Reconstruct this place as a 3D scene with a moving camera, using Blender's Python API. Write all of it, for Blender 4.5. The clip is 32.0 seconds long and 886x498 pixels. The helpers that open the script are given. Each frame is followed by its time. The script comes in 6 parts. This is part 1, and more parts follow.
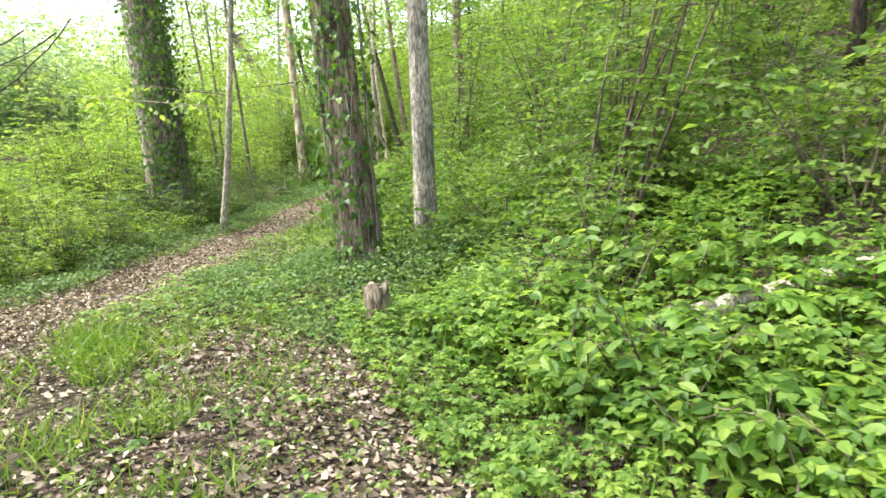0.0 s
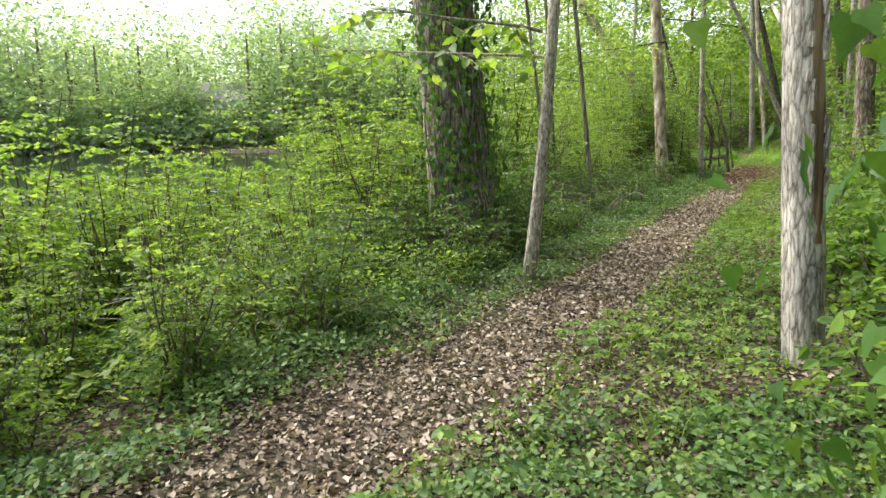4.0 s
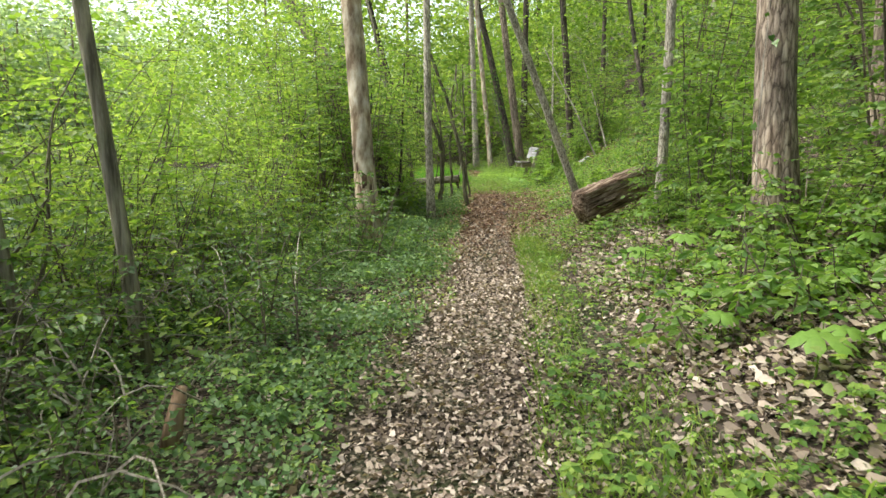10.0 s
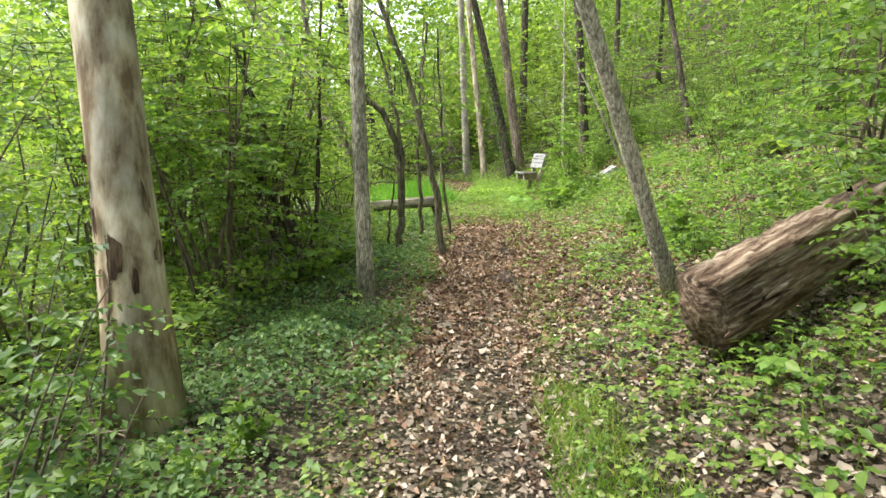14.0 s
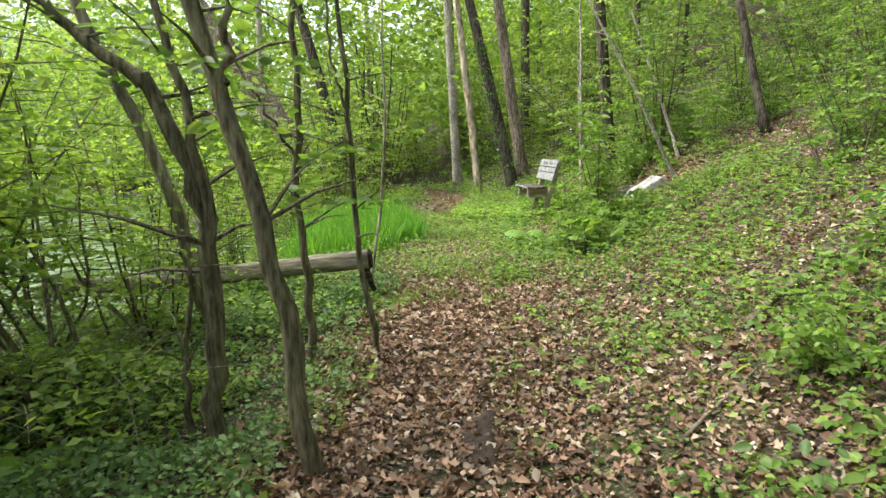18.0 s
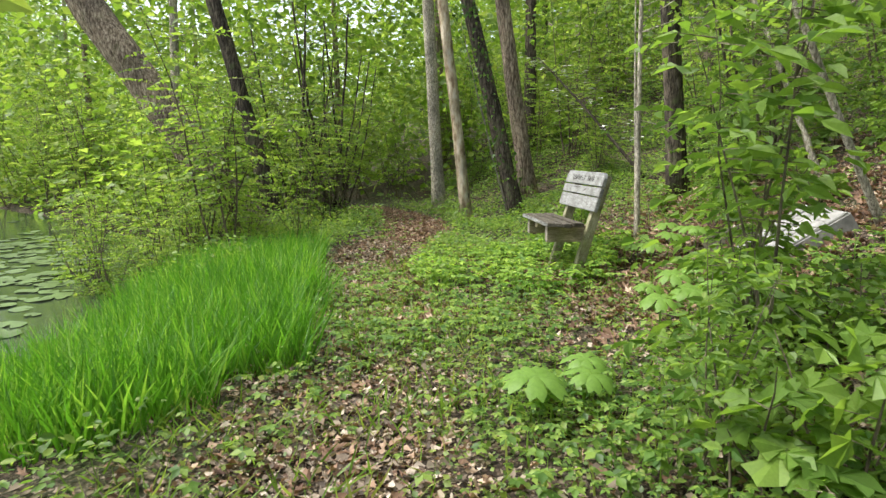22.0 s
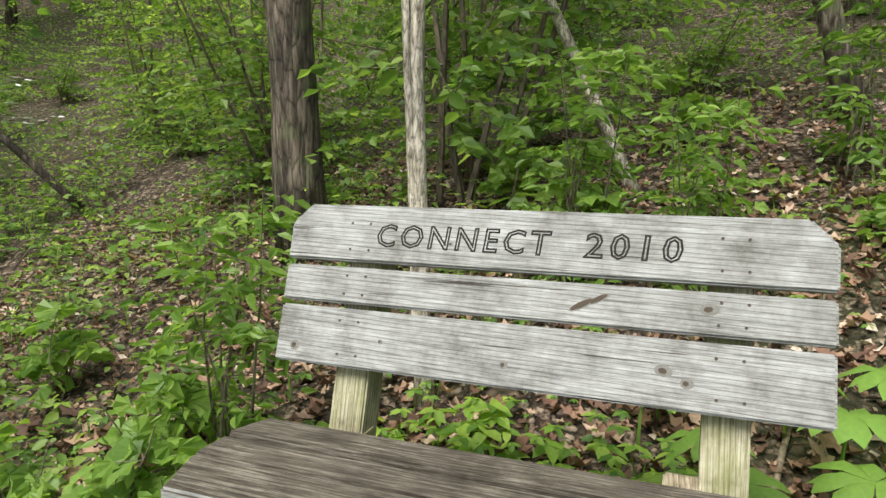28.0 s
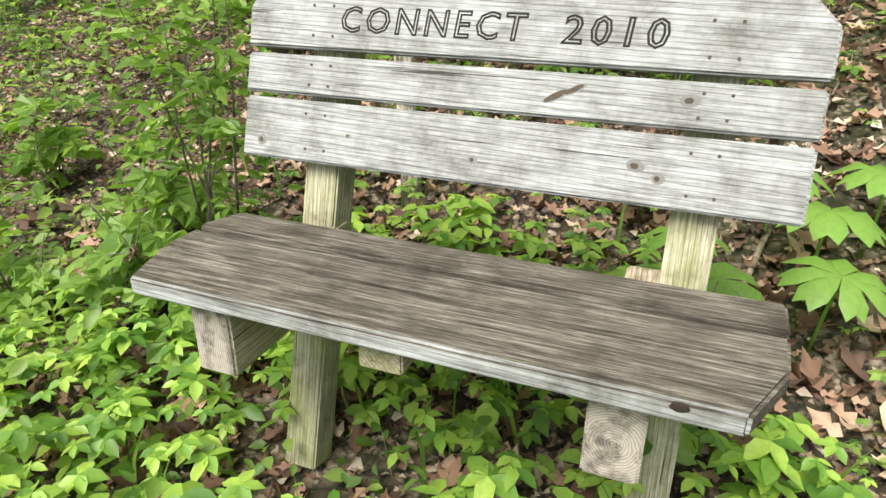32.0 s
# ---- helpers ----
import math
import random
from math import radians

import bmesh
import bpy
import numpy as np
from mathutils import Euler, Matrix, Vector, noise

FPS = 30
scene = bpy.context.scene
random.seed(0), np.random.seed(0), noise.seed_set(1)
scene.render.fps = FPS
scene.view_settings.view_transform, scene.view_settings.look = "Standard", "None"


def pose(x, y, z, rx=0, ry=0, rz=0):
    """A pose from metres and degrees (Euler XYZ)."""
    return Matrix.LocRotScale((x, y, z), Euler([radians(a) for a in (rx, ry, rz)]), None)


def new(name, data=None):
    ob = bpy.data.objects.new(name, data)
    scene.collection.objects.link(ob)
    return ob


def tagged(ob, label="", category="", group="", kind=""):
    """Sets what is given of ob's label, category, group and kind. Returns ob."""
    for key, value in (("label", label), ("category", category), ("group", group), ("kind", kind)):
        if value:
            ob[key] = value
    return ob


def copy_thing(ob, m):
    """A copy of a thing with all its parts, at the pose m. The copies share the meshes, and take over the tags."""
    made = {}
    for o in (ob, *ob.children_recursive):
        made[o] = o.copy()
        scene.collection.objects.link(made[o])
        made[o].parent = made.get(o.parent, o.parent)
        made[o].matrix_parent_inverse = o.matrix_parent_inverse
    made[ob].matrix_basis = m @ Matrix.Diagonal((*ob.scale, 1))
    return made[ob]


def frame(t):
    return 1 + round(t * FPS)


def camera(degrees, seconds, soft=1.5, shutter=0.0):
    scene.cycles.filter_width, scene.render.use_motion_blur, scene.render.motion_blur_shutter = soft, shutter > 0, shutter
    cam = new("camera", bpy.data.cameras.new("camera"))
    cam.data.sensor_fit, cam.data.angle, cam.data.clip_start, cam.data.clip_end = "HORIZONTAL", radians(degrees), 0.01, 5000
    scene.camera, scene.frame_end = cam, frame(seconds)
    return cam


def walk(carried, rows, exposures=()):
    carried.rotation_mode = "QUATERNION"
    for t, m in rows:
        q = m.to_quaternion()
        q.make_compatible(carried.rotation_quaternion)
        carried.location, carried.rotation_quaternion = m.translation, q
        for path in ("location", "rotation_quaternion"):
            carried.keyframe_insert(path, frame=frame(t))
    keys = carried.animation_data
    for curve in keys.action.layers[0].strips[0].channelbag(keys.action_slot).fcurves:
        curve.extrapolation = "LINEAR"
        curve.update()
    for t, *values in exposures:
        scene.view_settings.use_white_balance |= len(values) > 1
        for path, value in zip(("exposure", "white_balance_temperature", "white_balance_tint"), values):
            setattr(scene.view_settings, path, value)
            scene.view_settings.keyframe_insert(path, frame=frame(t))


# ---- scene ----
# ---- camera ----
cam = camera(68.8, 32.0, soft=1.45, shutter=0.12)
PATH = [
    (0.0, pose(-1.301, -5.617, 1.426, 80.60, -0.15, -29.86)),
    (0.5, pose(-0.997, -5.141, 1.408, 80.30, 0.29, -17.86)),
    (1.0, pose(-0.655, -4.525, 1.366, 80.22, 0.79, -4.96)),
    (1.5, pose(-0.420, -3.896, 1.358, 80.28, 0.81, -2.16)),
    (2.0, pose(-0.315, -3.271, 1.298, 80.39, 0.38, -2.36)),
    (2.5, pose(-0.278, -2.685, 1.317, 80.31, 0.28, -2.49)),
    (4.5, pose(0.057, 0.031, 1.340, 79.71, 1.33, 0.17)),
    (5.0, pose(0.069, 0.636, 1.392, 79.79, 1.08, -4.69)),
    (5.5, pose(0.193, 1.303, 1.371, 79.98, 0.39, -17.73)),
    (6.0, pose(0.368, 1.950, 1.340, 80.10, 0.12, -23.33)),
    (6.5, pose(0.684, 2.593, 1.275, 80.08, 0.07, -23.38)),
    (7.0, pose(0.957, 3.233, 1.253, 80.15, -0.04, -23.51)),
    (7.5, pose(1.280, 3.823, 1.244, 80.22, -0.13, -23.52)),
    (8.0, pose(1.619, 4.440, 1.237, 80.31, -0.16, -23.57)),
    (8.5, pose(1.910, 5.005, 1.244, 80.31, -0.22, -23.62)),
    (9.0, pose(2.245, 5.630, 1.283, 80.33, -0.26, -23.67)),
    (9.5, pose(2.526, 6.234, 1.304, 80.42, -0.51, -23.74)),
    (10.0, pose(2.789, 6.875, 1.271, 80.48, -0.75, -23.83)),
    (10.5, pose(3.059, 7.497, 1.278, 80.47, -0.81, -23.88)),
    (11.0, pose(3.324, 8.122, 1.269, 80.44, -0.88, -23.99)),
    (11.5, pose(3.624, 8.757, 1.270, 80.43, -0.75, -24.02)),
    (12.0, pose(3.991, 9.360, 1.257, 80.49, -0.69, -24.01)),
    (12.5, pose(4.365, 9.916, 1.255, 80.62, -0.50, -24.03)),
    (13.0, pose(4.741, 10.438, 1.269, 80.73, -0.46, -24.14)),
    (13.5, pose(5.047, 10.994, 1.291, 80.86, -0.60, -24.31)),
    (14.0, pose(5.329, 11.577, 1.268, 80.90, -0.75, -24.31)),
    (14.5, pose(5.611, 12.133, 1.259, 80.88, -0.87, -24.41)),
    (16.5, pose(6.715, 13.858, 1.324, 80.97, 0.30, -24.17)),
    (17.0, pose(7.074, 14.477, 1.358, 80.87, 0.23, -24.13)),
    (17.5, pose(7.510, 15.158, 1.363, 80.86, 0.27, -24.07)),
    (18.0, pose(7.912, 15.832, 1.384, 80.82, 0.42, -24.05)),
    (18.5, pose(8.351, 16.502, 1.385, 80.78, 0.39, -24.03)),
    (19.0, pose(8.703, 17.151, 1.389, 81.00, 0.23, -24.13)),
    (19.5, pose(9.065, 17.819, 1.387, 81.07, 0.13, -24.13)),
    (20.0, pose(9.347, 18.494, 1.381, 81.20, -0.06, -24.16)),
    (20.5, pose(9.695, 19.129, 1.330, 81.33, -0.02, -24.22)),
    (21.0, pose(10.044, 19.734, 1.324, 81.42, 0.05, -24.29)),
    (21.5, pose(10.433, 20.321, 1.295, 81.47, -0.06, -24.19)),
    (22.0, pose(10.773, 20.921, 1.256, 81.67, -0.10, -24.17)),
    (22.5, pose(11.070, 21.590, 1.261, 81.71, -0.33, -24.90)),
    (23.0, pose(11.390, 22.261, 1.255, 82.10, -0.31, -36.76)),
    (23.5, pose(11.630, 22.887, 1.238, 82.30, -0.08, -43.81)),
    (24.0, pose(11.843, 23.486, 1.247, 82.16, 0.10, -43.87)),
    (24.5, pose(12.056, 24.092, 1.236, 82.10, 0.23, -43.81)),
    (25.0, pose(12.330, 24.674, 1.226, 82.05, 0.25, -43.74)),
    (25.5, pose(12.571, 25.169, 1.217, 82.01, 0.08, -46.39)),
    (26.0, pose(12.807, 25.650, 1.199, 82.11, -0.15, -58.51)),
    (26.5, pose(13.038, 26.035, 1.177, 82.49, -0.13, -71.11)),
    (28.5, pose(13.600, 26.807, 1.169, 83.09, -0.46, -88.28)),
    (29.0, pose(13.607, 26.763, 1.174, 83.10, -0.34, -88.35)),
    (29.5, pose(13.607, 26.718, 1.163, 82.85, -0.27, -88.27)),
    (30.0, pose(13.608, 26.686, 1.142, 82.58, -0.34, -88.05)),
    (30.5, pose(13.595, 26.661, 1.125, 80.38, -0.51, -87.66)),
    (31.0, pose(13.596, 26.652, 1.125, 71.77, -0.41, -87.10)),
    (31.5, pose(13.594, 26.651, 1.134, 65.62, -0.30, -86.83)),
    (32.0, pose(13.595, 26.660, 1.142, 65.52, -0.34, -86.51)),
]
EXPOSURES = [(0.0, 1.9), (1.0, 1.15), (2.0, 1.1), (5.0, 1.4), (7.0, 1.6), (8.0, 1.42), (10.0, 1.4), (12.0, 1.6), (13.0, 1.83), (16.5, 1.7), (18.0, 1.52), (19.0, 0.98), (20.0, 1.25), (22.0, 1.27), (23.0, 1.4), (24.0, 1.68), (25.0, 1.66), (26.0, 1.75), (29.0, 0.86), (30.0, 0.84), (31.0, 0.82), (32.0, 1.5)]
walk(cam, PATH, EXPOSURES)

# ---- world, sun, exposure ----
SUN_ELEV, SUN_ROT = 57.0, 300.0
world = bpy.data.worlds.new("sky")
scene.world = world
world.use_nodes = True
wn = world.node_tree.nodes
wl = world.node_tree.links
sky = wn.new("ShaderNodeTexSky")
sky.sky_type = "NISHITA"
sky.sun_disc = False
sky.sun_elevation, sky.sun_rotation = radians(SUN_ELEV), radians(SUN_ROT)
sky.dust_density, sky.air_density, sky.ozone_density = 2.0, 1.0, 1.0
hazy = wn.new("ShaderNodeHueSaturation")
hazy.inputs["Saturation"].default_value = 0.45
wl.new(sky.outputs[0], hazy.inputs["Color"])
wl.new(hazy.outputs[0], wn["Background"].inputs[0])
wn["Background"].inputs[1].default_value = 0.15
sun = new("sun", bpy.data.lights.new("sun", "SUN"))
sun.data.energy, sun.data.angle, sun.data.color = 2.6, radians(30), (1.0, 0.97, 0.9)
sun.matrix_world = pose(0, 0, 30, 90 - SUN_ELEV, 0, 360 - SUN_ROT + 180)

rng = np.random.default_rng(7)

# ---- materials ----
def nodes_of(name):
    m = bpy.data.materials.new(name)
    m.use_nodes = True
    return m, m.node_tree.nodes, m.node_tree.links, m.node_tree.nodes["Principled BSDF"]


def ramp(n, stops):
    r = n.new("ShaderNodeValToRGB")
    e = r.color_ramp.elements
    while len(e) < len(stops):
        e.new(0.5)
    for q, (p, c) in zip(e, stops):
        q.position, q.color = p, (*c, 1)
    return r


def noise_tex(n, l, coord, scale, detail=4, stretch=(1, 1, 1), rough=0.6):
    mp = n.new("ShaderNodeMapping")
    mp.inputs["Scale"].default_value = stretch
    t = n.new("ShaderNodeTexNoise")
    t.inputs["Scale"].default_value, t.inputs["Detail"].default_value, t.inputs["Roughness"].default_value = scale, detail, rough
    l.new(coord, mp.inputs[0])
    l.new(mp.outputs[0], t.inputs["Vector"])
    return t


def mixed(n, l, fac, a, b, mode="MIX"):
    x = n.new("ShaderNodeMix")
    x.data_type, x.blend_type = "RGBA", mode
    for socket, v in ((x.inputs[0], fac), (x.inputs[6], a), (x.inputs[7], b)):
        if isinstance(v, (int, float)):
            socket.default_value = v
        elif isinstance(v, tuple):
            socket.default_value = (*v, 1)
        else:
            l.new(v, socket)
    return x.outputs[2]


def bumped(n, l, height, strength, distance, bsdf):
    b = n.new("ShaderNodeBump")
    b.inputs["Strength"].default_value, b.inputs["Distance"].default_value = strength, distance
    l.new(height, b.inputs["Height"])
    l.new(b.outputs[0], bsdf.inputs["Normal"])


def leaf_mat(name, stops, rough=0.45, through_light=0.45, patch=0.35):
    """Leaves: a tint for each leaf, patches of lighter and darker growth, light shining through."""
    m, n, l, p = nodes_of(name)
    geo = n.new("ShaderNodeNewGeometry")
    tex = n.new("ShaderNodeTexCoord")
    big = noise_tex(n, l, tex.outputs["Object"], 0.9, 2)
    r = ramp(n, stops)
    mm = n.new("ShaderNodeMath")
    mm.operation = "MULTIPLY_ADD"
    mm.inputs[1].default_value, mm.inputs[2].default_value = patch * 2, -patch
    l.new(big.outputs[0], mm.inputs[0])
    ad = n.new("ShaderNodeMath")
    ad.operation = "ADD"
    ad.use_clamp = True
    l.new(geo.outputs["Random Per Island"], ad.inputs[0])
    l.new(mm.outputs[0], ad.inputs[1])
    l.new(ad.outputs[0], r.inputs[0])
    fine = noise_tex(n, l, tex.outputs["Object"], 60, 2)
    col = mixed(n, l, 0.25, r.outputs[0], fine.outputs[0], "OVERLAY")
    l.new(col, p.inputs["Base Color"])
    p.inputs["Roughness"].default_value = rough
    p.inputs["Specular IOR Level"].default_value = 0.35
    tr = n.new("ShaderNodeBsdfTranslucent")
    warm = mixed(n, l, 1.0, col, (1.0, 1.0, 0.55), "MULTIPLY")
    bright = n.new("ShaderNodeHueSaturation")
    bright.inputs["Value"].default_value = 1.7
    l.new(warm, bright.inputs["Color"])
    l.new(bright.outputs[0], tr.inputs["Color"])
    mx = n.new("ShaderNodeMixShader")
    mx.inputs[0].default_value = through_light
    l.new(p.outputs[0], mx.inputs[1])
    l.new(tr.outputs[0], mx.inputs[2])
    l.new(mx.outputs[0], n["Material Output"].inputs["Surface"])
    return m


def bark_mat(name, dark, mid, light, furrow=26.0, depth=0.02, moss=0.0, stretch=(1, 1, 0.16), rough=0.9, plates=0.0):
    """Bark or rotten wood: grain along z, and where plates is set a net of furrows round long plates."""
    m, n, l, p = nodes_of(name)
    tex = n.new("ShaderNodeTexCoord")
    a = noise_tex(n, l, tex.outputs["Object"], furrow, 6, stretch, 0.65)
    b = noise_tex(n, l, tex.outputs["Object"], 2.2, 3, (1, 1, 0.5))
    r = ramp(n, [(0.38, dark), (0.5, mid), (0.64, light)])
    l.new(a.outputs[0], r.inputs[0])
    blotch = ramp(n, [(0.38, (0.6, 0.6, 0.58)), (0.62, (1.15, 1.12, 1.05))])
    l.new(b.outputs[0], blotch.inputs[0])
    col = mixed(n, l, 1.0, r.outputs[0], blotch.outputs[0], "MULTIPLY")
    relief = a.outputs[0]
    if plates:
        mp = n.new("ShaderNodeMapping")
        mp.inputs["Scale"].default_value = (1, 1, 0.2)
        wob = mixed(n, l, 0.05, tex.outputs["Object"], a.outputs["Color"], "ADD")
        l.new(wob, mp.inputs[0])
        v = n.new("ShaderNodeTexVoronoi")
        v.feature = "DISTANCE_TO_EDGE"
        v.inputs["Scale"].default_value = plates
        l.new(mp.outputs[0], v.inputs["Vector"])
        crack = ramp(n, [(0.0, (0.42, 0.4, 0.38)), (0.07, (0.92, 0.91, 0.9)), (0.22, (1.25, 1.24, 1.22))])
        l.new(v.outputs["Distance"], crack.inputs[0])
        col = mixed(n, l, 1.0, col, crack.outputs[0], "MULTIPLY")
        relief = mixed(n, l, 0.3, crack.outputs[0], a.outputs["Color"])
    if moss:
        c = noise_tex(n, l, tex.outputs["Object"], 5.5, 5)
        k = ramp(n, [(0.55, (0, 0, 0)), (0.7, (moss, moss, moss))])
        l.new(c.outputs[0], k.inputs[0])
        col = mixed(n, l, k.outputs[0], col, (0.10, 0.14, 0.05))
    l.new(col, p.inputs["Base Color"])
    p.inputs["Roughness"].default_value = rough
    p.inputs["Specular IOR Level"].default_value = 0.2
    bumped(n, l, relief, 0.45 if plates else 1.0, depth, p)
    return m


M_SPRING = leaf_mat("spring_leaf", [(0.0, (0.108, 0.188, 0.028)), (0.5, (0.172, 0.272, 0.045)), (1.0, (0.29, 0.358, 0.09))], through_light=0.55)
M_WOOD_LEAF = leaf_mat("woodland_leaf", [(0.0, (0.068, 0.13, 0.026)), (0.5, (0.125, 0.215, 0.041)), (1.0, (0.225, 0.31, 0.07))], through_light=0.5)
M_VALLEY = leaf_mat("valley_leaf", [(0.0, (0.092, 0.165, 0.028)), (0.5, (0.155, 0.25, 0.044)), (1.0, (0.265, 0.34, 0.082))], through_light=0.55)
# leaf green darkened: the thicket's shade is put into this colour
M_SHADE_TINT = leaf_mat("shade_tinted_leaf", [(0.0, (0.04, 0.085, 0.02)), (0.55, (0.085, 0.155, 0.033)), (1.0, (0.17, 0.25, 0.055))], through_light=0.42)
M_BROAD = leaf_mat("broad_leaf", [(0.0, (0.085, 0.16, 0.028)), (0.5, (0.145, 0.24, 0.042)), (1.0, (0.215, 0.32, 0.065))], through_light=0.5)
M_VINCA = leaf_mat("evergreen_leaf", [(0.0, (0.055, 0.11, 0.036)), (0.55, (0.105, 0.185, 0.058)), (1.0, (0.19, 0.28, 0.09))], rough=0.55, through_light=0.3)
M_CREEPER = leaf_mat("creeper_leaf", [(0.0, (0.06, 0.13, 0.025)), (0.45, (0.125, 0.225, 0.04)), (1.0, (0.26, 0.36, 0.07))], through_light=0.45, patch=0.5)
M_HERB = leaf_mat("herb_leaf", [(0.0, (0.05, 0.095, 0.02)), (0.5, (0.12, 0.19, 0.038)), (1.0, (0.27, 0.33, 0.075))], through_light=0.4, patch=0.45)
# brighter version of the creeper leaf, used only round the bench
M_BENCH_CREEPER = leaf_mat("bright_creeper_leaf", [(0.0, (0.08, 0.175, 0.028)), (0.4, (0.18, 0.31, 0.047)), (1.0, (0.35, 0.47, 0.085))], through_light=0.42, patch=0.4)
M_MAY = leaf_mat("mayapple_leaf", [(0.0, (0.115, 0.225, 0.042)), (1.0, (0.235, 0.38, 0.07))], rough=0.5, through_light=0.45)
M_GRASS = leaf_mat("grass_blade", [(0.0, (0.085, 0.165, 0.022)), (0.7, (0.16, 0.265, 0.04)), (1.0, (0.31, 0.35, 0.09))], through_light=0.4)
M_REED = leaf_mat("reed_blade", [(0.0, (0.055, 0.16, 0.014)), (0.6, (0.1, 0.255, 0.024)), (1.0, (0.22, 0.365, 0.06))], through_light=0.45)
M_IVY = leaf_mat("ivy_leaf", [(0.0, (0.0351, 0.09, 0.0162)), (0.6, (0.0819, 0.17, 0.027)), (1.0, (0.164, 0.27, 0.0405))], rough=0.36, through_light=0.35)
# paler than the near leaves: the haze of distance is mixed into this colour
M_HAZED_FAR_LEAF = leaf_mat("hazed_far_leaf", [(0.0, (0.18, 0.27, 0.15)), (0.5, (0.29, 0.39, 0.225)), (1.0, (0.43, 0.51, 0.31))], through_light=0.5, patch=0.5)
M_LITTER = leaf_mat("dead_leaf", [(0.0, (0.06, 0.045, 0.033)), (0.35, (0.19, 0.145, 0.108)), (0.7, (0.36, 0.288, 0.22)), (1.0, (0.53, 0.45, 0.365))], rough=0.75, through_light=0.12, patch=0.2)
M_LITTER_RED = leaf_mat("dead_oak_leaf", [(0.0, (0.065, 0.036, 0.024)), (0.4, (0.165, 0.092, 0.058)), (0.8, (0.30, 0.19, 0.122)), (1.0, (0.48, 0.36, 0.26))], rough=0.75, through_light=0.12, patch=0.2)
M_BARK_GREY = bark_mat("grey_bark", (0.2, 0.18, 0.15), (0.4, 0.37, 0.325), (0.58, 0.54, 0.49), furrow=42, depth=0.03, stretch=(1, 1, 0.28), plates=34.0)
M_BARK_FURROW = bark_mat("furrowed_bark", (0.085, 0.072, 0.058), (0.25, 0.22, 0.18), (0.46, 0.42, 0.36), furrow=36, depth=0.05, stretch=(1, 1, 0.2), plates=17.0)
M_BARK_DARK = bark_mat("dark_bark", (0.035, 0.03, 0.025), (0.085, 0.07, 0.055), (0.17, 0.145, 0.12), moss=0.5, plates=30.0)
M_BARK_BROWN = bark_mat("brown_bark", (0.11, 0.082, 0.062), (0.25, 0.2, 0.158), (0.4, 0.34, 0.275), moss=0.3, plates=26.0)
M_BARK_SMOOTH = bark_mat("smooth_grey_bark", (0.22, 0.195, 0.155), (0.42, 0.385, 0.32), (0.6, 0.56, 0.49), furrow=40, depth=0.014, stretch=(1, 1, 0.3), moss=0.25, plates=48.0)
M_BARK_PALE = bark_mat("pale_sycamore_bark", (0.19, 0.135, 0.085), (0.43, 0.355, 0.255), (0.64, 0.58, 0.48), furrow=9, depth=0.008, stretch=(1, 1, 0.35), rough=0.7)
M_BARK_DEAD = bark_mat("bleached_bark", (0.26, 0.23, 0.20), (0.50, 0.46, 0.42), (0.68, 0.65, 0.61), furrow=44, depth=0.03, stretch=(1, 1, 0.2), plates=30.0)
M_BARK_LOG = bark_mat("grey_brown_log_bark", (0.11, 0.097, 0.072), (0.24, 0.215, 0.165), (0.38, 0.35, 0.28), furrow=30, depth=0.012, moss=0.25, stretch=(1, 1, 0.1))
M_ROT = bark_mat("rotten_wood", (0.062, 0.038, 0.026), (0.2, 0.135, 0.092), (0.45, 0.365, 0.28), furrow=26, depth=0.04, stretch=(1, 1, 0.12))
M_HEART = bark_mat("bare_heartwood", (0.09, 0.055, 0.035), (0.24, 0.16, 0.10), (0.38, 0.28, 0.19), furrow=14, depth=0.008, stretch=(1, 1, 0.08))
M_BARK_STEM = bark_mat("mossy_stem_bark", (0.06, 0.052, 0.036), (0.145, 0.13, 0.088), (0.25, 0.23, 0.165), furrow=40, depth=0.008, moss=0.6)
M_DRY_STEM = bark_mat("dry_grey_stem", (0.12, 0.105, 0.085), (0.26, 0.235, 0.195), (0.4, 0.37, 0.32), furrow=40, depth=0.002)
M_TWIG = bark_mat("twig_bark", (0.06, 0.05, 0.038), (0.14, 0.115, 0.085), (0.22, 0.185, 0.14), furrow=40, depth=0.002)


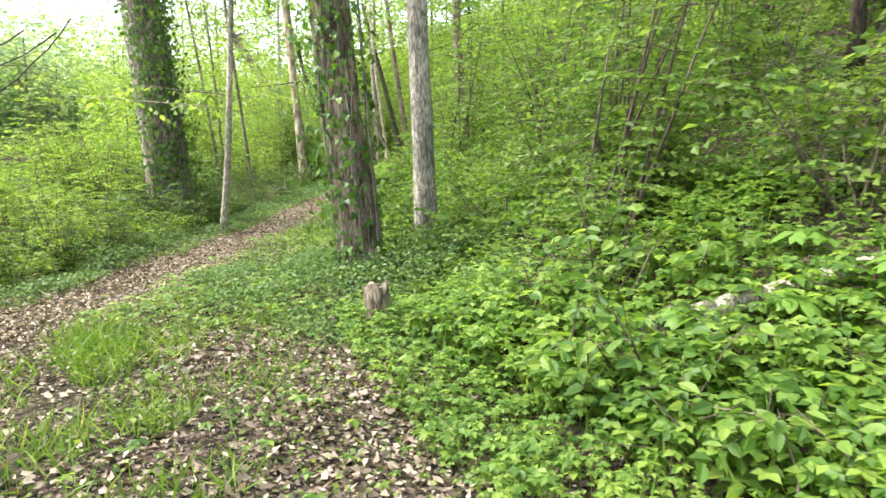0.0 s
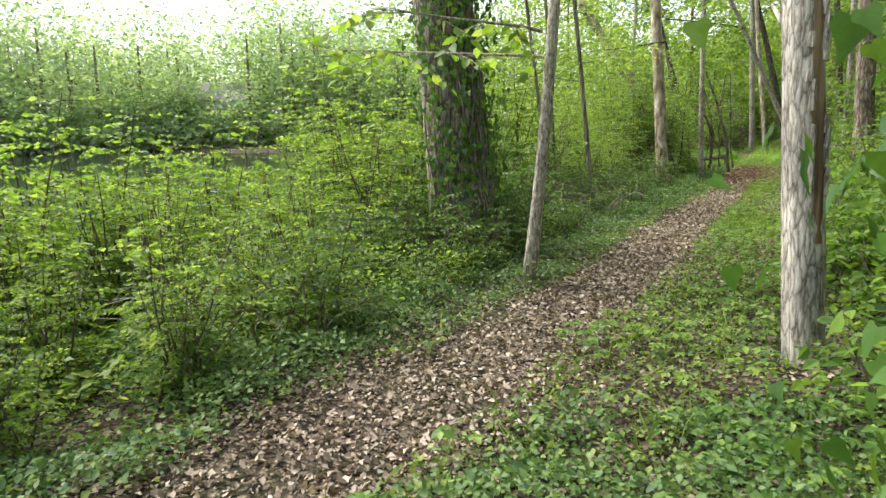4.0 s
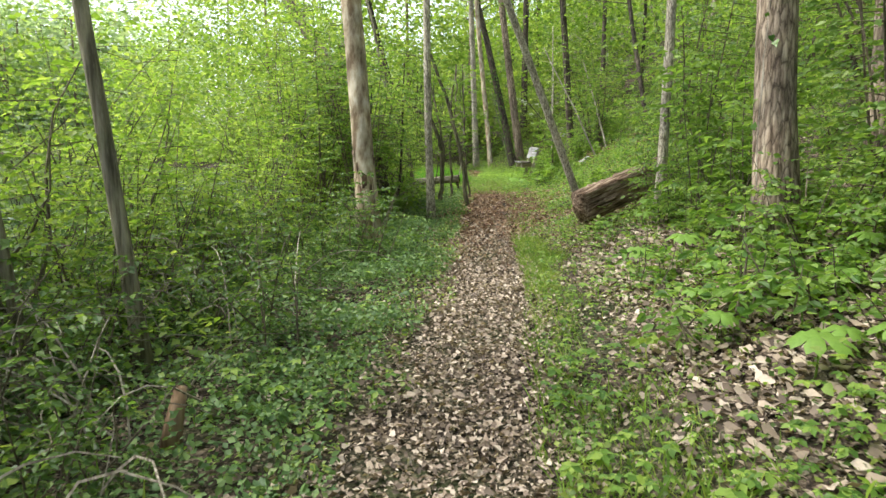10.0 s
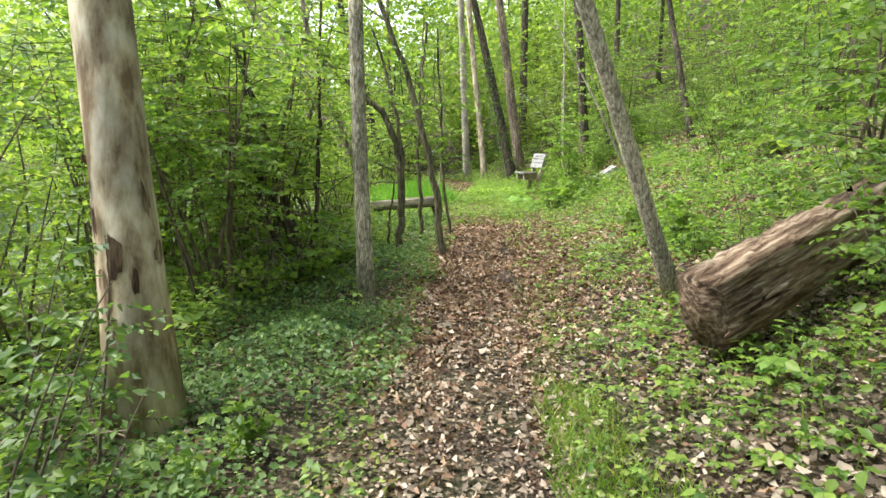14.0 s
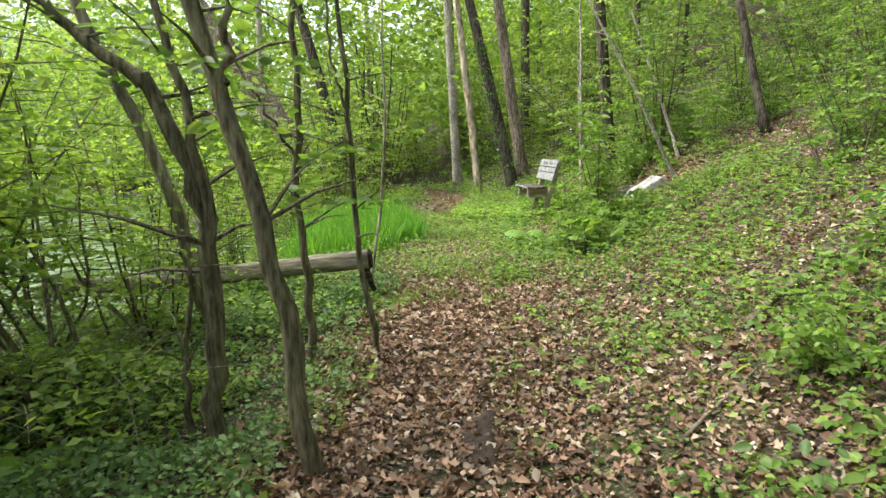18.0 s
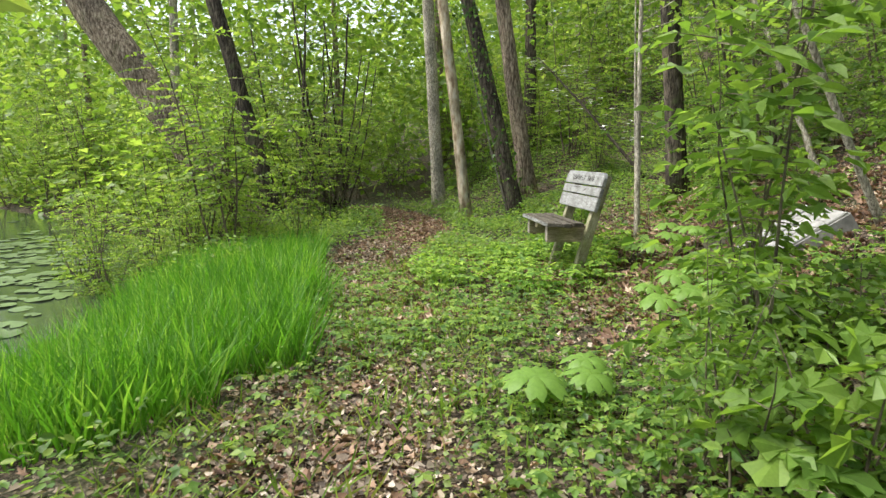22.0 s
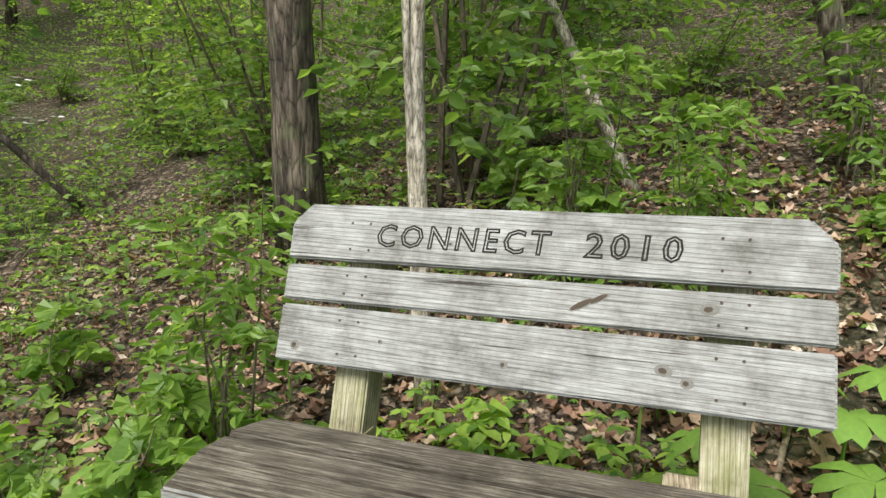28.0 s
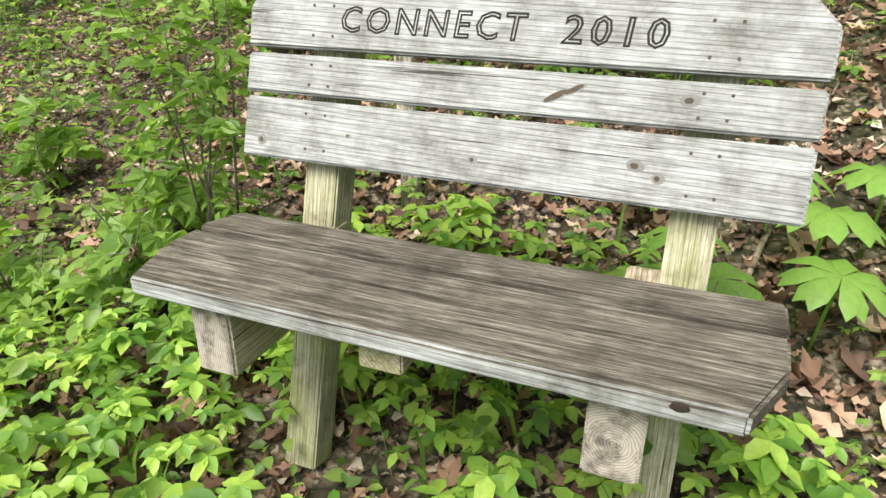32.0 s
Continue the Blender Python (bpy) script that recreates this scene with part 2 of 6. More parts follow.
def ground_mat():
    """Soil strewn with old leaf scraps, twig crumbs and moss."""
    m, n, l, p = nodes_of("forest_soil")
    tex = n.new("ShaderNodeTexCoord")
    a = noise_tex(n, l, tex.outputs["Object"], 14, 8)
    b = noise_tex(n, l, tex.outputs["Object"], 0.7, 3)
    wob = mixed(n, l, 0.05, tex.outputs["Object"], a.outputs["Color"], "ADD")
    layers = []
    for scale, stops in ((26.0, [(0.0, (0.028, 0.02, 0.014)), (0.4, (0.075, 0.054, 0.037)), (0.7, (0.17, 0.125, 0.088)), (1.0, (0.36, 0.285, 0.21))]),
                         (61.0, [(0.0, (0.02, 0.015, 0.011)), (0.5, (0.065, 0.048, 0.034)), (0.8, (0.16, 0.12, 0.087)), (1.0, (0.33, 0.27, 0.2))])):
        v = n.new("ShaderNodeTexVoronoi")
        v.inputs["Scale"].default_value = scale
        l.new(wob, v.inputs["Vector"])
        sep = n.new("ShaderNodeSeparateColor")
        l.new(v.outputs["Color"], sep.inputs[0])
        r = ramp(n, stops)
        l.new(sep.outputs[0], r.inputs[0])
        edge = ramp(n, [(0.25, (1, 1, 1)), (0.75, (0.25, 0.24, 0.23))])
        l.new(v.outputs["Distance"], edge.inputs[0])
        layers.append((mixed(n, l, 1.0, r.outputs[0], edge.outputs[0], "MULTIPLY"), v.outputs["Distance"]))
    pick = ramp(n, [(0.47, (0, 0, 0)), (0.53, (1, 1, 1))])
    l.new(a.outputs[0], pick.inputs[0])
    col = mixed(n, l, pick.outputs[0], layers[0][0], layers[1][0])
    g = ramp(n, [(0.45, (0, 0, 0)), (0.66, (0.5, 0.5, 0.5))])
    l.new(b.outputs[0], g.inputs[0])
    moss = mixed(n, l, a.outputs[0], (0.012, 0.022, 0.006), (0.06, 0.10, 0.024))
    col = mixed(n, l, g.outputs[0], col, moss)
    l.new(col, p.inputs["Base Color"])
    p.inputs["Roughness"].default_value = 0.95
    p.inputs["Specular IOR Level"].default_value = 0.2
    bumped(n, l, layers[0][1], 0.9, 0.03, p)
    return m


def water_mat():
    m, n, l, p = nodes_of("pond_water")
    tex = n.new("ShaderNodeTexCoord")
    a = noise_tex(n, l, tex.outputs["Object"], 2.5, 3)
    p.inputs["Base Color"].default_value = (0.035, 0.05, 0.03, 1)
    p.inputs["Roughness"].default_value = 0.06
    bumped(n, l, a.outputs[0], 0.12, 0.05, p)
    return m


def wood_mat(name, dark, mid, light, grain_axis=0, moss=0.0, lines=0.6):
    """Weathered board: fine grain lines along one axis, winding growth lines, drying cracks, dull patches and, where set, green algae."""
    m, n, l, p = nodes_of(name)
    tex = n.new("ShaderNodeTexCoord")
    info = n.new("ShaderNodeObjectInfo")
    off = n.new("ShaderNodeVectorMath")
    off.operation = "MULTIPLY_ADD"
    off.inputs[1].default_value = (7.0, 5.0, 3.0)
    l.new(info.outputs["Random"], off.inputs[0])
    l.new(tex.outputs["Object"], off.inputs[2])

    def grain(scale, stretch, detail, rough):
        st = [1, 1, 1]
        st[grain_axis] = stretch
        return noise_tex(n, l, off.outputs[0], scale, detail, tuple(st), rough)
    a = grain(400, 0.035, 6, 0.75)
    b = grain(110, 0.045, 5, 0.7)
    crack = grain(95, 0.02, 4, 0.6)
    k = noise_tex(n, l, off.outputs[0], 8, 8, (1, 1, 1), 0.72)
    st = [1, 1, 1]
    st[grain_axis] = 0.035
    mw = n.new("ShaderNodeMapping")
    mw.inputs["Scale"].default_value = tuple(st)
    l.new(off.outputs[0], mw.inputs[0])
    growth = n.new("ShaderNodeTexWave")
    growth.bands_direction = "DIAGONAL"
    for key, val in (("Scale", 62.0), ("Distortion", 4.0), ("Detail", 2.0), ("Detail Scale", 0.8)):
        growth.inputs[key].default_value = val
    l.new(mw.outputs[0], growth.inputs["Vector"])
    mx = n.new("ShaderNodeMath")
    mx.operation = "MULTIPLY_ADD"
    mx.inputs[1].default_value = 0.55
    hb = n.new("ShaderNodeMath")
    hb.operation = "MULTIPLY"
    hb.inputs[1].default_value = 0.45
    l.new(b.outputs[0], hb.inputs[0])
    l.new(a.outputs[0], mx.inputs[0])
    l.new(hb.outputs[0], mx.inputs[2])
    r = ramp(n, [(0.37, dark), (0.49, mid), (0.6, light)])
    l.new(mx.outputs[0], r.inputs[0])
    line = ramp(n, [(0.0, (lines, lines * 0.98, lines * 0.94)), (0.2, (1, 1, 1))])
    l.new(growth.outputs["Fac"], line.inputs[0])
    col = mixed(n, l, 1.0, r.outputs[0], line.outputs[0], "MULTIPLY")
    dull = ramp(n, [(0.33, (0.55, 0.53, 0.49)), (0.46, (0.95, 0.94, 0.92)), (0.6, (1.28, 1.29, 1.28))])
    l.new(k.outputs[0], dull.inputs[0])
    col = mixed(n, l, 1.0, col, dull.outputs[0], "MULTIPLY")
    split = ramp(n, [(0.665, (1, 1, 1)), (0.69, (0.25, 0.22, 0.19))])
    l.new(crack.outputs[0], split.inputs[0])
    col = mixed(n, l, 1.0, col, split.outputs[0], "MULTIPLY")
    if moss:
        c = noise_tex(n, l, off.outputs[0], 6, 6, (1, 1, 0.5))
        g = ramp(n, [(0.46, (0, 0, 0)), (0.66, (moss, moss, moss))])
        l.new(c.outputs[0], g.inputs[0])
        col = mixed(n, l, g.outputs[0], col, (0.17, 0.19, 0.05))
    l.new(col, p.inputs["Base Color"])
    p.inputs["Roughness"].default_value = 0.85
    p.inputs["Specular IOR Level"].default_value = 0.2
    bumped(n, l, mixed(n, l, 0.5, mx.outputs[0], split.outputs[0]), 0.8, 0.003, p)
    return m


M_SOIL = ground_mat()
M_WATER = water_mat()
M_SLAT = wood_mat("weathered_slat_wood", (0.12, 0.121, 0.115), (0.225, 0.227, 0.219), (0.315, 0.317, 0.309))
M_SEAT = wood_mat("weathered_seat_wood", (0.018, 0.014, 0.01), (0.06, 0.051, 0.039), (0.18, 0.163, 0.134), lines=0.78)
M_POST = wood_mat("weathered_post_wood", (0.11, 0.105, 0.055), (0.24, 0.225, 0.145), (0.38, 0.36, 0.27), grain_axis=2, moss=0.75)
M_ARM = wood_mat("weathered_arm_wood", (0.12, 0.095, 0.06), (0.26, 0.215, 0.15), (0.44, 0.38, 0.29), grain_axis=1, moss=0.35)


def plain(name, col, rough=0.7, scale=12, vary=0.25):
    m, n, l, p = nodes_of(name)
    tex = n.new("ShaderNodeTexCoord")
    a = noise_tex(n, l, tex.outputs["Object"], scale, 6)
    r = ramp(n, [(0.3, tuple(c * (1 - vary) for c in col)), (0.7, tuple(min(1, c * (1 + vary)) for c in col))])
    l.new(a.outputs[0], r.inputs[0])
    l.new(r.outputs[0], p.inputs["Base Color"])
    p.inputs["Roughness"].default_value = rough
    p.inputs["Specular IOR Level"].default_value = 0.2 if rough > 0.5 else 0.5
    bumped(n, l, a.outputs[0], 0.4, 0.006, p)
    return m


def end_grain_mat():
    """Sawn end of a beam: rings round the heart, with radial cracks."""
    m, n, l, p = nodes_of("cracked_end_grain")
    tex = n.new("ShaderNodeTexCoord")
    w = n.new("ShaderNodeTexWave")
    w.wave_type, w.rings_direction = "RINGS", "Y"
    w.inputs["Scale"].default_value, w.inputs["Distortion"].default_value, w.inputs["Detail"].default_value = 62, 7.0, 5
    mp = n.new("ShaderNodeMapping")
    mp.inputs["Location"].default_value = (-0.357, 0, -0.45)
    l.new(tex.outputs["Object"], mp.inputs[0])
    l.new(mp.outputs[0], w.inputs["Vector"])
    c = noise_tex(n, l, tex.outputs["Object"], 28, 5)
    r = ramp(n, [(0.1, (0.21, 0.195, 0.18)), (0.5, (0.29, 0.26, 0.222)), (1.0, (0.36, 0.305, 0.24))])
    l.new(w.outputs[0], r.inputs[0])
    d = ramp(n, [(0.36, (0.35, 0.33, 0.31)), (0.55, (1.1, 1.08, 1.05))])
    l.new(c.outputs[0], d.inputs[0])
    l.new(mixed(n, l, 1.0, r.outputs[0], d.outputs[0], "MULTIPLY"), p.inputs["Base Color"])
    p.inputs["Roughness"].default_value = 0.9
    bumped(n, l, c.outputs[0], 0.6, 0.004, p)
    return m


M_END = end_grain_mat()
M_GROOVE = plain("dark_groove", (0.022, 0.019, 0.016), 0.9)
M_STONE = plain("white_stone", (0.25, 0.242, 0.225), 0.85, 11, 0.5)
M_CONCRETE = plain("mossy_concrete", (0.15, 0.14, 0.1), 0.9, 22, 0.7)
M_PAD = plain("lily_pad", (0.10, 0.15, 0.05), 0.35, 6, 0.4)
M_HOUSE = plain("white_siding", (0.75, 0.75, 0.73), 0.6)
M_ROOF = plain("grey_roof", (0.30, 0.29, 0.29), 0.8)
M_PANE = plain("window_glass", (0.05, 0.06, 0.07), 0.15)
M_MUD = plain("wet_mud", (0.042, 0.031, 0.023), 0.95, 30, 0.6)
# dark brown of the log's decayed end, also stands for the knot hole's shade
M_DARK = plain("rot_and_hole_dark", (0.03, 0.022, 0.016), 0.95, 20, 0.4)
M_KNOT = plain("knot_wood", (0.07, 0.055, 0.04), 0.85, 60, 0.4)
M_KNOT_RING = plain("knot_ring_wood", (0.16, 0.155, 0.142), 0.85, 90, 0.5)
M_FLOWER = plain("white_blossom", (0.8, 0.8, 0.74), 0.6)

# ---- mesh helpers ----
def mesh_np(name, verts, sizes, loops, mat, smooth=False):
    """A mesh from arrays: vertices, corner count of each face, corner indices."""
    me = bpy.data.meshes.new(name)
    me.vertices.add(len(verts))
    me.vertices.foreach_set("co", np.asarray(verts, np.float32).ravel())
    me.loops.add(len(loops))
    me.loops.foreach_set("vertex_index", np.asarray(loops, np.int32))
    me.polygons.add(len(sizes))
    starts = np.concatenate([[0], np.cumsum(sizes)[:-1]]).astype(np.int32)
    me.polygons.foreach_set("loop_start", starts)
    me.polygons.foreach_set("use_smooth", np.full(len(sizes), smooth))
    me.update(calc_edges=True)
    me.materials.append(mat)
    return me


def unit(v):
    return v / (np.linalg.norm(v, axis=-1, keepdims=True) + 1e-9)


# leaf outlines: corner points (across, along, up) and faces
OVATE = (np.array([(0, 0, 0), (-0.27, 0.28, 0.06), (-0.24, 0.64, 0.03), (0, 1, -0.12), (0.24, 0.64, 0.03), (0.27, 0.28, 0.06)]), [(0, 3, 2, 1), (0, 5, 4, 3)])
LANCE = (OVATE[0] * np.array([0.72, 1.0, 1.6]), OVATE[1])
DIAMOND = (np.array([(0, 0, 0), (-0.33, 0.45, 0.07), (0, 1, -0.1), (0.33, 0.45, 0.07)]), [(0, 2, 1), (0, 3, 2)])
LITTER = (np.array([(0, 0, 0.02), (-0.34, 0.5, 0.26), (0.12, 1, 0.0), (0.25, 0.4, 0.2)]), [(0, 2, 1), (0, 3, 2)])
CURL = (np.array([(0, 0, 0.1), (-0.33, 0.22, 0.24), (-0.2, 0.72, 0.02), (0.06, 1, 0.22), (0.34, 0.66, 0.3), (0.2, 0.16, 0.04)]), [(0, 3, 2, 1), (0, 5, 4, 3)])
OAK = (np.array([(0, 0, 0.1), (-0.2, 0.2, 0.2), (-0.09, 0.36, 0.04), (-0.27, 0.6, 0.22), (-0.1, 0.74, 0.04), (0.03, 1, 0.22), (0.1, 0.74, 0.0), (0.26, 0.55, 0.26), (0.09, 0.36, 0.04), (0.2, 0.24, -0.02)]), [(0, 2, 1), (0, 4, 3, 2), (0, 5, 4), (0, 6, 5), (0, 8, 7, 6), (0, 9, 8)])
ROUND = (np.array([(0, 0, 0), (-0.38, 0.3, 0.09), (-0.34, 0.68, 0.05), (0, 1, -0.1), (0.34, 0.68, 0.05), (0.38, 0.3, 0.09)]), [(0, 3, 2, 1), (0, 5, 4, 3)])
IVY = (np.array([(0, 0.06, 0), (-0.3, -0.04, 0.05), (-0.4, 0.24, 0.0), (-0.22, 0.52, 0.05), (0, 1, -0.1), (0.22, 0.52, 0.05), (0.4, 0.24, 0.0), (0.3, -0.04, 0.05)]), [(0, 3, 2, 1), (0, 4, 3), (0, 5, 4), (0, 7, 6, 5)])
BLADE = (np.array([(-0.03, 0, 0), (0.03, 0, 0), (-0.025, 0.55, -0.05), (0.025, 0.55, -0.05), (0, 1, -0.28)]), [(0, 1, 3, 2), (2, 3, 4)])
LOBED = (np.array([(0, 0.05, 0), (-0.34, 0.06, 0.03), (-0.3, 0.32, 0.06), (-0.5, 0.58, -0.02), (-0.25, 0.7, 0.06), (0, 1, -0.1), (0.25, 0.7, 0.06), (0.5, 0.58, -0.02), (0.3, 0.32, 0.06), (0.34, 0.06, 0.03)]),
         [(0, 2, 1), (0, 4, 3, 2), (0, 5, 4), (0, 6, 5), (0, 8, 7, 6), (0, 9, 8)])


def leaf_arrays(pos, along, normal, size, form):
    tv, tf = form
    along = unit(along)
    across = unit(np.cross(along, normal))
    up = np.cross(across, along)
    s = np.asarray(size)[:, None, None]
    v = pos[:, None, :] + s * (tv[None, :, 0:1] * across[:, None, :] + tv[None, :, 1:2] * along[:, None, :] + tv[None, :, 2:3] * up[:, None, :])
    n, k = len(pos), len(tv)
    flat = np.concatenate([np.array(f) for f in tf])
    loops = (np.arange(n)[:, None] * k + flat[None, :]).ravel()
    sizes = np.tile([len(f) for f in tf], n)
    return v.reshape(-1, 3), sizes, loops


def leaf_mesh(name, pos, along, normal, size, form, mat):
    return mesh_np(name, *leaf_arrays(np.asarray(pos, float), np.asarray(along, float), np.asarray(normal, float), np.asarray(size, float), form), mat, True)


def join_arrays(parts):
    v, s, l, o = [], [], [], 0
    for a, b, c in parts:
        v.append(a), s.append(b), l.append(c + o)
        o += len(a)
    return np.concatenate(v), np.concatenate(s), np.concatenate(l)


def tube_arrays(pts, radii, sides=8, rough=0.0, cap=True, seed=0, squash=None):
    """A round limb through points with a radius at each, its skin uneven by rough."""
    pts, radii = np.asarray(pts, float), np.asarray(radii, float)
    r = np.random.default_rng(seed)
    d = unit(np.gradient(pts, axis=0))
    ref = np.where(np.abs(d[:, 2:3]) > 0.9, np.array([[1.0, 0, 0]]), np.array([[0, 0, 1.0]]))
    a = unit(np.cross(ref, d))
    b = np.cross(d, a)
    th = np.linspace(0, 2 * np.pi, sides, endpoint=False)
    k = radii[:, None] * (1 + rough * r.normal(size=(len(pts), sides)))
    if rough:
        ridge = 1 + rough * 1.6 * np.interp(np.arange(sides), np.arange(0, sides + 4, 2)[: sides // 2 + 2], r.normal(size=sides // 2 + 2))
        k = k * ridge[None, :]
    v = pts[:, None, :] + k[:, :, None] * (np.cos(th)[None, :, None] * a[:, None, :] + np.sin(th)[None, :, None] * b[:, None, :])
    m = len(pts)
    i, j = np.meshgrid(np.arange(m - 1), np.arange(sides), indexing="ij")
    j2 = (j + 1) % sides
    q = np.stack([i * sides + j, i * sides + j2, (i + 1) * sides + j2, (i + 1) * sides + j], -1).reshape(-1)
    sizes = np.full((m - 1) * sides, 4)
    if cap:
        q = np.concatenate([q, np.arange(sides)[::-1], (m - 1) * sides + np.arange(sides)])
        sizes = np.concatenate([sizes, [sides, sides]])
    return v.reshape(-1, 3), sizes, q


def add_part(name, me, parent, label=""):
    ob = new(name, me)
    ob.parent = parent
    if label:
        ob["label"] = label
    return ob


def empty(name, m=None):
    e = new(name)
    e.empty_display_size = 0.2
    if m is not None:
        e.matrix_basis = m
    return e


def part(name, bm, material, parent, label=""):
    me = bpy.data.meshes.new(name)
    bm.to_mesh(me)
    bm.free()
    me.materials.append(material)
    return add_part(name, me, parent, label)


def box_bm(x0, x1, y0, y1, z0, z1, bevel=0.004):
    bm = bmesh.new()
    bmesh.ops.create_cube(bm, size=1.0)
    for v in bm.verts:
        v.co = (x0 + (v.co.x + 0.5) * (x1 - x0), y0 + (v.co.y + 0.5) * (y1 - y0), z0 + (v.co.z + 0.5) * (z1 - z0))
    if bevel:
        bmesh.ops.bevel(bm, geom=bm.edges[:], offset=bevel, segments=2, affect="EDGES")
    return bm


def waves(x, y, k=1.0, s=0.0):
    """Smooth uneven field, about -1 to 1."""
    return (np.sin(1.7 * k * x + 0.9 * k * y + s) + np.sin(-1.1 * k * x + 2.3 * k * y + 1.7 + 2 * s) + np.sin(3.1 * k * x - 1.3 * k * y + 4.1 + s) + np.sin(0.6 * k * x + 3.7 * k * y + 0.4 - s)) / 2.6


# ---- plan ----
TRAIL = np.array([(-4.6, -6.5), (-3.2, -2.6), (-1.75, 0.3), (-0.45, 2.1), (0.55, 3.6), (1.5, 5.0), (3.0, 7.7), (5.6, 12.1), (6.9, 14.6), (8.7, 18.0), (10.2, 21.0), (11.5, 24.0), (12.5, 27.2), (13.6, 29.4), (15.0, 31.3), (15.7, 33.5), (15.6, 37.0)])
SLOPE_FOOT = np.array([(-12.0, -400.0), (-0.4, -14.0), (-0.4, -4.5), (-0.1, -2.0), (0.3, 0.0), (0.9, 2.6), (1.8, 5.0), (3.2, 7.7), (5.7, 12.1), (7.0, 14.6), (8.8, 18.0), (10.6, 21.0), (12.3, 24.0), (13.5, 26.0), (14.3, 28.0), (15.9, 31.0), (17.0, 34.0), (18.0, 42.0), (22.0, 70.0), (60.0, 420.0)])
SHORE = np.array([(-30.0, -40.0), (-10.0, -14.0), (-7.0, -4.0), (-4.7, 2.5), (-3.5, 6.3), (-1.7, 10.0), (0.2, 14.0), (2.3, 18.0), (5.1, 22.0), (8.0, 24.3), (9.25, 26.5), (9.9, 29.5), (10.1, 33.0), (8.0, 40.0), (2.0, 52.0), (-6.0, 70.0), (-20.0, 76.0)])
WATER_Z = -0.45


def signed(line, x, y):
    """Distance from a line of points, above zero to its right."""
    best = np.full(np.shape(x), 1e9)
    sign = np.ones(np.shape(x))
    for (ax, ay), (bx, by) in zip(line[:-1], line[1:]):
        dx, dy = bx - ax, by - ay
        t = np.clip(((x - ax) * dx + (y - ay) * dy) / (dx * dx + dy * dy), 0, 1)
        r = np.hypot(x - ax - t * dx, y - ay - t * dy)
        near = r < best
        best = np.where(near, r, best)
        sign = np.where(near, np.sign(dy * (x - ax) - dx * (y - ay) + 1e-12), sign)
    return best * sign


def height(x, y):
    x, y = np.asarray(x, float), np.asarray(y, float)
    u = np.clip(signed(SLOPE_FOOT, x, y), -200, 70)
    rise = 0.43 * 0.2 * np.log1p(np.exp(np.clip((u - 1.05) / 0.2, -40, 300)))
    rise = np.where(u > 12, rise + 0.12 * (u - 12), rise)
    d = signed(SHORE, x, y)
    low = -0.62 + 0.34 * np.clip(d, -3.0, 2.4)
    low = np.where(d > 2.4, 0.2, low)
    bank = -0.12 * np.log1p(np.exp(np.clip(-low / 0.12, -60, 60)))
    far = np.clip((np.hypot(x + 4, y - 10) - 84) / 25, 0, 1)
    bank = np.where((d < 0) & (far > 0), bank + far * 2.5, bank)
    dip = -0.02 - 0.08 * np.clip((y - 20) / 8, 0, 1)
    near = np.abs(x - 6) + np.abs(y - 14) < 60
    bumps = 0.025 * waves(x, y, 1.3) + 0.012 * waves(x, y, 4.1, 2.0)
    return rise + bank + dip + np.where(near, bumps * np.clip(np.abs(signed(TRAIL, x, y)) * 1.2, 0.3, 1), 0)


def ground_points(n, x0, x1, y0, y1, keep):
    """Up to n scattered places on the ground where keep(x, y, rnd) holds."""
    x, y = rng.uniform(x0, x1, n), rng.uniform(y0, y1, n)
    k = keep(x, y, rng.random(n)) & (height(x, y) > WATER_Z - 0.02)
    x, y = x[k], y[k]
    return np.stack([x, y, height(x, y)], 1)


def band_points(n, line, a, b, keep):
    """Up to n places along a line of points, a to b metres to its right."""
    seg = np.diff(line, axis=0)
    ln = np.hypot(seg[:, 0], seg[:, 1])
    i = rng.choice(len(seg), n, p=ln / ln.sum())
    t = rng.random(n)[:, None]
    u = rng.uniform(a, b, n)
    nrm = np.stack([seg[:, 1], -seg[:, 0]], 1) / ln[:, None]
    q = line[i] + seg[i] * t + nrm[i] * u[:, None]
    x, y = q[:, 0], q[:, 1]
    k = keep(x, y, rng.random(n)) & (height(x, y) > WATER_Z - 0.02)
    return np.stack([x[k], y[k], height(x[k], y[k])], 1)


def build_ground():
    fx = np.concatenate([-np.geomspace(400, 13, 22), np.arange(-12, 30, 0.28), np.geomspace(31, 400, 20)])
    fy = np.concatenate([-np.geomspace(400, 13, 22), np.arange(-12, 46, 0.28), np.geomspace(47, 400, 22)])
    gx, gy = np.meshgrid(fx, fy, indexing="ij")
    v = np.stack([gx, gy, height(gx, gy)], -1).reshape(-1, 3)
    nx, ny = len(fx), len(fy)
    i, j = np.meshgrid(np.arange(nx - 1), np.arange(ny - 1), indexing="ij")
    q = np.stack([i * ny + j, (i + 1) * ny + j, (i + 1) * ny + j + 1, i * ny + j + 1], -1).reshape(-1)
    me = mesh_np("ground", v, np.full((nx - 1) * (ny - 1), 4), q, M_SOIL, True)
    tagged(new("ground", me), "dark forest soil of a trail beside a pond, rising to a slope", "ground", kind="structure")
    bm = bmesh.new()
    bmesh.ops.create_grid(bm, x_segments=2, y_segments=2, size=120)
    me = bpy.data.meshes.new("water")
    bm.to_mesh(me)
    bm.free()
    me.materials.append(M_WATER)
    w = new("water", me)
    w.location = (-95, 30, WATER_Z)
    tagged(w, "still dark green pond water reflecting the sky", "pond", kind="structure")


build_ground()


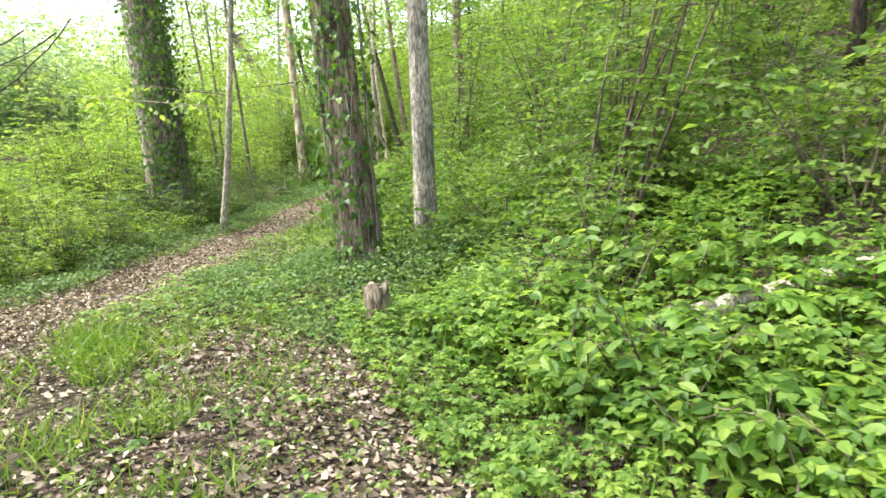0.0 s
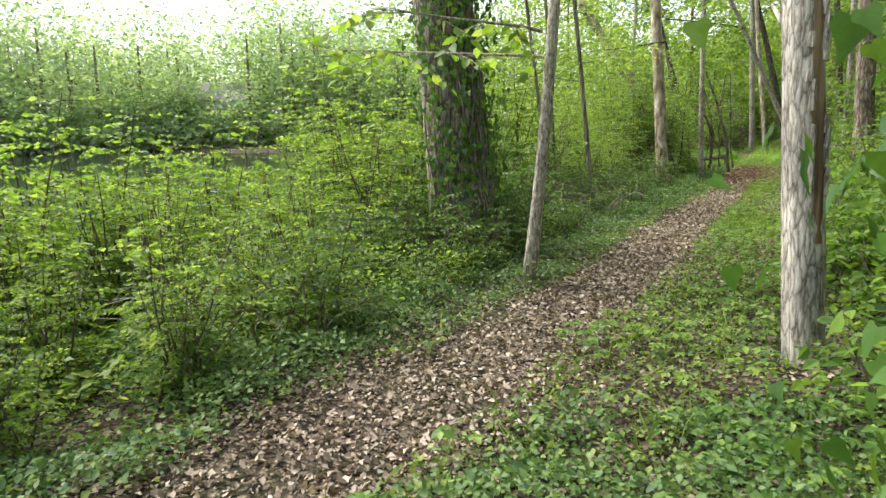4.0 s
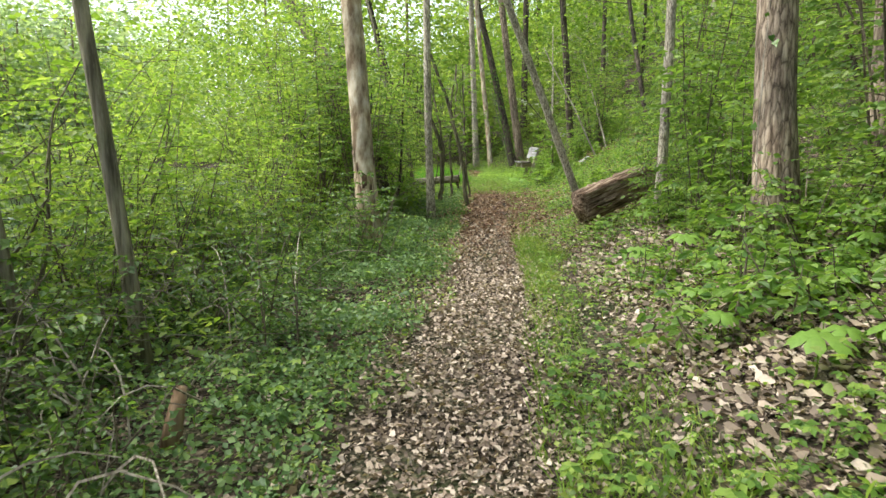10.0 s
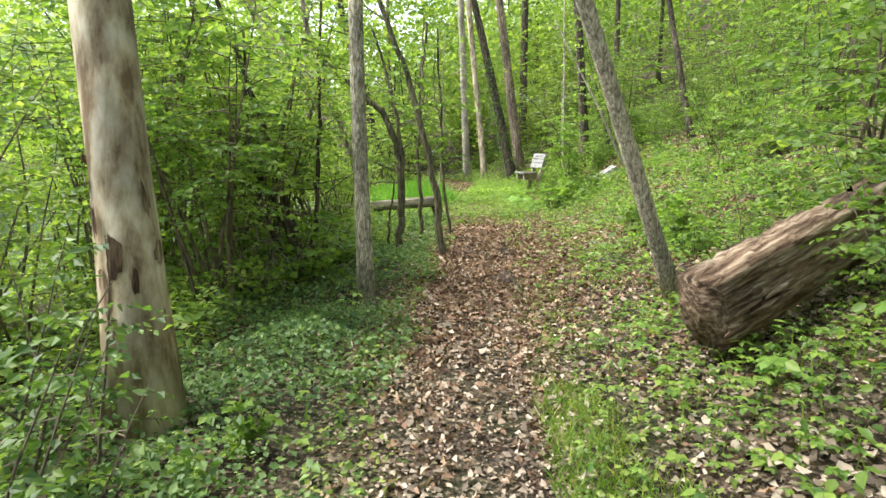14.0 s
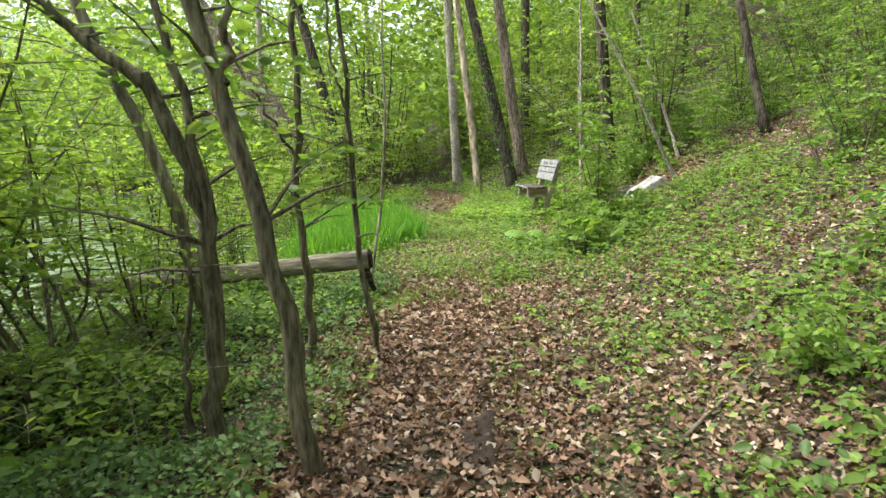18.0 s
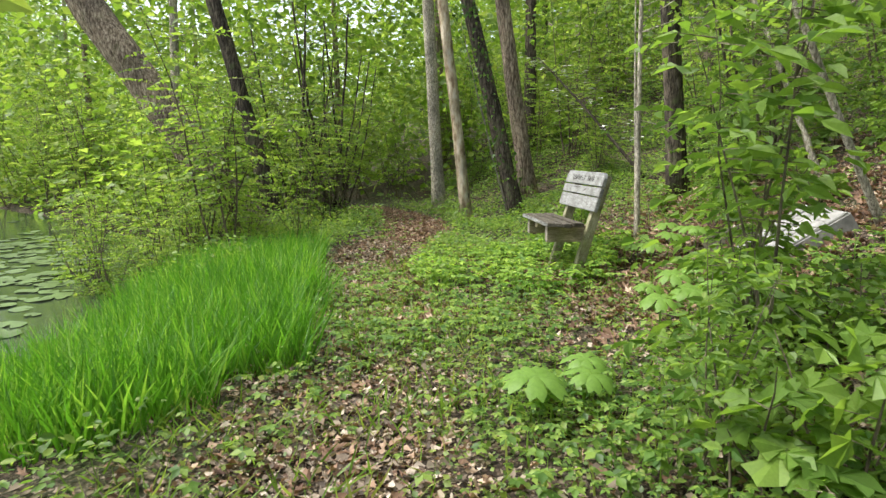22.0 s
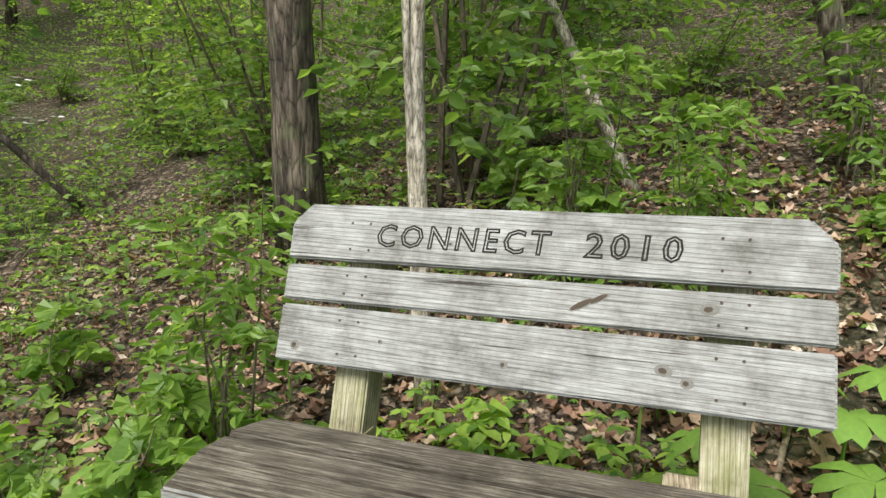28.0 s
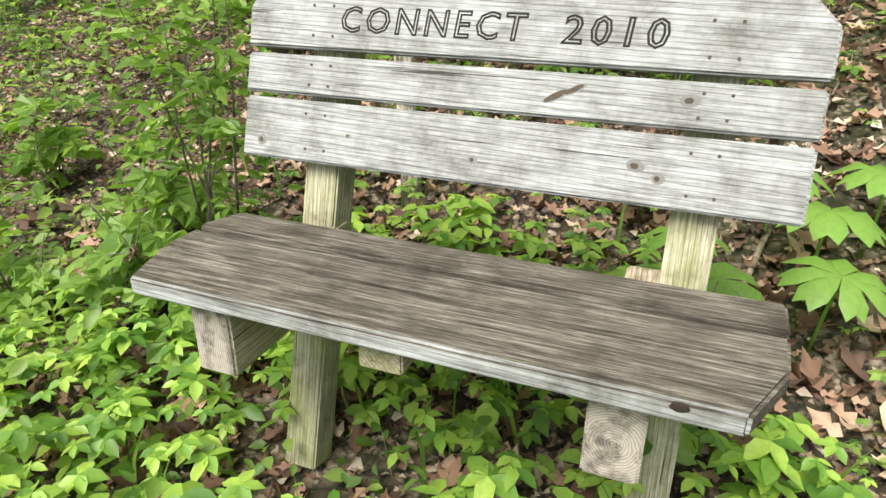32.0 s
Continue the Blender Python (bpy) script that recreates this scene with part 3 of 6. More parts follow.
# ---- trees ----
def bent(base, top, n=9, sway=0.04, seed=0):
    r = np.random.default_rng(seed)
    base, top = np.array(base, float), np.array(top, float)
    t = np.linspace(0, 1, n)[:, None]
    w = np.cumsum(np.cumsum(r.normal(size=(n, 3)) * sway * 3.5 / n, 0), 0) * 3.0 / n
    w -= w[0] + (w[-1] - w[0]) * t
    w[:, 2] = 0
    return base + (top - base) * t + w


def spray(start, way, length, n, leaf, r, form=OVATE, flat=0.52):
    """Leaves set in two ranks along a twig, nearly level as in woodland shade."""
    t = np.linspace(0.15, 1, n)
    droop = -0.18 * length * t ** 2
    p = start + way * (t * length)[:, None]
    p[:, 2] += droop
    side = np.array([-way[1], way[0], 0.0])
    side /= np.linalg.norm(side) + 1e-6
    sg = np.where(np.arange(n) % 2 == 0, 1, -1)[:, None]
    along = side * sg * 0.9 + way * 0.6 + r.normal(size=(n, 3)) * 0.18
    along[:, 2] -= 0.15 + 0.35 * r.random(n)
    nrm = np.array([0, 0, 1.0]) * flat + r.normal(size=(n, 3)) * (1 - flat) * 0.9
    return p, along, nrm, leaf * r.uniform(0.65, 1.2, n)


def crown_arrays(pts, radii, r, count, leaf, reach, z0, form=DIAMOND):
    """Limbs off a stem above z0, with sprays of leaves on them."""
    limbs, lp = [], []
    for _ in range(count):
        k = r.uniform(0, 1)
        zs = z0 + (pts[-1, 2] - z0) * k ** 0.8
        i = min(np.searchsorted(pts[:, 2], zs), len(pts) - 1)
        f = (zs - pts[i - 1, 2]) / max(pts[i, 2] - pts[i - 1, 2], 1e-6) if i else 0
        s = pts[i - 1] + (pts[i] - pts[i - 1]) * f if i else pts[0]
        a = r.uniform(0, 2 * np.pi)
        ln = reach * r.uniform(0.5, 1.1) * (1.15 - 0.5 * k)
        way = unit(np.array([np.cos(a), np.sin(a), r.uniform(-0.05, 0.5)]))
        e = s + way * ln
        mid = (s + e) / 2 + np.array([0, 0, 0.08 * ln])
        rad = max(0.006, radii[min(i, len(radii) - 1)] * 0.28)
        limbs.append(tube_arrays([s, mid, e], [rad, rad * 0.65, rad * 0.2], 4, cap=False))
        for q in np.linspace(0.25, 1.0, max(3, int(ln * 4))):
            o = s + (e - s) * q + np.array([0, 0, 0.08 * ln * np.sin(np.pi * q)])
            b = a + r.choice([-1, 1]) * r.uniform(0.4, 1.2)
            w2 = unit(np.array([np.cos(b), np.sin(b), r.uniform(-0.2, 0.25)]))
            lp.append(spray(o, w2, ln * r.uniform(0.3, 0.55), max(5, int(ln * 0.45 / leaf * 1.1)), leaf, r, form))
    pos, al, nr, sz = [np.concatenate(c) for c in zip(*lp)]
    return limbs, leaf_arrays(pos, al, nr, sz, form)


def stem_tree(name, label, base, top, r0, r1, bark, seed, sway=0.05, sides=14, rough=0.02, crown=None, leafmat=None, flare=1.35, category="tree", group=""):
    """A tree: trunk through base and top, limbs and crown from crown=(limbs, leaf size, reach, lowest height)."""
    base = np.array([base[0], base[1], float(height(base[0], base[1])) - 0.08])
    r = np.random.default_rng(seed)
    root = empty(name, Matrix.Translation(base))
    n = 22
    pts = bent((0, 0, 0), np.array(top) - base, n, sway, seed)
    t = np.linspace(0, 1, n)
    rad = r0 + (r1 - r0) * t
    rad[0] *= flare
    rad[1] *= 1 + (flare - 1) * 0.35
    me = mesh_np("trunk", *tube_arrays(pts, rad, sides, rough, seed=seed), bark, True)
    add_part("trunk", me, root)
    if crown:
        count, leaf, reach, z0 = crown
        limbs, leaves = crown_arrays(pts, rad, r, count, leaf, reach, z0)
        for limb in limbs:
            add_part("limb", mesh_np("limb", *limb, bark, True), root)
        add_part("crown", mesh_np("crown", *leaves, leafmat or M_WOOD_LEAF), root)
    return tagged(root, label, category, group)


def leaning(x, y, kx, ky, h):
    z = float(height(x, y))
    return (x + kx * h, y + ky * h, z + h)


def trees():
    C = (12, 0.2, 2.6, 6.0)
    T = [
        # name, label, x, y, lean x, lean y, tall, r0, r1, bark, rough, crown, leaves
        ("tree", "tall grey trunk with ivy climbing from its base", 0.28, 6.8, -0.094, 0.004, 13, 0.36, 0.2, M_BARK_FURROW, 0.03, C, M_SPRING),
        ("tree", "slim straight young tree beside the trail", 0.76, 5.02, 0.059, -0.025, 9, 0.056, 0.03, M_BARK_SMOOTH, 0.02, (14, 0.14, 1.6, 3.4), M_SPRING),
        ("tree", "grey furrowed trunk above the evergreen ground cover", 2.12, 0.65, -0.045, -0.01, 12, 0.12, 0.08, M_BARK_GREY, 0.03, C, M_WOOD_LEAF),
        ("tree", "thick dark trunk wrapped in ivy beside the trail", 1.23, 0.4, -0.062, 0.06, 12, 0.2, 0.13, M_BARK_BROWN, 0.05, C, M_WOOD_LEAF),
        ("tree", "pale sycamore trunk with a brown flaking base", 5.27, 14.75, -0.05, 0.08, 13, 0.135, 0.09, M_BARK_PALE, 0.02, C, M_SPRING),
        ("tree", "straight smooth grey trunk at the edge of the thicket", 7.0, 16.85, -0.01, 0.05, 11, 0.068, 0.045, M_BARK_SMOOTH, 0.02, (18, 0.16, 2.2, 4.2), M_WOOD_LEAF),
        ("tree", "slim pale tree leaning over the trail from the rotten log", 8.95, 15.22, -0.6, -0.12, 6.0, 0.062, 0.034, M_BARK_SMOOTH, 0.02, (16, 0.15, 1.8, 3.8), M_WOOD_LEAF),
        ("tree", "brown-grey trunk with a vine on the slope", 7.15, 10.35, 0.01, 0.07, 13, 0.155, 0.1, M_BARK_BROWN, 0.03, C, M_WOOD_LEAF),
        ("tree", "grey trunk standing higher on the slope", 8.65, 10.55, -0.03, 0.02, 13, 0.13, 0.09, M_BARK_BROWN, 0.03, C, M_WOOD_LEAF),
        ("tree", "thin pale trunk among slope foliage", 8.45, 13.07, -0.01, 0.03, 11, 0.06, 0.04, M_BARK_SMOOTH, 0.02, (16, 0.16, 2.0, 4.5), M_WOOD_LEAF),
        ("tree", "slender dark trunk in the pond thicket", 1.95, 10.65, -0.125, 0.05, 7, 0.034, 0.018, M_BARK_LOG, 0.03, (16, 0.11, 1.4, 1.9), M_SPRING),
        ("tree", "slender dark forked trunk in the pond thicket", 2.1, 10.88, -0.08, 0.035, 7, 0.036, 0.018, M_BARK_LOG, 0.03, (16, 0.11, 1.4, 2.1), M_SPRING),
        ("tree", "leaning dark trunk in the pond thicket", 2.68, 10.82, -0.09, 0.035, 8, 0.043, 0.025, M_BARK_LOG, 0.03, (18, 0.11, 1.6, 2.2), M_SPRING),
        ("tree", "heavy old trunk leaning out over the pond", 12.4, 32.6, -0.62, 0.28, 8, 0.34, 0.2, M_BARK_BROWN, 0.05, (5, 0.16, 2.0, 6.5), M_SPRING),
        ("tree", "dark trunk leaning towards the pond", 12.9, 33.1, -0.24, 0.11, 10, 0.15, 0.09, M_BARK_DARK, 0.03, (5, 0.16, 2.0, 6.5), M_SPRING),
        ("tree", "pale peeling slim trunk at the bend of the trail", 16.75, 33.0, -0.12, 0.0, 10, 0.115, 0.08, M_BARK_PALE, 0.03, (5, 0.16, 2.0, 6.5), M_WOOD_LEAF),
        ("tree", "pale grey trunk behind the bend", 17.0, 35.0, -0.05, 0.02, 12, 0.15, 0.1, M_BARK_SMOOTH, 0.02, (5, 0.16, 2.0, 6.5), M_WOOD_LEAF),
        ("tree", "dark ivy-clad trunk leaning towards the pond", 17.6, 32.4, -0.22, 0.13, 10, 0.18, 0.1, M_BARK_DARK, 0.04, (5, 0.16, 2.0, 6.5), M_WOOD_LEAF),
        ("tree", "brown trunk with flared roots on the slope", 19.0, 34.2, -0.13, 0.06, 12, 0.19, 0.12, M_BARK_BROWN, 0.03, (5, 0.16, 2.0, 6.5), M_WOOD_LEAF),
        ("tree", "dark trunk on the slope behind the bench", 17.4, 27.75, -0.09, 0.058, 11, 0.13, 0.09, M_BARK_DARK, 0.04, (14, 0.2, 3.4, 5.0), M_WOOD_LEAF),
        ("sapling", "pale slender twin-stemmed sapling behind the bench", 15.99, 26.92, -0.04, 0.0, 5, 0.034, 0.015, M_BARK_SMOOTH, 0.02, (12, 0.1, 1.0, 2.2), M_WOOD_LEAF),
        ("sapling", "thin pale sapling leaning on the slope", 17.48, 25.75, -0.02, 0.5, 3.2, 0.04, 0.02, M_BARK_SMOOTH, 0.02, (9, 0.1, 0.9, 1.4), M_WOOD_LEAF),
        ("tree", "dark brown trunk on the leafy slope", 18.0, 24.2, -0.01, 0.3, 8, 0.085, 0.06, M_BARK_DARK, 0.03, (14, 0.2, 3.2, 4.4), M_WOOD_LEAF),
        ("sapling", "thin leaning sapling beside the stone slab", 15.75, 23.95, -0.5, 0.22, 3.4, 0.033, 0.015, M_BARK_SMOOTH, 0.02, (9, 0.1, 0.9, 1.3), M_SPRING),
        ("sapling", "thin sapling standing at the fallen log", 9.75, 21.82, 0.1, 0.08, 3.2, 0.017, 0.008, M_BARK_LOG, 0.02, (12, 0.08, 0.9, 1.2), M_SPRING),
        ("sapling", "crooked sapling arching over the thicket", 8.3, 20.7, -0.27, 0.12, 5, 0.05, 0.02, M_BARK_LOG, 0.03, (12, 0.085, 1.1, 1.8), M_SPRING),
    ]
    made = []
    for i, (nm, lab, x, y, kx, ky, tall, r0, r1, bark, rough, crown, lm) in enumerate(T):
        made.append(stem_tree(nm, lab, (x, y), leaning(x, y, kx, ky, tall), r0, r1, bark, 30 + i, sway=(0.27 if nm == "sapling" and 8 < x < 9.5 else 0.13 if nm == "sapling" and x < 12 else 0.05) * tall ** 0.6, sides=16 if r0 > 0.09 else 8, rough=rough, crown=crown, leafmat=lm, category=nm))
    return made


NEAR_TREES = trees()


def overhang(root, start, end, leaf, n, seed, mat, bark, r0=0.016, twigs=9, sway=0.3):
    """A long limb with leafy twigs, in the tree's own space."""
    r = np.random.default_rng(seed)
    pts = bent(start, end, 9, sway, seed)
    add_part("limb", mesh_np("limb", *tube_arrays(pts, np.linspace(r0, 0.003, 9), 6, 0.03, cap=False), bark, True), root)
    lp = []
    for k in range(twigs):
        q = r.uniform(0.15, 1)
        o = np.array([np.interp(q, np.linspace(0, 1, 9), pts[:, c]) for c in range(3)])
        b = r.uniform(0, 6.28)
        w = unit(np.array([np.cos(b), np.sin(b), r.uniform(-0.5, 0.1)]))
        ln = r.uniform(0.25, 0.6)
        add_part("twig", mesh_np("twig", *tube_arrays([o, o + w * ln * 0.5, o + w * ln + np.array([0, 0, -0.08])], [r0 * 0.35, r0 * 0.25, 0.001], 4, cap=False), bark), root)
        if n:
            lp.append(spray(o, w, ln, n, leaf, r, OVATE))
    if n:
        add_part("leaves", leaf_mesh("leaves", *[np.concatenate(c) for c in zip(*lp)], OVATE, mat), root)["kind"] = "stuff"


overhang(NEAR_TREES[1], (0.1, -0.05, 2.05), (-2.3, 0.3, 2.2), 0.12, 7, 1, M_SPRING, M_BARK_SMOOTH)
overhang(NEAR_TREES[1], (0.1, -0.05, 2.25), (-1.2, -1.2, 2.25), 0.12, 7, 2, M_SPRING, M_BARK_SMOOTH)
BANK_TREE = stem_tree("tree", "dark trunk on the bank with drooping branches", (-3.7, -1.3), (-3.9, -1.2, 9), 0.11, 0.07, M_BARK_DARK, 77, crown=(10, 0.18, 2.2, 5.5), leafmat=M_SPRING)
overhang(BANK_TREE, (0, 0, 3.9), (1.6, 2.6, 2.5), 0.07, 4, 3, M_SPRING, M_BARK_DARK, 0.01, 16)
overhang(BANK_TREE, (0, 0, 3.5), (0.7, 2.9, 2.2), 0.07, 4, 4, M_SPRING, M_BARK_DARK, 0.01, 16)
for k, (sx, sy, sz, ex, ey, ez) in enumerate(((-1.2, 0.3, 2.35, -2.1, -0.3, 1.35), (-1.3, 0.0, 2.2, -1.95, -0.15, 1.5), (-1.5, 0.0, 2.2, -2.15, -0.3, 1.75))):
    b = BANK_TREE.matrix_basis.translation
    overhang(BANK_TREE, (sx - b.x, sy - b.y, sz - b.z), (ex - b.x, ey - b.y, ez - b.z), 0.05, 2, 40 + k, M_SPRING, M_BARK_DARK, 0.006, 12)
overhang(NEAR_TREES[4], (0, 0.2, 3.4), (-2.2, -1.6, 3.0), 0.08, 0, 5, M_SPRING, M_BARK_DARK, 0.022, 8)
overhang(NEAR_TREES[4], (0, 0.2, 3.9), (1.3, -1.8, 3.3), 0.08, 4, 6, M_SPRING, M_BARK_DARK, 0.02, 8)
overhang(NEAR_TREES[20], (0.0, 0.03, 0.25), (-0.13, 0.09, 3.5), 0.1, 5, 7, M_WOOD_LEAF, M_BARK_SMOOTH, 0.024, 6, 0.03)


def crooked(label, limbs, bark, seed, leaf=0.075, category="sapling"):
    """A crooked small tree: each limb a curve through its foot, two bends and its tip (metres), with two radii; leafy twigs on the upper half."""
    foot = Vector(limbs[0][0])
    root = empty(category, Matrix.Translation(foot))
    r = np.random.default_rng(seed)
    lp = []
    for i, (p0, p1, p2, p3, r0, r1) in enumerate(limbs):
        t = np.linspace(0, 1, 16)[:, None]
        c = [np.array(p) - np.array(foot) for p in (p0, p1, p2, p3)]
        pts = c[0] * (1 - t) ** 3 + 3 * c[1] * t * (1 - t) ** 2 + 3 * c[2] * t ** 2 * (1 - t) + c[3] * t ** 3
        pts[1:-1, :2] += r.normal(size=(14, 2)) * 0.012
        rad = np.linspace(r0, r1, 16)
        if i == 0:
            rad[0] *= 1.25
        add_part("limb" if i else "trunk", mesh_np("trunk", *tube_arrays(pts, rad, 9, 0.04, cap=False, seed=seed + i), bark, True), root)
        for k in range(9):
            q = int(r.integers(6, 16))
            b = r.uniform(0, 6.28)
            w = unit(np.array([np.cos(b), np.sin(b), r.uniform(-0.1, 0.6)]))
            ln = r.uniform(0.3, 0.8)
            o = pts[q]
            add_part("twig", mesh_np("twig", *tube_arrays([o, o + w * ln * 0.5 + np.array([0, 0, 0.03]), o + w * ln], [rad[q] * 0.35, rad[q] * 0.22, 0.0015], 5, cap=False), bark), root)
            if o[2] > 1.1:
                lp.append(spray(o, w, ln, 11, leaf, r, OVATE))
    add_part("leaves", leaf_mesh("leaves", *[np.concatenate(c) for c in zip(*lp)], OVATE, M_WOOD_LEAF), root)["kind"] = "stuff"
    tagged(root, label, category)


crooked("crooked forked grey-brown tree at the edge of the thicket", [
    ((8.07, 19.0, -0.12), (8.16, 18.96, 0.6), (8.18, 18.95, 1.2), (7.9, 19.08, 1.7), 0.05, 0.035),
    ((7.9, 19.08, 1.66), (7.75, 19.14, 1.8), (7.5, 19.26, 1.95), (7.1, 19.4, 2.5), 0.032, 0.012),
    ((8.12, 18.97, 0.75), (8.16, 18.95, 1.3), (8.08, 18.98, 1.75), (7.8, 19.1, 2.6), 0.028, 0.014),
    ((8.0, 19.05, 0.0), (7.9, 19.1, 0.3), (8.1, 18.98, 0.6), (8.0, 19.02, 0.9), 0.018, 0.01)], M_BARK_STEM, 201)
crooked("slim grey-brown tree leaning away from the trail", [
    ((8.44, 18.46, -0.15), (8.42, 18.46, 0.7), (8.26, 18.53, 1.5), (7.75, 18.75, 2.9), 0.044, 0.026),
    ((8.2, 18.56, 1.62), (8.2, 18.6, 1.9), (8.3, 18.7, 2.2), (8.32, 18.8, 2.7), 0.018, 0.008)], M_BARK_STEM, 202)
crooked("thin crooked dark sapling beside the trail", [
    ((8.79, 19.95, -0.15), (8.82, 19.94, 0.7), (8.64, 20.0, 1.4), (8.84, 19.93, 2.9), 0.03, 0.016),
    ((8.74, 19.97, 1.3), (8.6, 20.0, 1.6), (8.45, 20.1, 1.8), (8.3, 20.15, 2.2), 0.011, 0.005)], M_BARK_STEM, 203)
crooked("thin sapling with a kinked stem beside the trail", [
    ((9.22, 19.9, -0.15), (9.16, 19.93, 0.6), (9.05, 19.97, 1.3), (9.02, 19.99, 2.9), 0.026, 0.015),
    ((9.08, 19.96, 1.6), (9.0, 19.95, 1.8), (8.95, 20.0, 2.1), (9.0, 20.0, 2.6), 0.012, 0.006)], M_BARK_STEM, 204)
crooked("arching dark-stemmed tree over the pond thicket", [
    ((6.7, 17.9, -0.15), (6.6, 17.95, 0.5), (6.5, 18.0, 1.1), (6.0, 18.3, 2.6), 0.045, 0.02),
    ((6.62, 17.94, 0.2), (6.4, 18.1, 0.9), (6.2, 18.2, 1.3), (5.5, 18.5, 1.9), 0.035, 0.012),
    ((6.7, 17.9, -0.05), (6.9, 17.9, 0.5), (6.8, 17.9, 1.2), (6.9, 17.9, 2.6), 0.03, 0.012),
    ((6.7, 17.9, -0.05), (6.3, 17.6, 0.3), (6.1, 17.5, 0.9), (6.1, 17.3, 2.2), 0.03, 0.01)], M_BARK_DARK, 205, 0.08, "tree")


for k, (x, y, lean) in enumerate(((14.6, 35.6, 0.25), (15.1, 36.6, -0.2), (14.2, 34.9, -0.3), (13.6, 35.0, 0.2))):
    z = float(height(x, y)) - 0.1
    crooked("thin dark stems of a thicket beyond the bend", [((x, y, z), (x + 0.1, y, z + 1.0), (x + lean, y, z + 2.0), (x + 1.8 * lean, y + 0.1, z + 4.6), 0.04, 0.02),
        ((x, y, z), (x - 0.3, y, z + 0.8), (x - 0.5, y, z + 1.8), (x - 0.6 - lean, y, z + 4.0), 0.034, 0.015),
        ((x, y, z), (x + 0.35, y, z + 0.7), (x + 0.6, y, z + 1.6), (x + 0.9, y, z + 3.6), 0.03, 0.012)], M_BARK_DARK, 220 + k, 0.1, "tree")


def dead_tree():
    """The bleached trunk with a torn strip of bark."""
    x, y = 2.02, 2.83
    z = float(height(x, y)) - 0.1
    root = empty("dead_tree", Matrix.Translation((x, y, z)))
    n = 40
    pts = bent((0, 0, 0), (-0.34, 0.12, 5.2), n, 0.008, 5)
    rad = np.linspace(0.108, 0.085, n)
    rad[0] *= 1.2
    add_part("trunk", mesh_np("trunk", *tube_arrays(pts, rad, 26, 0.025, seed=5), M_BARK_DEAD, True), root)
    # bare strip on the side towards the trail, between 0.75 and 2.1 m
    zs = np.linspace(0.78, 2.15, 18)
    r = np.random.default_rng(3)
    v, q = [], []
    for k, zz in enumerate(zs):
        i = np.interp(zz, pts[:, 2], np.arange(n))
        c = np.array([np.interp(i, np.arange(n), pts[:, a]) for a in range(3)])
        rr = np.interp(i, np.arange(n), rad) * 1.05
        half = 0.36 * np.sin(np.pi * (k + 0.6) / 18.2) ** 0.4 + 0.05 * r.normal()
        for a in np.linspace(-half, half, 5):
            b = radians(-78) + a
            v.append(c + rr * np.array([np.cos(b), np.sin(b), 0]))
    for k in range(17):
        for a in range(4):
            q += [k * 5 + a, k * 5 + a + 1, (k + 1) * 5 + a + 1, (k + 1) * 5 + a]
    add_part("bare_wood", mesh_np("bare_wood", np.array(v), np.full(17 * 4, 4), np.array(q), M_HEART, True), root, "brown bare wood where the bark has torn off")
    for k in range(16):
        zz = r.uniform(0.8, 2.2)
        a = radians(-78) + r.choice([-1, 1]) * r.uniform(0.36, 0.5)
        p = np.array([np.interp(zz, pts[:, 2], pts[:, 0]) + 0.1 * np.cos(a), np.interp(zz, pts[:, 2], pts[:, 1]) + 0.1 * np.sin(a), zz])
        t = np.array([np.cos(a), np.sin(a), 0])
        flake = tube_arrays([p, p + t * 0.012 + np.array([0, 0, r.uniform(0.06, 0.2)])], [0.022, 0.012], 5)
        add_part("bark_flake", mesh_np("bark_flake", *flake, M_BARK_DEAD), root)
    for zz, a, ln in ((1.75, 2.6, 0.28), (1.9, -0.6, 0.22)):
        p = np.array([np.interp(zz, pts[:, 2], pts[:, 0]), np.interp(zz, pts[:, 2], pts[:, 1]), zz])
        w = np.array([np.cos(a) * 0.6, np.sin(a) * 0.6, 1.0])
        add_part("broken_limb", mesh_np("broken_limb", *tube_arrays([p, p + w * ln * 0.5, p + w * ln], [0.03, 0.022, 0.008], 7, 0.05), M_BARK_DEAD, True), root)
    tagged(root, "bleached dead trunk with bark torn off in a brown strip", "tree")


dead_tree()


def flaking(tree_ob, kx, ky, r0, n, top, bark, seed):
    """Curved plates of loose bark low on a trunk."""
    r = np.random.default_rng(seed)
    for k in range(n):
        z = top * r.random() ** 1.6
        a0, wide, tall = r.uniform(0, 6.28), r.uniform(0.08, 0.3), r.uniform(0.04, 0.2)
        rows = []
        for q in np.linspace(0, 1, 4):
            half = wide * (0.4 + 0.6 * math.sin(math.pi * (0.15 + 0.7 * q))) * r.uniform(0.8, 1.1)
            for a in np.linspace(a0 - half, a0 + half, 4):
                zz = z + tall * q + 0.015 * r.normal()
                rad = r0 * (1 + 0.3 * max(0, 0.5 - zz)) + 0.006 + 0.004 * r.random()
                rows.append((kx * zz + rad * math.cos(a), ky * zz + rad * math.sin(a), zz))
        q = [i * 4 + j + o for i in range(3) for j in range(3) for o in (0, 1, 5, 4)]
        add_part("bark_plate", mesh_np("bark_plate", np.array(rows), np.full(9, 4), np.array(q), bark, True), tree_ob)


flaking(NEAR_TREES[4], -0.05, 0.08, 0.135, 34, 1.3, M_ROT, 4)
flaking(NEAR_TREES[15], -0.12, 0.0, 0.115, 24, 2.0, M_BARK_BROWN, 5)


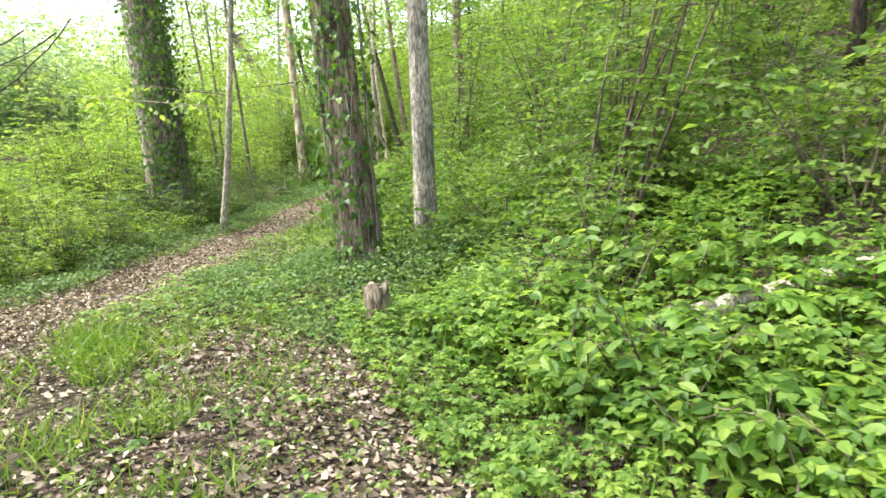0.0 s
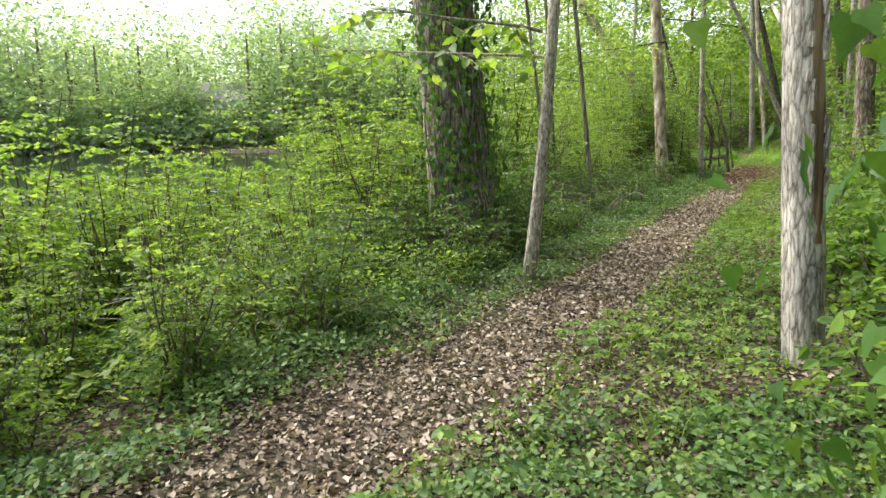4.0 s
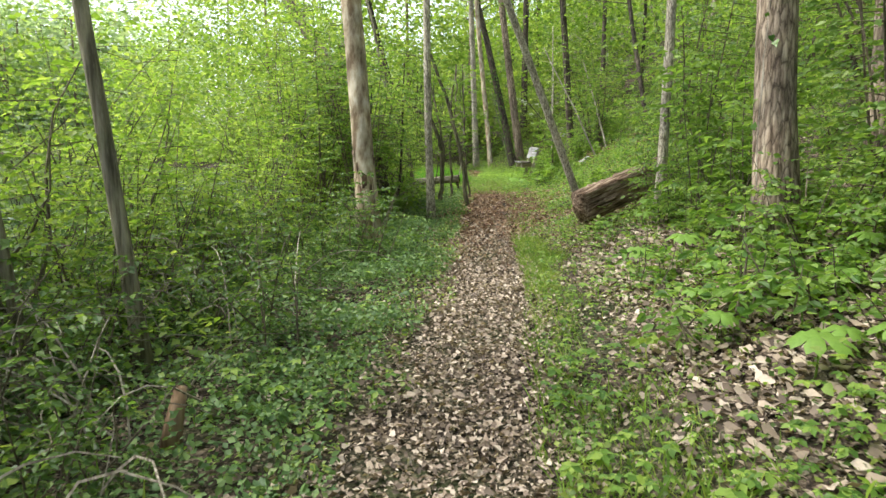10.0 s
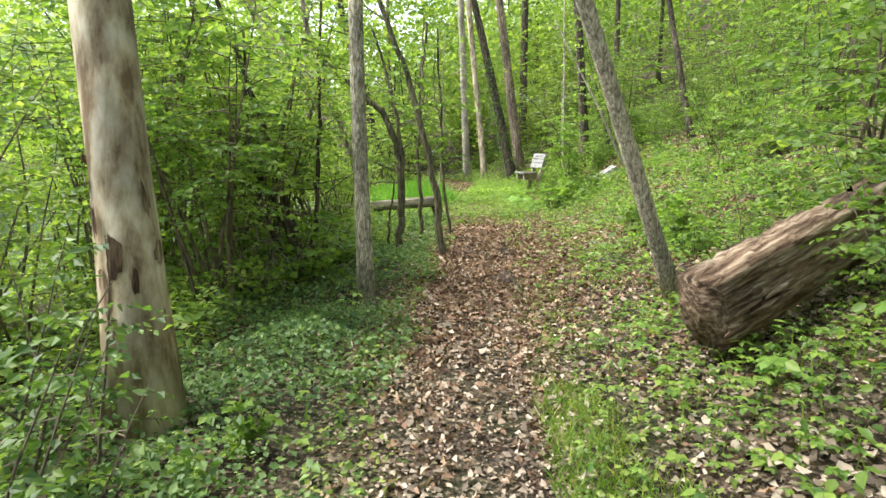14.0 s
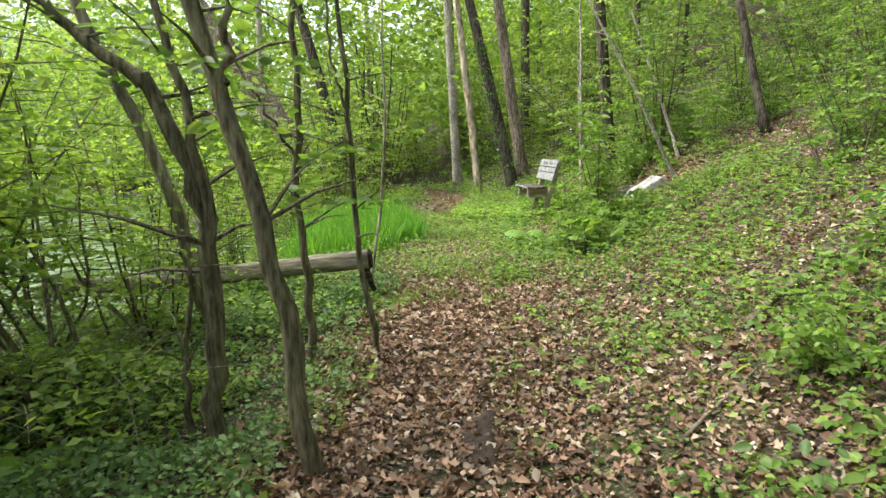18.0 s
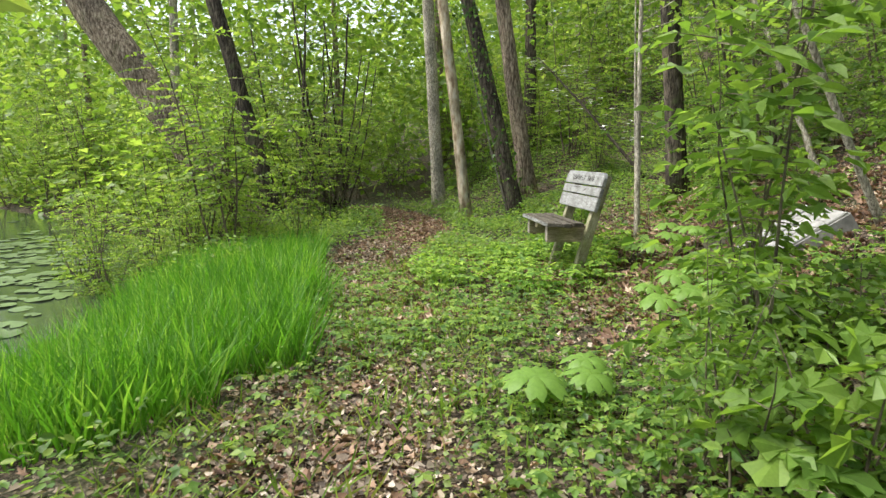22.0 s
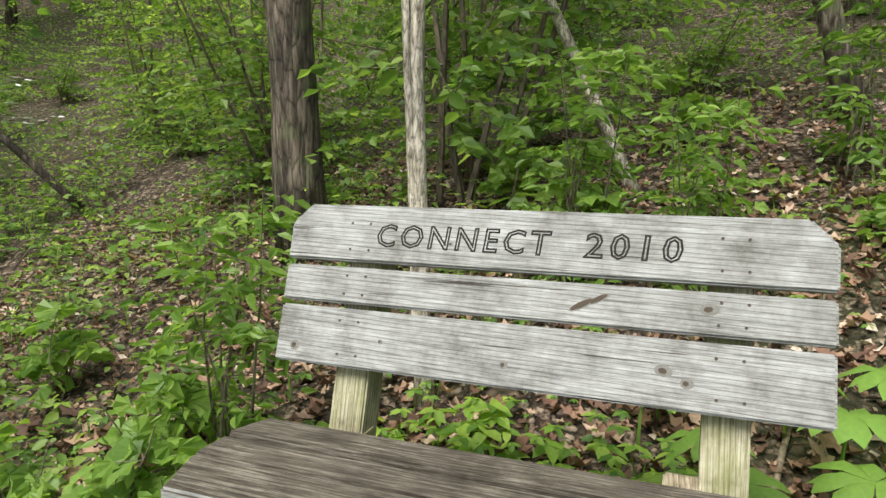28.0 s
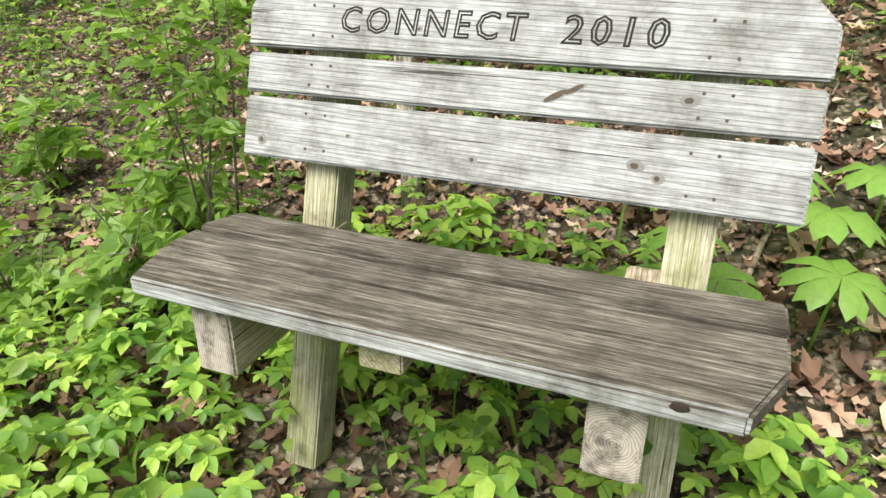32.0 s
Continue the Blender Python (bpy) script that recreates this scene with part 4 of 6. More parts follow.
def ivy_on(tree_ob, x, y, kx, ky, r0, top, n, seed, vines, spread, out=0.1):
    """Ivy leaves and woody stems on a trunk."""
    r = np.random.default_rng(seed)
    zb = float(height(x, y)) - 0.08
    z = top * r.random(n) ** 0.9
    a = r.uniform(*spread, n)
    off = r0 * 1.05 + np.abs(r.normal(size=n)) * out
    p = np.stack([kx * z + off * np.cos(a), ky * z + off * np.sin(a), z], 1)
    nr = np.stack([np.cos(a), np.sin(a), np.full(n, 0.35)], 1) + r.normal(size=(n, 3)) * 0.35
    al = np.stack([r.normal(size=n) * 0.5, r.normal(size=n) * 0.5, -np.ones(n)], 1)
    ob = new("ivy", leaf_mesh("ivy", p, al, nr, r.uniform(0.045, 0.095, n), IVY, M_IVY))
    ob.parent = tree_ob
    for k in range(vines):
        a0 = r.uniform(*spread)
        zz = np.linspace(0, top * r.uniform(0.5, 1), 16)
        aa = a0 + np.cumsum(r.normal(size=16) * 0.1)
        pts = np.stack([kx * zz + r0 * 1.1 * np.cos(aa), ky * zz + r0 * 1.1 * np.sin(aa), zz], 1)
        add_part("vine", mesh_np("vine", *tube_arrays(pts, np.linspace(0.013, 0.005, 16), 5, 0.1, seed=k), M_DRY_STEM, True), tree_ob)


ivy_on(NEAR_TREES[0], 0.28, 6.8, -0.094, 0.004, 0.36, 4.4, 2300, 2, 18, (-2.4, 0.9), 0.15)
ivy_on(NEAR_TREES[3], 1.23, 0.4, -0.062, 0.06, 0.2, 4.6, 900, 3, 6, (0, 6.28), 0.08)
ivy_on(NEAR_TREES[3], 1.23, 0.4, -0.062, 0.06, 0.22, 4.6, 700, 6, 2, (2.4, 4.4), 0.22)
ivy_on(NEAR_TREES[17], 17.6, 32.4, -0.22, 0.13, 0.18, 4.5, 500, 4, 4, (0, 6.28), 0.08)
ivy_on(NEAR_TREES[7], 7.15, 10.35, 0.01, 0.07, 0.155, 4.0, 20, 5, 2, (2.6, 3.6), 0.03)


# ---- shrubs ----
def shrub(name, label, tall, spread, stems, leaf, mat, seed, form=OVATE, low=0.15, twigs=7, bark=None, category="shrub", sway=0.06, foot=0.12, split=True):
    r = np.random.default_rng(seed)
    root = empty(name)
    woody, lp = [], []
    for _ in range(stems):
        a = r.uniform(0, 2 * np.pi)
        h = tall * r.uniform(0.55, 1.0)
        e = np.array([np.cos(a) * spread * r.uniform(0.2, 1), np.sin(a) * spread * r.uniform(0.2, 1), h])
        s = np.array([r.normal(), r.normal(), 0]) * foot
        pts = bent(s, e, 7, sway * tall ** 0.5, int(r.integers(1e6)))
        r0 = 0.006 + 0.004 * tall
        tube = tube_arrays(pts, np.linspace(r0, 0.002, 7), 4, cap=False)
        if split:
            add_part("stem", mesh_np("stem", *tube, bark or M_TWIG), root)
        else:
            woody.append(tube)
        for j in range(twigs):
            k = r.uniform(low, 1.0)
            o = np.array([np.interp(k, np.linspace(0, 1, 7), pts[:, c]) for c in range(3)])
            b = r.uniform(0, 2 * np.pi)
            w = unit(np.array([np.cos(b), np.sin(b), r.uniform(-0.1, 0.35)]))
            ln = (0.18 + 0.16 * tall) * r.uniform(0.6, 1.2) * (1.2 - 0.5 * k)
            lp.append(spray(o, w, ln, max(5, int(ln / leaf * 1.9)), leaf, r, form))
            if j % 2 == 0:
                woody.append(tube_arrays([o, o + w * ln * 0.95 + np.array([0, 0, -0.16 * ln])], [r0 * 0.35, 0.001], 3, cap=False))
    pos, al, nr, sz = [np.concatenate(c) for c in zip(*lp)]
    add_part("twiggery", mesh_np("twiggery", *join_arrays(woody), bark or M_TWIG), root)["kind"] = "stuff"
    add_part("foliage", mesh_np("foliage", *leaf_arrays(pos, al, nr, sz, form), mat), root)["kind"] = "stuff"
    return tagged(root, label, category)


CAM_LINE = np.array([(-1.3, -5.6), (-0.65, -4.5), (-0.28, -2.7), (0.06, 0.0), (0.37, 1.95), (2.25, 5.6), (5.6, 12.1), (6.7, 13.9), (9.35, 18.5), (11.4, 22.3), (12.3, 24.7), (13.0, 26.0), (13.6, 26.75)])


def clear_of(x, y, gap):
    return (np.abs(signed(CAM_LINE, x, y)) > gap) & (np.abs(signed(TRAIL, x, y)) > gap * 0.8)


def spot(ob, x, y, turn, size, sink=0.03):
    return copy_thing(ob, Matrix.Translation((x, y, float(height(x, y)) - sink)) @ Matrix.Rotation(turn, 4, "Z") @ Matrix.Diagonal((size, size, size, 1)))


def scatter(kinds, n, box, keep, sizes, gap_between):
    """Copies of the kinds at scattered places, no two nearer than gap_between."""
    put, tries = [], 0
    while len(put) < n and tries < n * 60:
        tries += 1
        x, y = rng.uniform(box[0], box[1]), rng.uniform(box[2], box[3])
        if height(x, y) < WATER_Z or not keep(x, y):
            continue
        if any((x - a) ** 2 + (y - b) ** 2 < gap_between ** 2 for a, b in put):
            continue
        put.append((x, y))
        spot(kinds[int(rng.integers(len(kinds)))], x, y, rng.uniform(0, 6.28), rng.uniform(*sizes))


def shrubs():
    D = DIAMOND
    bank = [shrub("shrub", "yellow-green thicket shrub with many thin stems by the pond", 1.9, 0.8, 9, 0.062, M_SPRING, s, D, low=0.08, twigs=14) for s in (1, 2, 3)]
    tall = [shrub("tall_shrub", "tall thin-stemmed shrub with layered spring leaves", 3.8, 1.2, 8, 0.08, M_SPRING, s, D, low=0.3, twigs=19, sway=0.14, foot=0.3) for s in (4, 5)]
    hill = [shrub("shrub", "shaded green shrub with flat layers of leaves on the slope", 1.5, 0.85, 8, 0.075, M_WOOD_LEAF, s, D, low=0.1, twigs=13) for s in (6, 7, 8)]
    shade = [shrub("shrub", "low shrub beside the trail, its small leaves coloured dark green for shade", 1.1, 0.7, 8, 0.055, M_SHADE_TINT, s, D, low=0.05, twigs=12) for s in (41, 42)]
    low = [shrub("low_shrub", "low spreading shrub with rounded bright green leaves", 0.62, 0.5, 7, 0.056, M_BROAD, s, ROUND, low=0.2, twigs=9, split=False) for s in (43, 44)]
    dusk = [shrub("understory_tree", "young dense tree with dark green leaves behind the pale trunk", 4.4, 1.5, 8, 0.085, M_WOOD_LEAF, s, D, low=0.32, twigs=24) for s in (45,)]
    # copies of the understory tree, leaf colour lightened to stand for sunlight
    sun_tinted = [shrub("understory_tree", "young understory tree, its leaves coloured yellow-green in place of sunlight", 4.6, 1.9, 7, 0.1, M_SPRING, s, D, low=0.1, twigs=24) for s in (51, 52)]
    small = [shrub("seedling", "low bright green seedling with broad leaves", 0.5, 0.3, 5, 0.07, M_CREEPER, s, OVATE, twigs=5, split=False) for s in (9, 10, 11)]
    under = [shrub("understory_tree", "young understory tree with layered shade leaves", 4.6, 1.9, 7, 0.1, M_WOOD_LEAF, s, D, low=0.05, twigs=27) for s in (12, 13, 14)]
    # between the trail and the pond
    scatter(bank, 58, (-8, 13, -6, 40), lambda x, y: clear_of(x, y, 2.9 if 3 < y < 19 else 1.5) and signed(TRAIL, x, y) < 0 and -0.5 < signed(SHORE, x, y) < 4 and not (9.2 < x < 13 and 22.6 < y < 29.5), (0.45, 0.95), 0.62)
    scatter(tall, 18, (-5, 13, 7, 46), lambda x, y: clear_of(x, y, 2.9 if y < 18 else 2.2) and signed(TRAIL, x, y) < 0 and -0.3 < signed(SHORE, x, y) < 5 and not (8.9 < x < 13 and 22 < y < 30), (0.75, 1.15), 0.9)
    scatter(bank, 30, (-7, -0.5, -3, 4.5), lambda x, y: clear_of(x, y, 1.35) and signed(TRAIL, x, y) < 0 and -0.8 < signed(SHORE, x, y) < 4, (0.4, 0.72), 0.5)
    scatter(bank, 34, (-9, -2.5, -5, 9), lambda x, y: clear_of(x, y, 1.5) and -1.2 < signed(SHORE, x, y) < 1.6, (0.6, 1.1), 0.5)
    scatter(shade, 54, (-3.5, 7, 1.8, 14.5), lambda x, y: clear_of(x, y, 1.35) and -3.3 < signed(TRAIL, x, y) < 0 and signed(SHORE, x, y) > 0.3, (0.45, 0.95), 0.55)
    # darkened leaves where shade falls, light yellow-green ones where pond light comes in
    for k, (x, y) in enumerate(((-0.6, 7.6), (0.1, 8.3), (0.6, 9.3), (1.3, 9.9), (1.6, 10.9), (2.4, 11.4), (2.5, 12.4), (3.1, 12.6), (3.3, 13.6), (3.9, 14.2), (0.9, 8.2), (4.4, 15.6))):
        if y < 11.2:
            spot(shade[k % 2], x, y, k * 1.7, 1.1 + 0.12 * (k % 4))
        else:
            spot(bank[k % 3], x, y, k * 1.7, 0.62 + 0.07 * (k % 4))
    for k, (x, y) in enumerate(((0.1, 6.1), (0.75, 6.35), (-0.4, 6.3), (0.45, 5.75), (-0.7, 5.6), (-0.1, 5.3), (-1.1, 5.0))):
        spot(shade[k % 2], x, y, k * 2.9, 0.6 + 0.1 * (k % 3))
    for k, (x, y, s) in enumerate(((8.1, 12.5, 0.75), (8.7, 12.6, 0.85), (8.9, 13.5, 0.75), (7.6, 11.6, 0.6), (9.3, 14.9, 0.6))):
        spot(hill[k % 3], x, y, k * 2.1, s)
    for k, (x, y, s) in enumerate(((5.75, 16.6, 0.75), (6.3, 18.2, 0.85), (5.1, 17.0, 0.8))):
        spot(dusk[0], x, y, k * 1.9, s)
    scatter(low, 40, (1.0, 9, -1.5, 11), lambda x, y: clear_of(x, y, 1.25) and (0.75 if y < 7.5 else 1.7) < signed(SLOPE_FOOT, x, y) < 3.0, (0.7, 1.25), 0.42)
    for k, (x, y) in enumerate(((2.75, 3.1), (2.9, 3.7), (3.2, 4.2), (3.1, 3.2), (3.5, 5.0), (3.4, 3.8), (2.5, 2.3), (2.8, 2.5), (3.9, 5.6), (4.2, 6.4), (6.95, 10.1))):
        spot(low[k % 2], x, y, k * 2.3, 0.8 + 0.25 * (k % 3))
    for k, (x, y) in enumerate(((6.3, 18.0), (6.0, 17.6), (6.6, 18.9), (6.1, 18.8), (5.6, 18.0), (6.5, 17.4), (6.2, 19.6), (5.7, 17.0), (6.9, 18.3), (5.4, 18.8))):
        spot(low[k % 2], x, y, k * 2.7, 0.9 + 0.2 * (k % 3))
    thicket = [shrub("thicket_shrub", "many-stemmed thicket shrub with mossy bare lower stems", 3.0, 1.25, 11, 0.07, M_SPRING, s, D, low=0.4, twigs=11, bark=M_BARK_STEM, sway=0.26, foot=0.42) for s in (21, 22)]
    for i, (x, y, s) in enumerate(((6.35, 18.5, 0.9), (6.75, 19.4, 1.0), (5.6, 18.9, 1.0), (7.3, 20.6, 0.9), (5.9, 17.3, 0.8), (7.9, 22.9, 0.85), (1.7, 11.4, 0.9), (2.7, 13.4, 0.85), (4.2, 16.2, 0.85), (13.2, 33.6, 1.0), (14.2, 34.6, 1.1), (13.6, 36.2, 1.1))):
        (thicket[i] if i < 2 else copy_thing(thicket[i % 2], Matrix())).matrix_basis = Matrix.Translation((x, y, float(height(x, y)) - 0.03)) @ Matrix.Rotation(i * 1.3, 4, "Z") @ Matrix.Diagonal((s, s, s, 1))
    for k, (x, y, s) in enumerate(((10.2, 29.8, 0.8), (10.7, 30.4, 0.85), (11.3, 30.6, 0.8), (9.9, 31.2, 0.9), (11.9, 31.4, 0.75), (10.9, 29.2, 0.6), (12.0, 30.4, 0.6))):
        spot(bank[k % 3], x, y, k * 1.7, s)
    for k, (x, y, s) in enumerate(((-3.3, 5.5, 1.15), (-3.6, 4.4, 0.95), (-2.9, 6.6, 1.2), (-4.0, 3.3, 0.9), (-2.5, 7.6, 1.2), (-3.2, 3.7, 0.75), (-2.5, 5.0, 0.8), (-2.2, 6.0, 0.95), (-4.4, 2.3, 0.8), (-1.6, 8.3, 1.2), (-1.1, 7.5, 1.05), (-0.9, 9.6, 1.2))):
        spot(bank[k % 3], x, y, k * 2.7, s)
    # tall shrubs added on the sun side to shade the bank
    for k, (x, y, s) in enumerate(((-0.3, 9.2, 0.8), (0.6, 10.9, 0.75), (-1.0, 8.0, 0.7))):
        spot(tall[k % 2], x, y, k * 2.0, s)
    broad = shrub("broadleaf_shrub", "thin-stemmed shrub with long bright drooping leaves", 2.05, 0.5, 6, 0.12, M_BROAD, 31, LANCE, low=0.14, twigs=17, bark=M_BARK_STEM)
    broad.matrix_basis = Matrix.Translation((13.45, 23.25, float(height(13.45, 23.25)) - 0.03))
    for x, y, a, s in ((12.7, 22.6, 2.6, 0.5), (13.72, 23.4, 1.2, 0.52), (13.9, 23.58, 4.1, 0.46), (3.1, 3.5, 1.0, 0.6), (3.0, 2.5, 3.0, 0.65), (7.4, 10.9, 2.0, 0.8), (8.2, 12.2, 5.0, 0.9)):
        spot(broad, x, y, a, s)
    for k, (x, y, s) in enumerate(((13.2, 22.75, 0.8), (13.55, 22.35, 0.95), (13.75, 22.8, 0.9), (13.0, 22.3, 0.7), (10.15, 16.5, 1.0), (10.4, 16.9, 0.8), (9.9, 16.0, 0.7), (10.8, 17.7, 0.8))):
        spot(low[k % 2], x, y, k * 2.4, s)
    maple = shrub("maple_seedling", "young maple with large lobed bright green leaves", 0.75, 0.3, 4, 0.15, M_BROAD, 33, LOBED, low=0.4, twigs=3, category="seedling")
    maple.matrix_basis = Matrix.Translation((12.75, 22.2, float(height(12.75, 22.2)) - 0.03))
    for x, y, a, s in ((12.95, 21.75, 1.0, 0.6), (10.05, 16.4, 3.0, 0.8), (5.63, 14.26, 4.0, 0.42), (5.39, 13.96, 5.0, 0.3), (15.55, 27.75, 0.5, 0.75), (15.35, 27.6, 1.5, 0.6), (15.85, 27.9, 2.5, 0.7), (16.7, 26.2, 0.9, 0.9), (2.0, -3.2, 0.4, 0.8), (6.6, 9.0, 0.9, 0.6), (4.5, 6.3, 1.9, 0.55)):
        spot(maple, x, y, a, s)
    for k, (x, y, s) in enumerate(((16.5, 26.3, 0.6), (16.9, 25.6, 0.7), (17.3, 26.5, 0.8), (16.2, 25.9, 0.5), (17.8, 25.4, 0.8), (16.4, 24.9, 0.6), (17.1, 24.7, 0.7), (18.2, 26.3, 0.9), (16.7, 27.3, 0.6), (15.6, 27.6, 0.55), (15.5, 28.3, 0.6), (16.3, 28.6, 0.7))):
        spot(maple if k % 3 else broad, x, y, k * 2.1, s)
    # the slope
    scatter(hill, 88, (0, 26, -8, 42), lambda x, y: clear_of(x, y, 2.0) and (3.6 if 14.8 < y < 23 else 1.6) < signed(SLOPE_FOOT, x, y) < 11 and not (12.6 < x < 18.5 and 21.8 < y < 28.2), (0.5, 1.15), 0.75)
    scatter(under, 50, (1, 30, -9, 28.5), lambda x, y: clear_of(x, y, 2.7) and (4.2 if 15 < y < 23 else 2.5) < signed(SLOPE_FOOT, x, y) < 9 and not (14 < x < 17.6 and 23 < y < 27.6) and math.hypot(x - 17.6, y - 24.6) > 1.7, (0.55, 1.1), 1.15)
    scatter(sun_tinted, 16, (12, 30, 28.5, 46), lambda x, y: clear_of(x, y, 2.7) and 2.5 < signed(SLOPE_FOOT, x, y) < 9, (0.55, 1.1), 1.15)
    scatter(tall, 18, (6, 22, 35, 52), lambda x, y: clear_of(x, y, 2.0) and signed(SHORE, x, y) > 0.5, (0.7, 1.3), 1.5)
    for k, (x, y, s) in enumerate(((13.0, 35.6, 0.8), (12.0, 34.8, 0.75), (14.2, 36.6, 0.9))):
        spot(under[k % 3], x, y, k * 1.3, s)
    for k, (x, y, s) in enumerate(((6.9, 22.4, 0.55),)):
        spot(under[k % 3], x, y, k * 1.9, s)
    for k, (x, y, s) in enumerate(((9.5, 13.75, 0.65), (9.75, 14.5, 0.8), (9.9, 13.6, 0.9))):
        spot(hill[k], x, y, k * 2.3, s)
    scatter(small, 90, (-2, 20, -6, 34), lambda x, y: clear_of(x, y, 1.15) and (2.6 if 14.5 < y < 21.5 else 0.6) < signed(SLOPE_FOOT, x, y) < 4 and not (12.6 < x < 16.6 and 23.2 < y < 28), (0.6, 1.2), 0.4)
    for x, y, k, s in ((2.95, 3.9, 0, 1.0), (3.3, 4.6, 1, 1.2), (4.3, 7.0, 2, 1.1), (6.3, 9.6, 0, 1.3), (1.1, -3.4, 1, 1.4), (1.7, -2.6, 2, 1.5), (0.9, -4.6, 0, 1.3), (2.6, 3.4, 1, 1.3), (2.3, 2.2, 2, 1.2), (2.9, 2.9, 0, 1.5)):
        spot(small[k], x, y, x * 3, s)
    for x, y, k, s in ((15.2, 20.4, 1, 0.9), (6.9, 9.9, 2, 0.75), (5.3, 7.2, 0, 0.8), (3.2, -1.6, 1, 1.2), (3.0, -3.4, 2, 1.2), (2.6, -5.0, 0, 1.0), (4.4, 0.6, 0, 1.3), (-1.6, 6.6, 1, 0.8)):
        spot(hill[k], x, y, x * 5, s)
    scatter(small, 26, (0.4, 4.0, -6.0, -0.6), lambda x, y: signed(SLOPE_FOOT, x, y) > 0.55 and abs(signed(CAM_LINE, x, y)) > 1.0 and math.hypot(x - 0.6, y + 1.3) > 0.9, (0.5, 1.4), 0.3)
    scatter(hill, 8, (1.6, 4.5, -6.0, 2.0), lambda x, y: signed(SLOPE_FOOT, x, y) > 1.9, (0.6, 0.95), 0.6)
    for ob in bank + tall + hill + small + under + shade + low + dusk + sun_tinted:
        x, y = 21 + rng.uniform(0, 5), 4 + rng.uniform(-8, 24)
        ob.matrix_basis = Matrix.Translation((x, y, float(height(x, y)) - 0.03))


shrubs()


# ---- ground cover ----
def tilted(n, k):
    nr = rng.normal(size=(n, 3)) * k
    nr[:, 2] = 1
    return nr


def heading(n, z=0.0, k=0.1):
    a = rng.uniform(0, 2 * np.pi, n)
    return np.stack([np.cos(a), np.sin(a), z + rng.normal(size=n) * k], 1)


def stuff(name, me, label, category):
    tagged(new(name, me), label, category, kind="stuff")


def cover():
    def trail_w(x, y):
        return np.abs(signed(TRAIL, x, y)) + 0.08 * waves(x, y, 2.2)

    def litter_keep(x, y, q):
        tr = trail_w(x, y)
        u = signed(SLOPE_FOOT, x, y)
        p = np.clip(1.25 - (tr - 0.2) * 2.6, 0.1, 1.0)
        p = np.where((y > 13) & (y < 20) & (tr < 0.17), 0.45, p)
        p = np.where((y > 22.5) & (y < 27.8), np.where(tr < 0.5, 0.4, 0.12) + 0.25 * (waves(x, y, 1.2, 3.0) > 0.1), p)
        p = np.where((y > 27.8) & (tr < 0.62), 1.0, p)
        p = np.where(np.hypot(x - 14.3, y - 26.7) < 1.9, np.maximum(p, 0.6), p)
        p = np.where((y > 15) & (y < 21.5) & (tr < 1.7) & (u > -1.2), np.maximum(p, 0.7), p)
        p = np.where((y > 4.5) & (y < 15.5) & (u > 0.75) & (u < 2.4), np.maximum(p, 0.8 + 0.3 * waves(x, y, 1.1)), p)
        p = np.where((x < 1.0) & (y < 3.5) & (tr < 0.72), np.maximum(p, 0.75), p)
        p = np.where((x < 0.6) & (y < 1.5) & (u < 0.2) & (tr < 2.2), np.maximum(p, 0.42 + 0.25 * waves(x, y, 1.6, 4.0)), p)
        p = np.where((y < -1.2) & (np.abs(signed(CAM_LINE, x, y)) < 0.6 + 0.2 * waves(x, y, 2.0)), np.maximum(p, 0.6), p)
        p = np.where((y > 16) & (u > 1.0) & (u < 8) & (waves(x, y, 0.8, 1.0) > -0.25), np.maximum(p, 0.45), p)
        p = np.where((x > 14.3) & (x < 19) & (y > 22) & (y < 30), np.maximum(p, 0.75), p)
        return q < p
    def bare_keep(x, y, q):
        return (q < 0.75 + 0.35 * waves(x, y, 1.5, 7.0)) & (np.abs(signed(TRAIL, x, y)) > 0.4) & (signed(SHORE, x, y) > 1.2)
    p = np.concatenate([band_points(135000, TRAIL, -0.8, 0.8, litter_keep), band_points(105000, CAM_LINE, -0.9, 2.6, litter_keep), band_points(40000, SLOPE_FOOT[2:-2], 0.8, 7.0, litter_keep), band_points(34000, CAM_LINE, -2.2, 2.4, bare_keep), band_points(26000, SLOPE_FOOT[9:13], 0.5, 4.5, lambda x, y, q: q < 0.7 + 0.4 * waves(x, y, 0.9, 2.0)),
                        ground_points(26000, 14.0, 18.8, 22.3, 30.0, litter_keep), ground_points(20000, -3.6, 0.6, -5.6, 1.5, litter_keep), ground_points(5000, -7.0, 3.0, -13.0, -5.4, lambda x, y, q: q < 0.6 + 0.4 * waves(x, y, 0.8))])
    n = len(p)
    p[:, 2] += rng.uniform(0.0, 0.026, n)
    on_trail = (np.abs(signed(TRAIL, p[:, 0], p[:, 1])) < 0.75) & (p[:, 1] < 15)
    size = np.where(on_trail, 0.016 + 0.036 * rng.random(n) ** 1.7, 0.02 + 0.045 * rng.random(n) ** 1.8)
    red = rng.random(n) < np.clip((p[:, 1] - 12.5) / 6, 0, 0.75) * np.where((p[:, 1] > 22.5) & (p[:, 0] < 14.2), 0.5, 1.0)
    close = np.hypot(p[:, 0] - 15.0, p[:, 1] - 26.3) < 2.6
    curled = rng.random(n) < 0.3
    for nm, k, m, form, grow in (("leaf_litter", ~red & ~curled, M_LITTER, LITTER, 1.0), ("curled_leaf_litter", ~red & curled, M_LITTER, CURL, 1.05), ("red_leaf_litter", red & ~close & ~curled, M_LITTER_RED, LITTER, 1.1), ("red_curled_leaf_litter", red & ~close & curled, M_LITTER_RED, OAK, 1.6), ("oak_leaf_litter", red & close, M_LITTER_RED, OAK, 2.0)):
        c = int(k.sum())
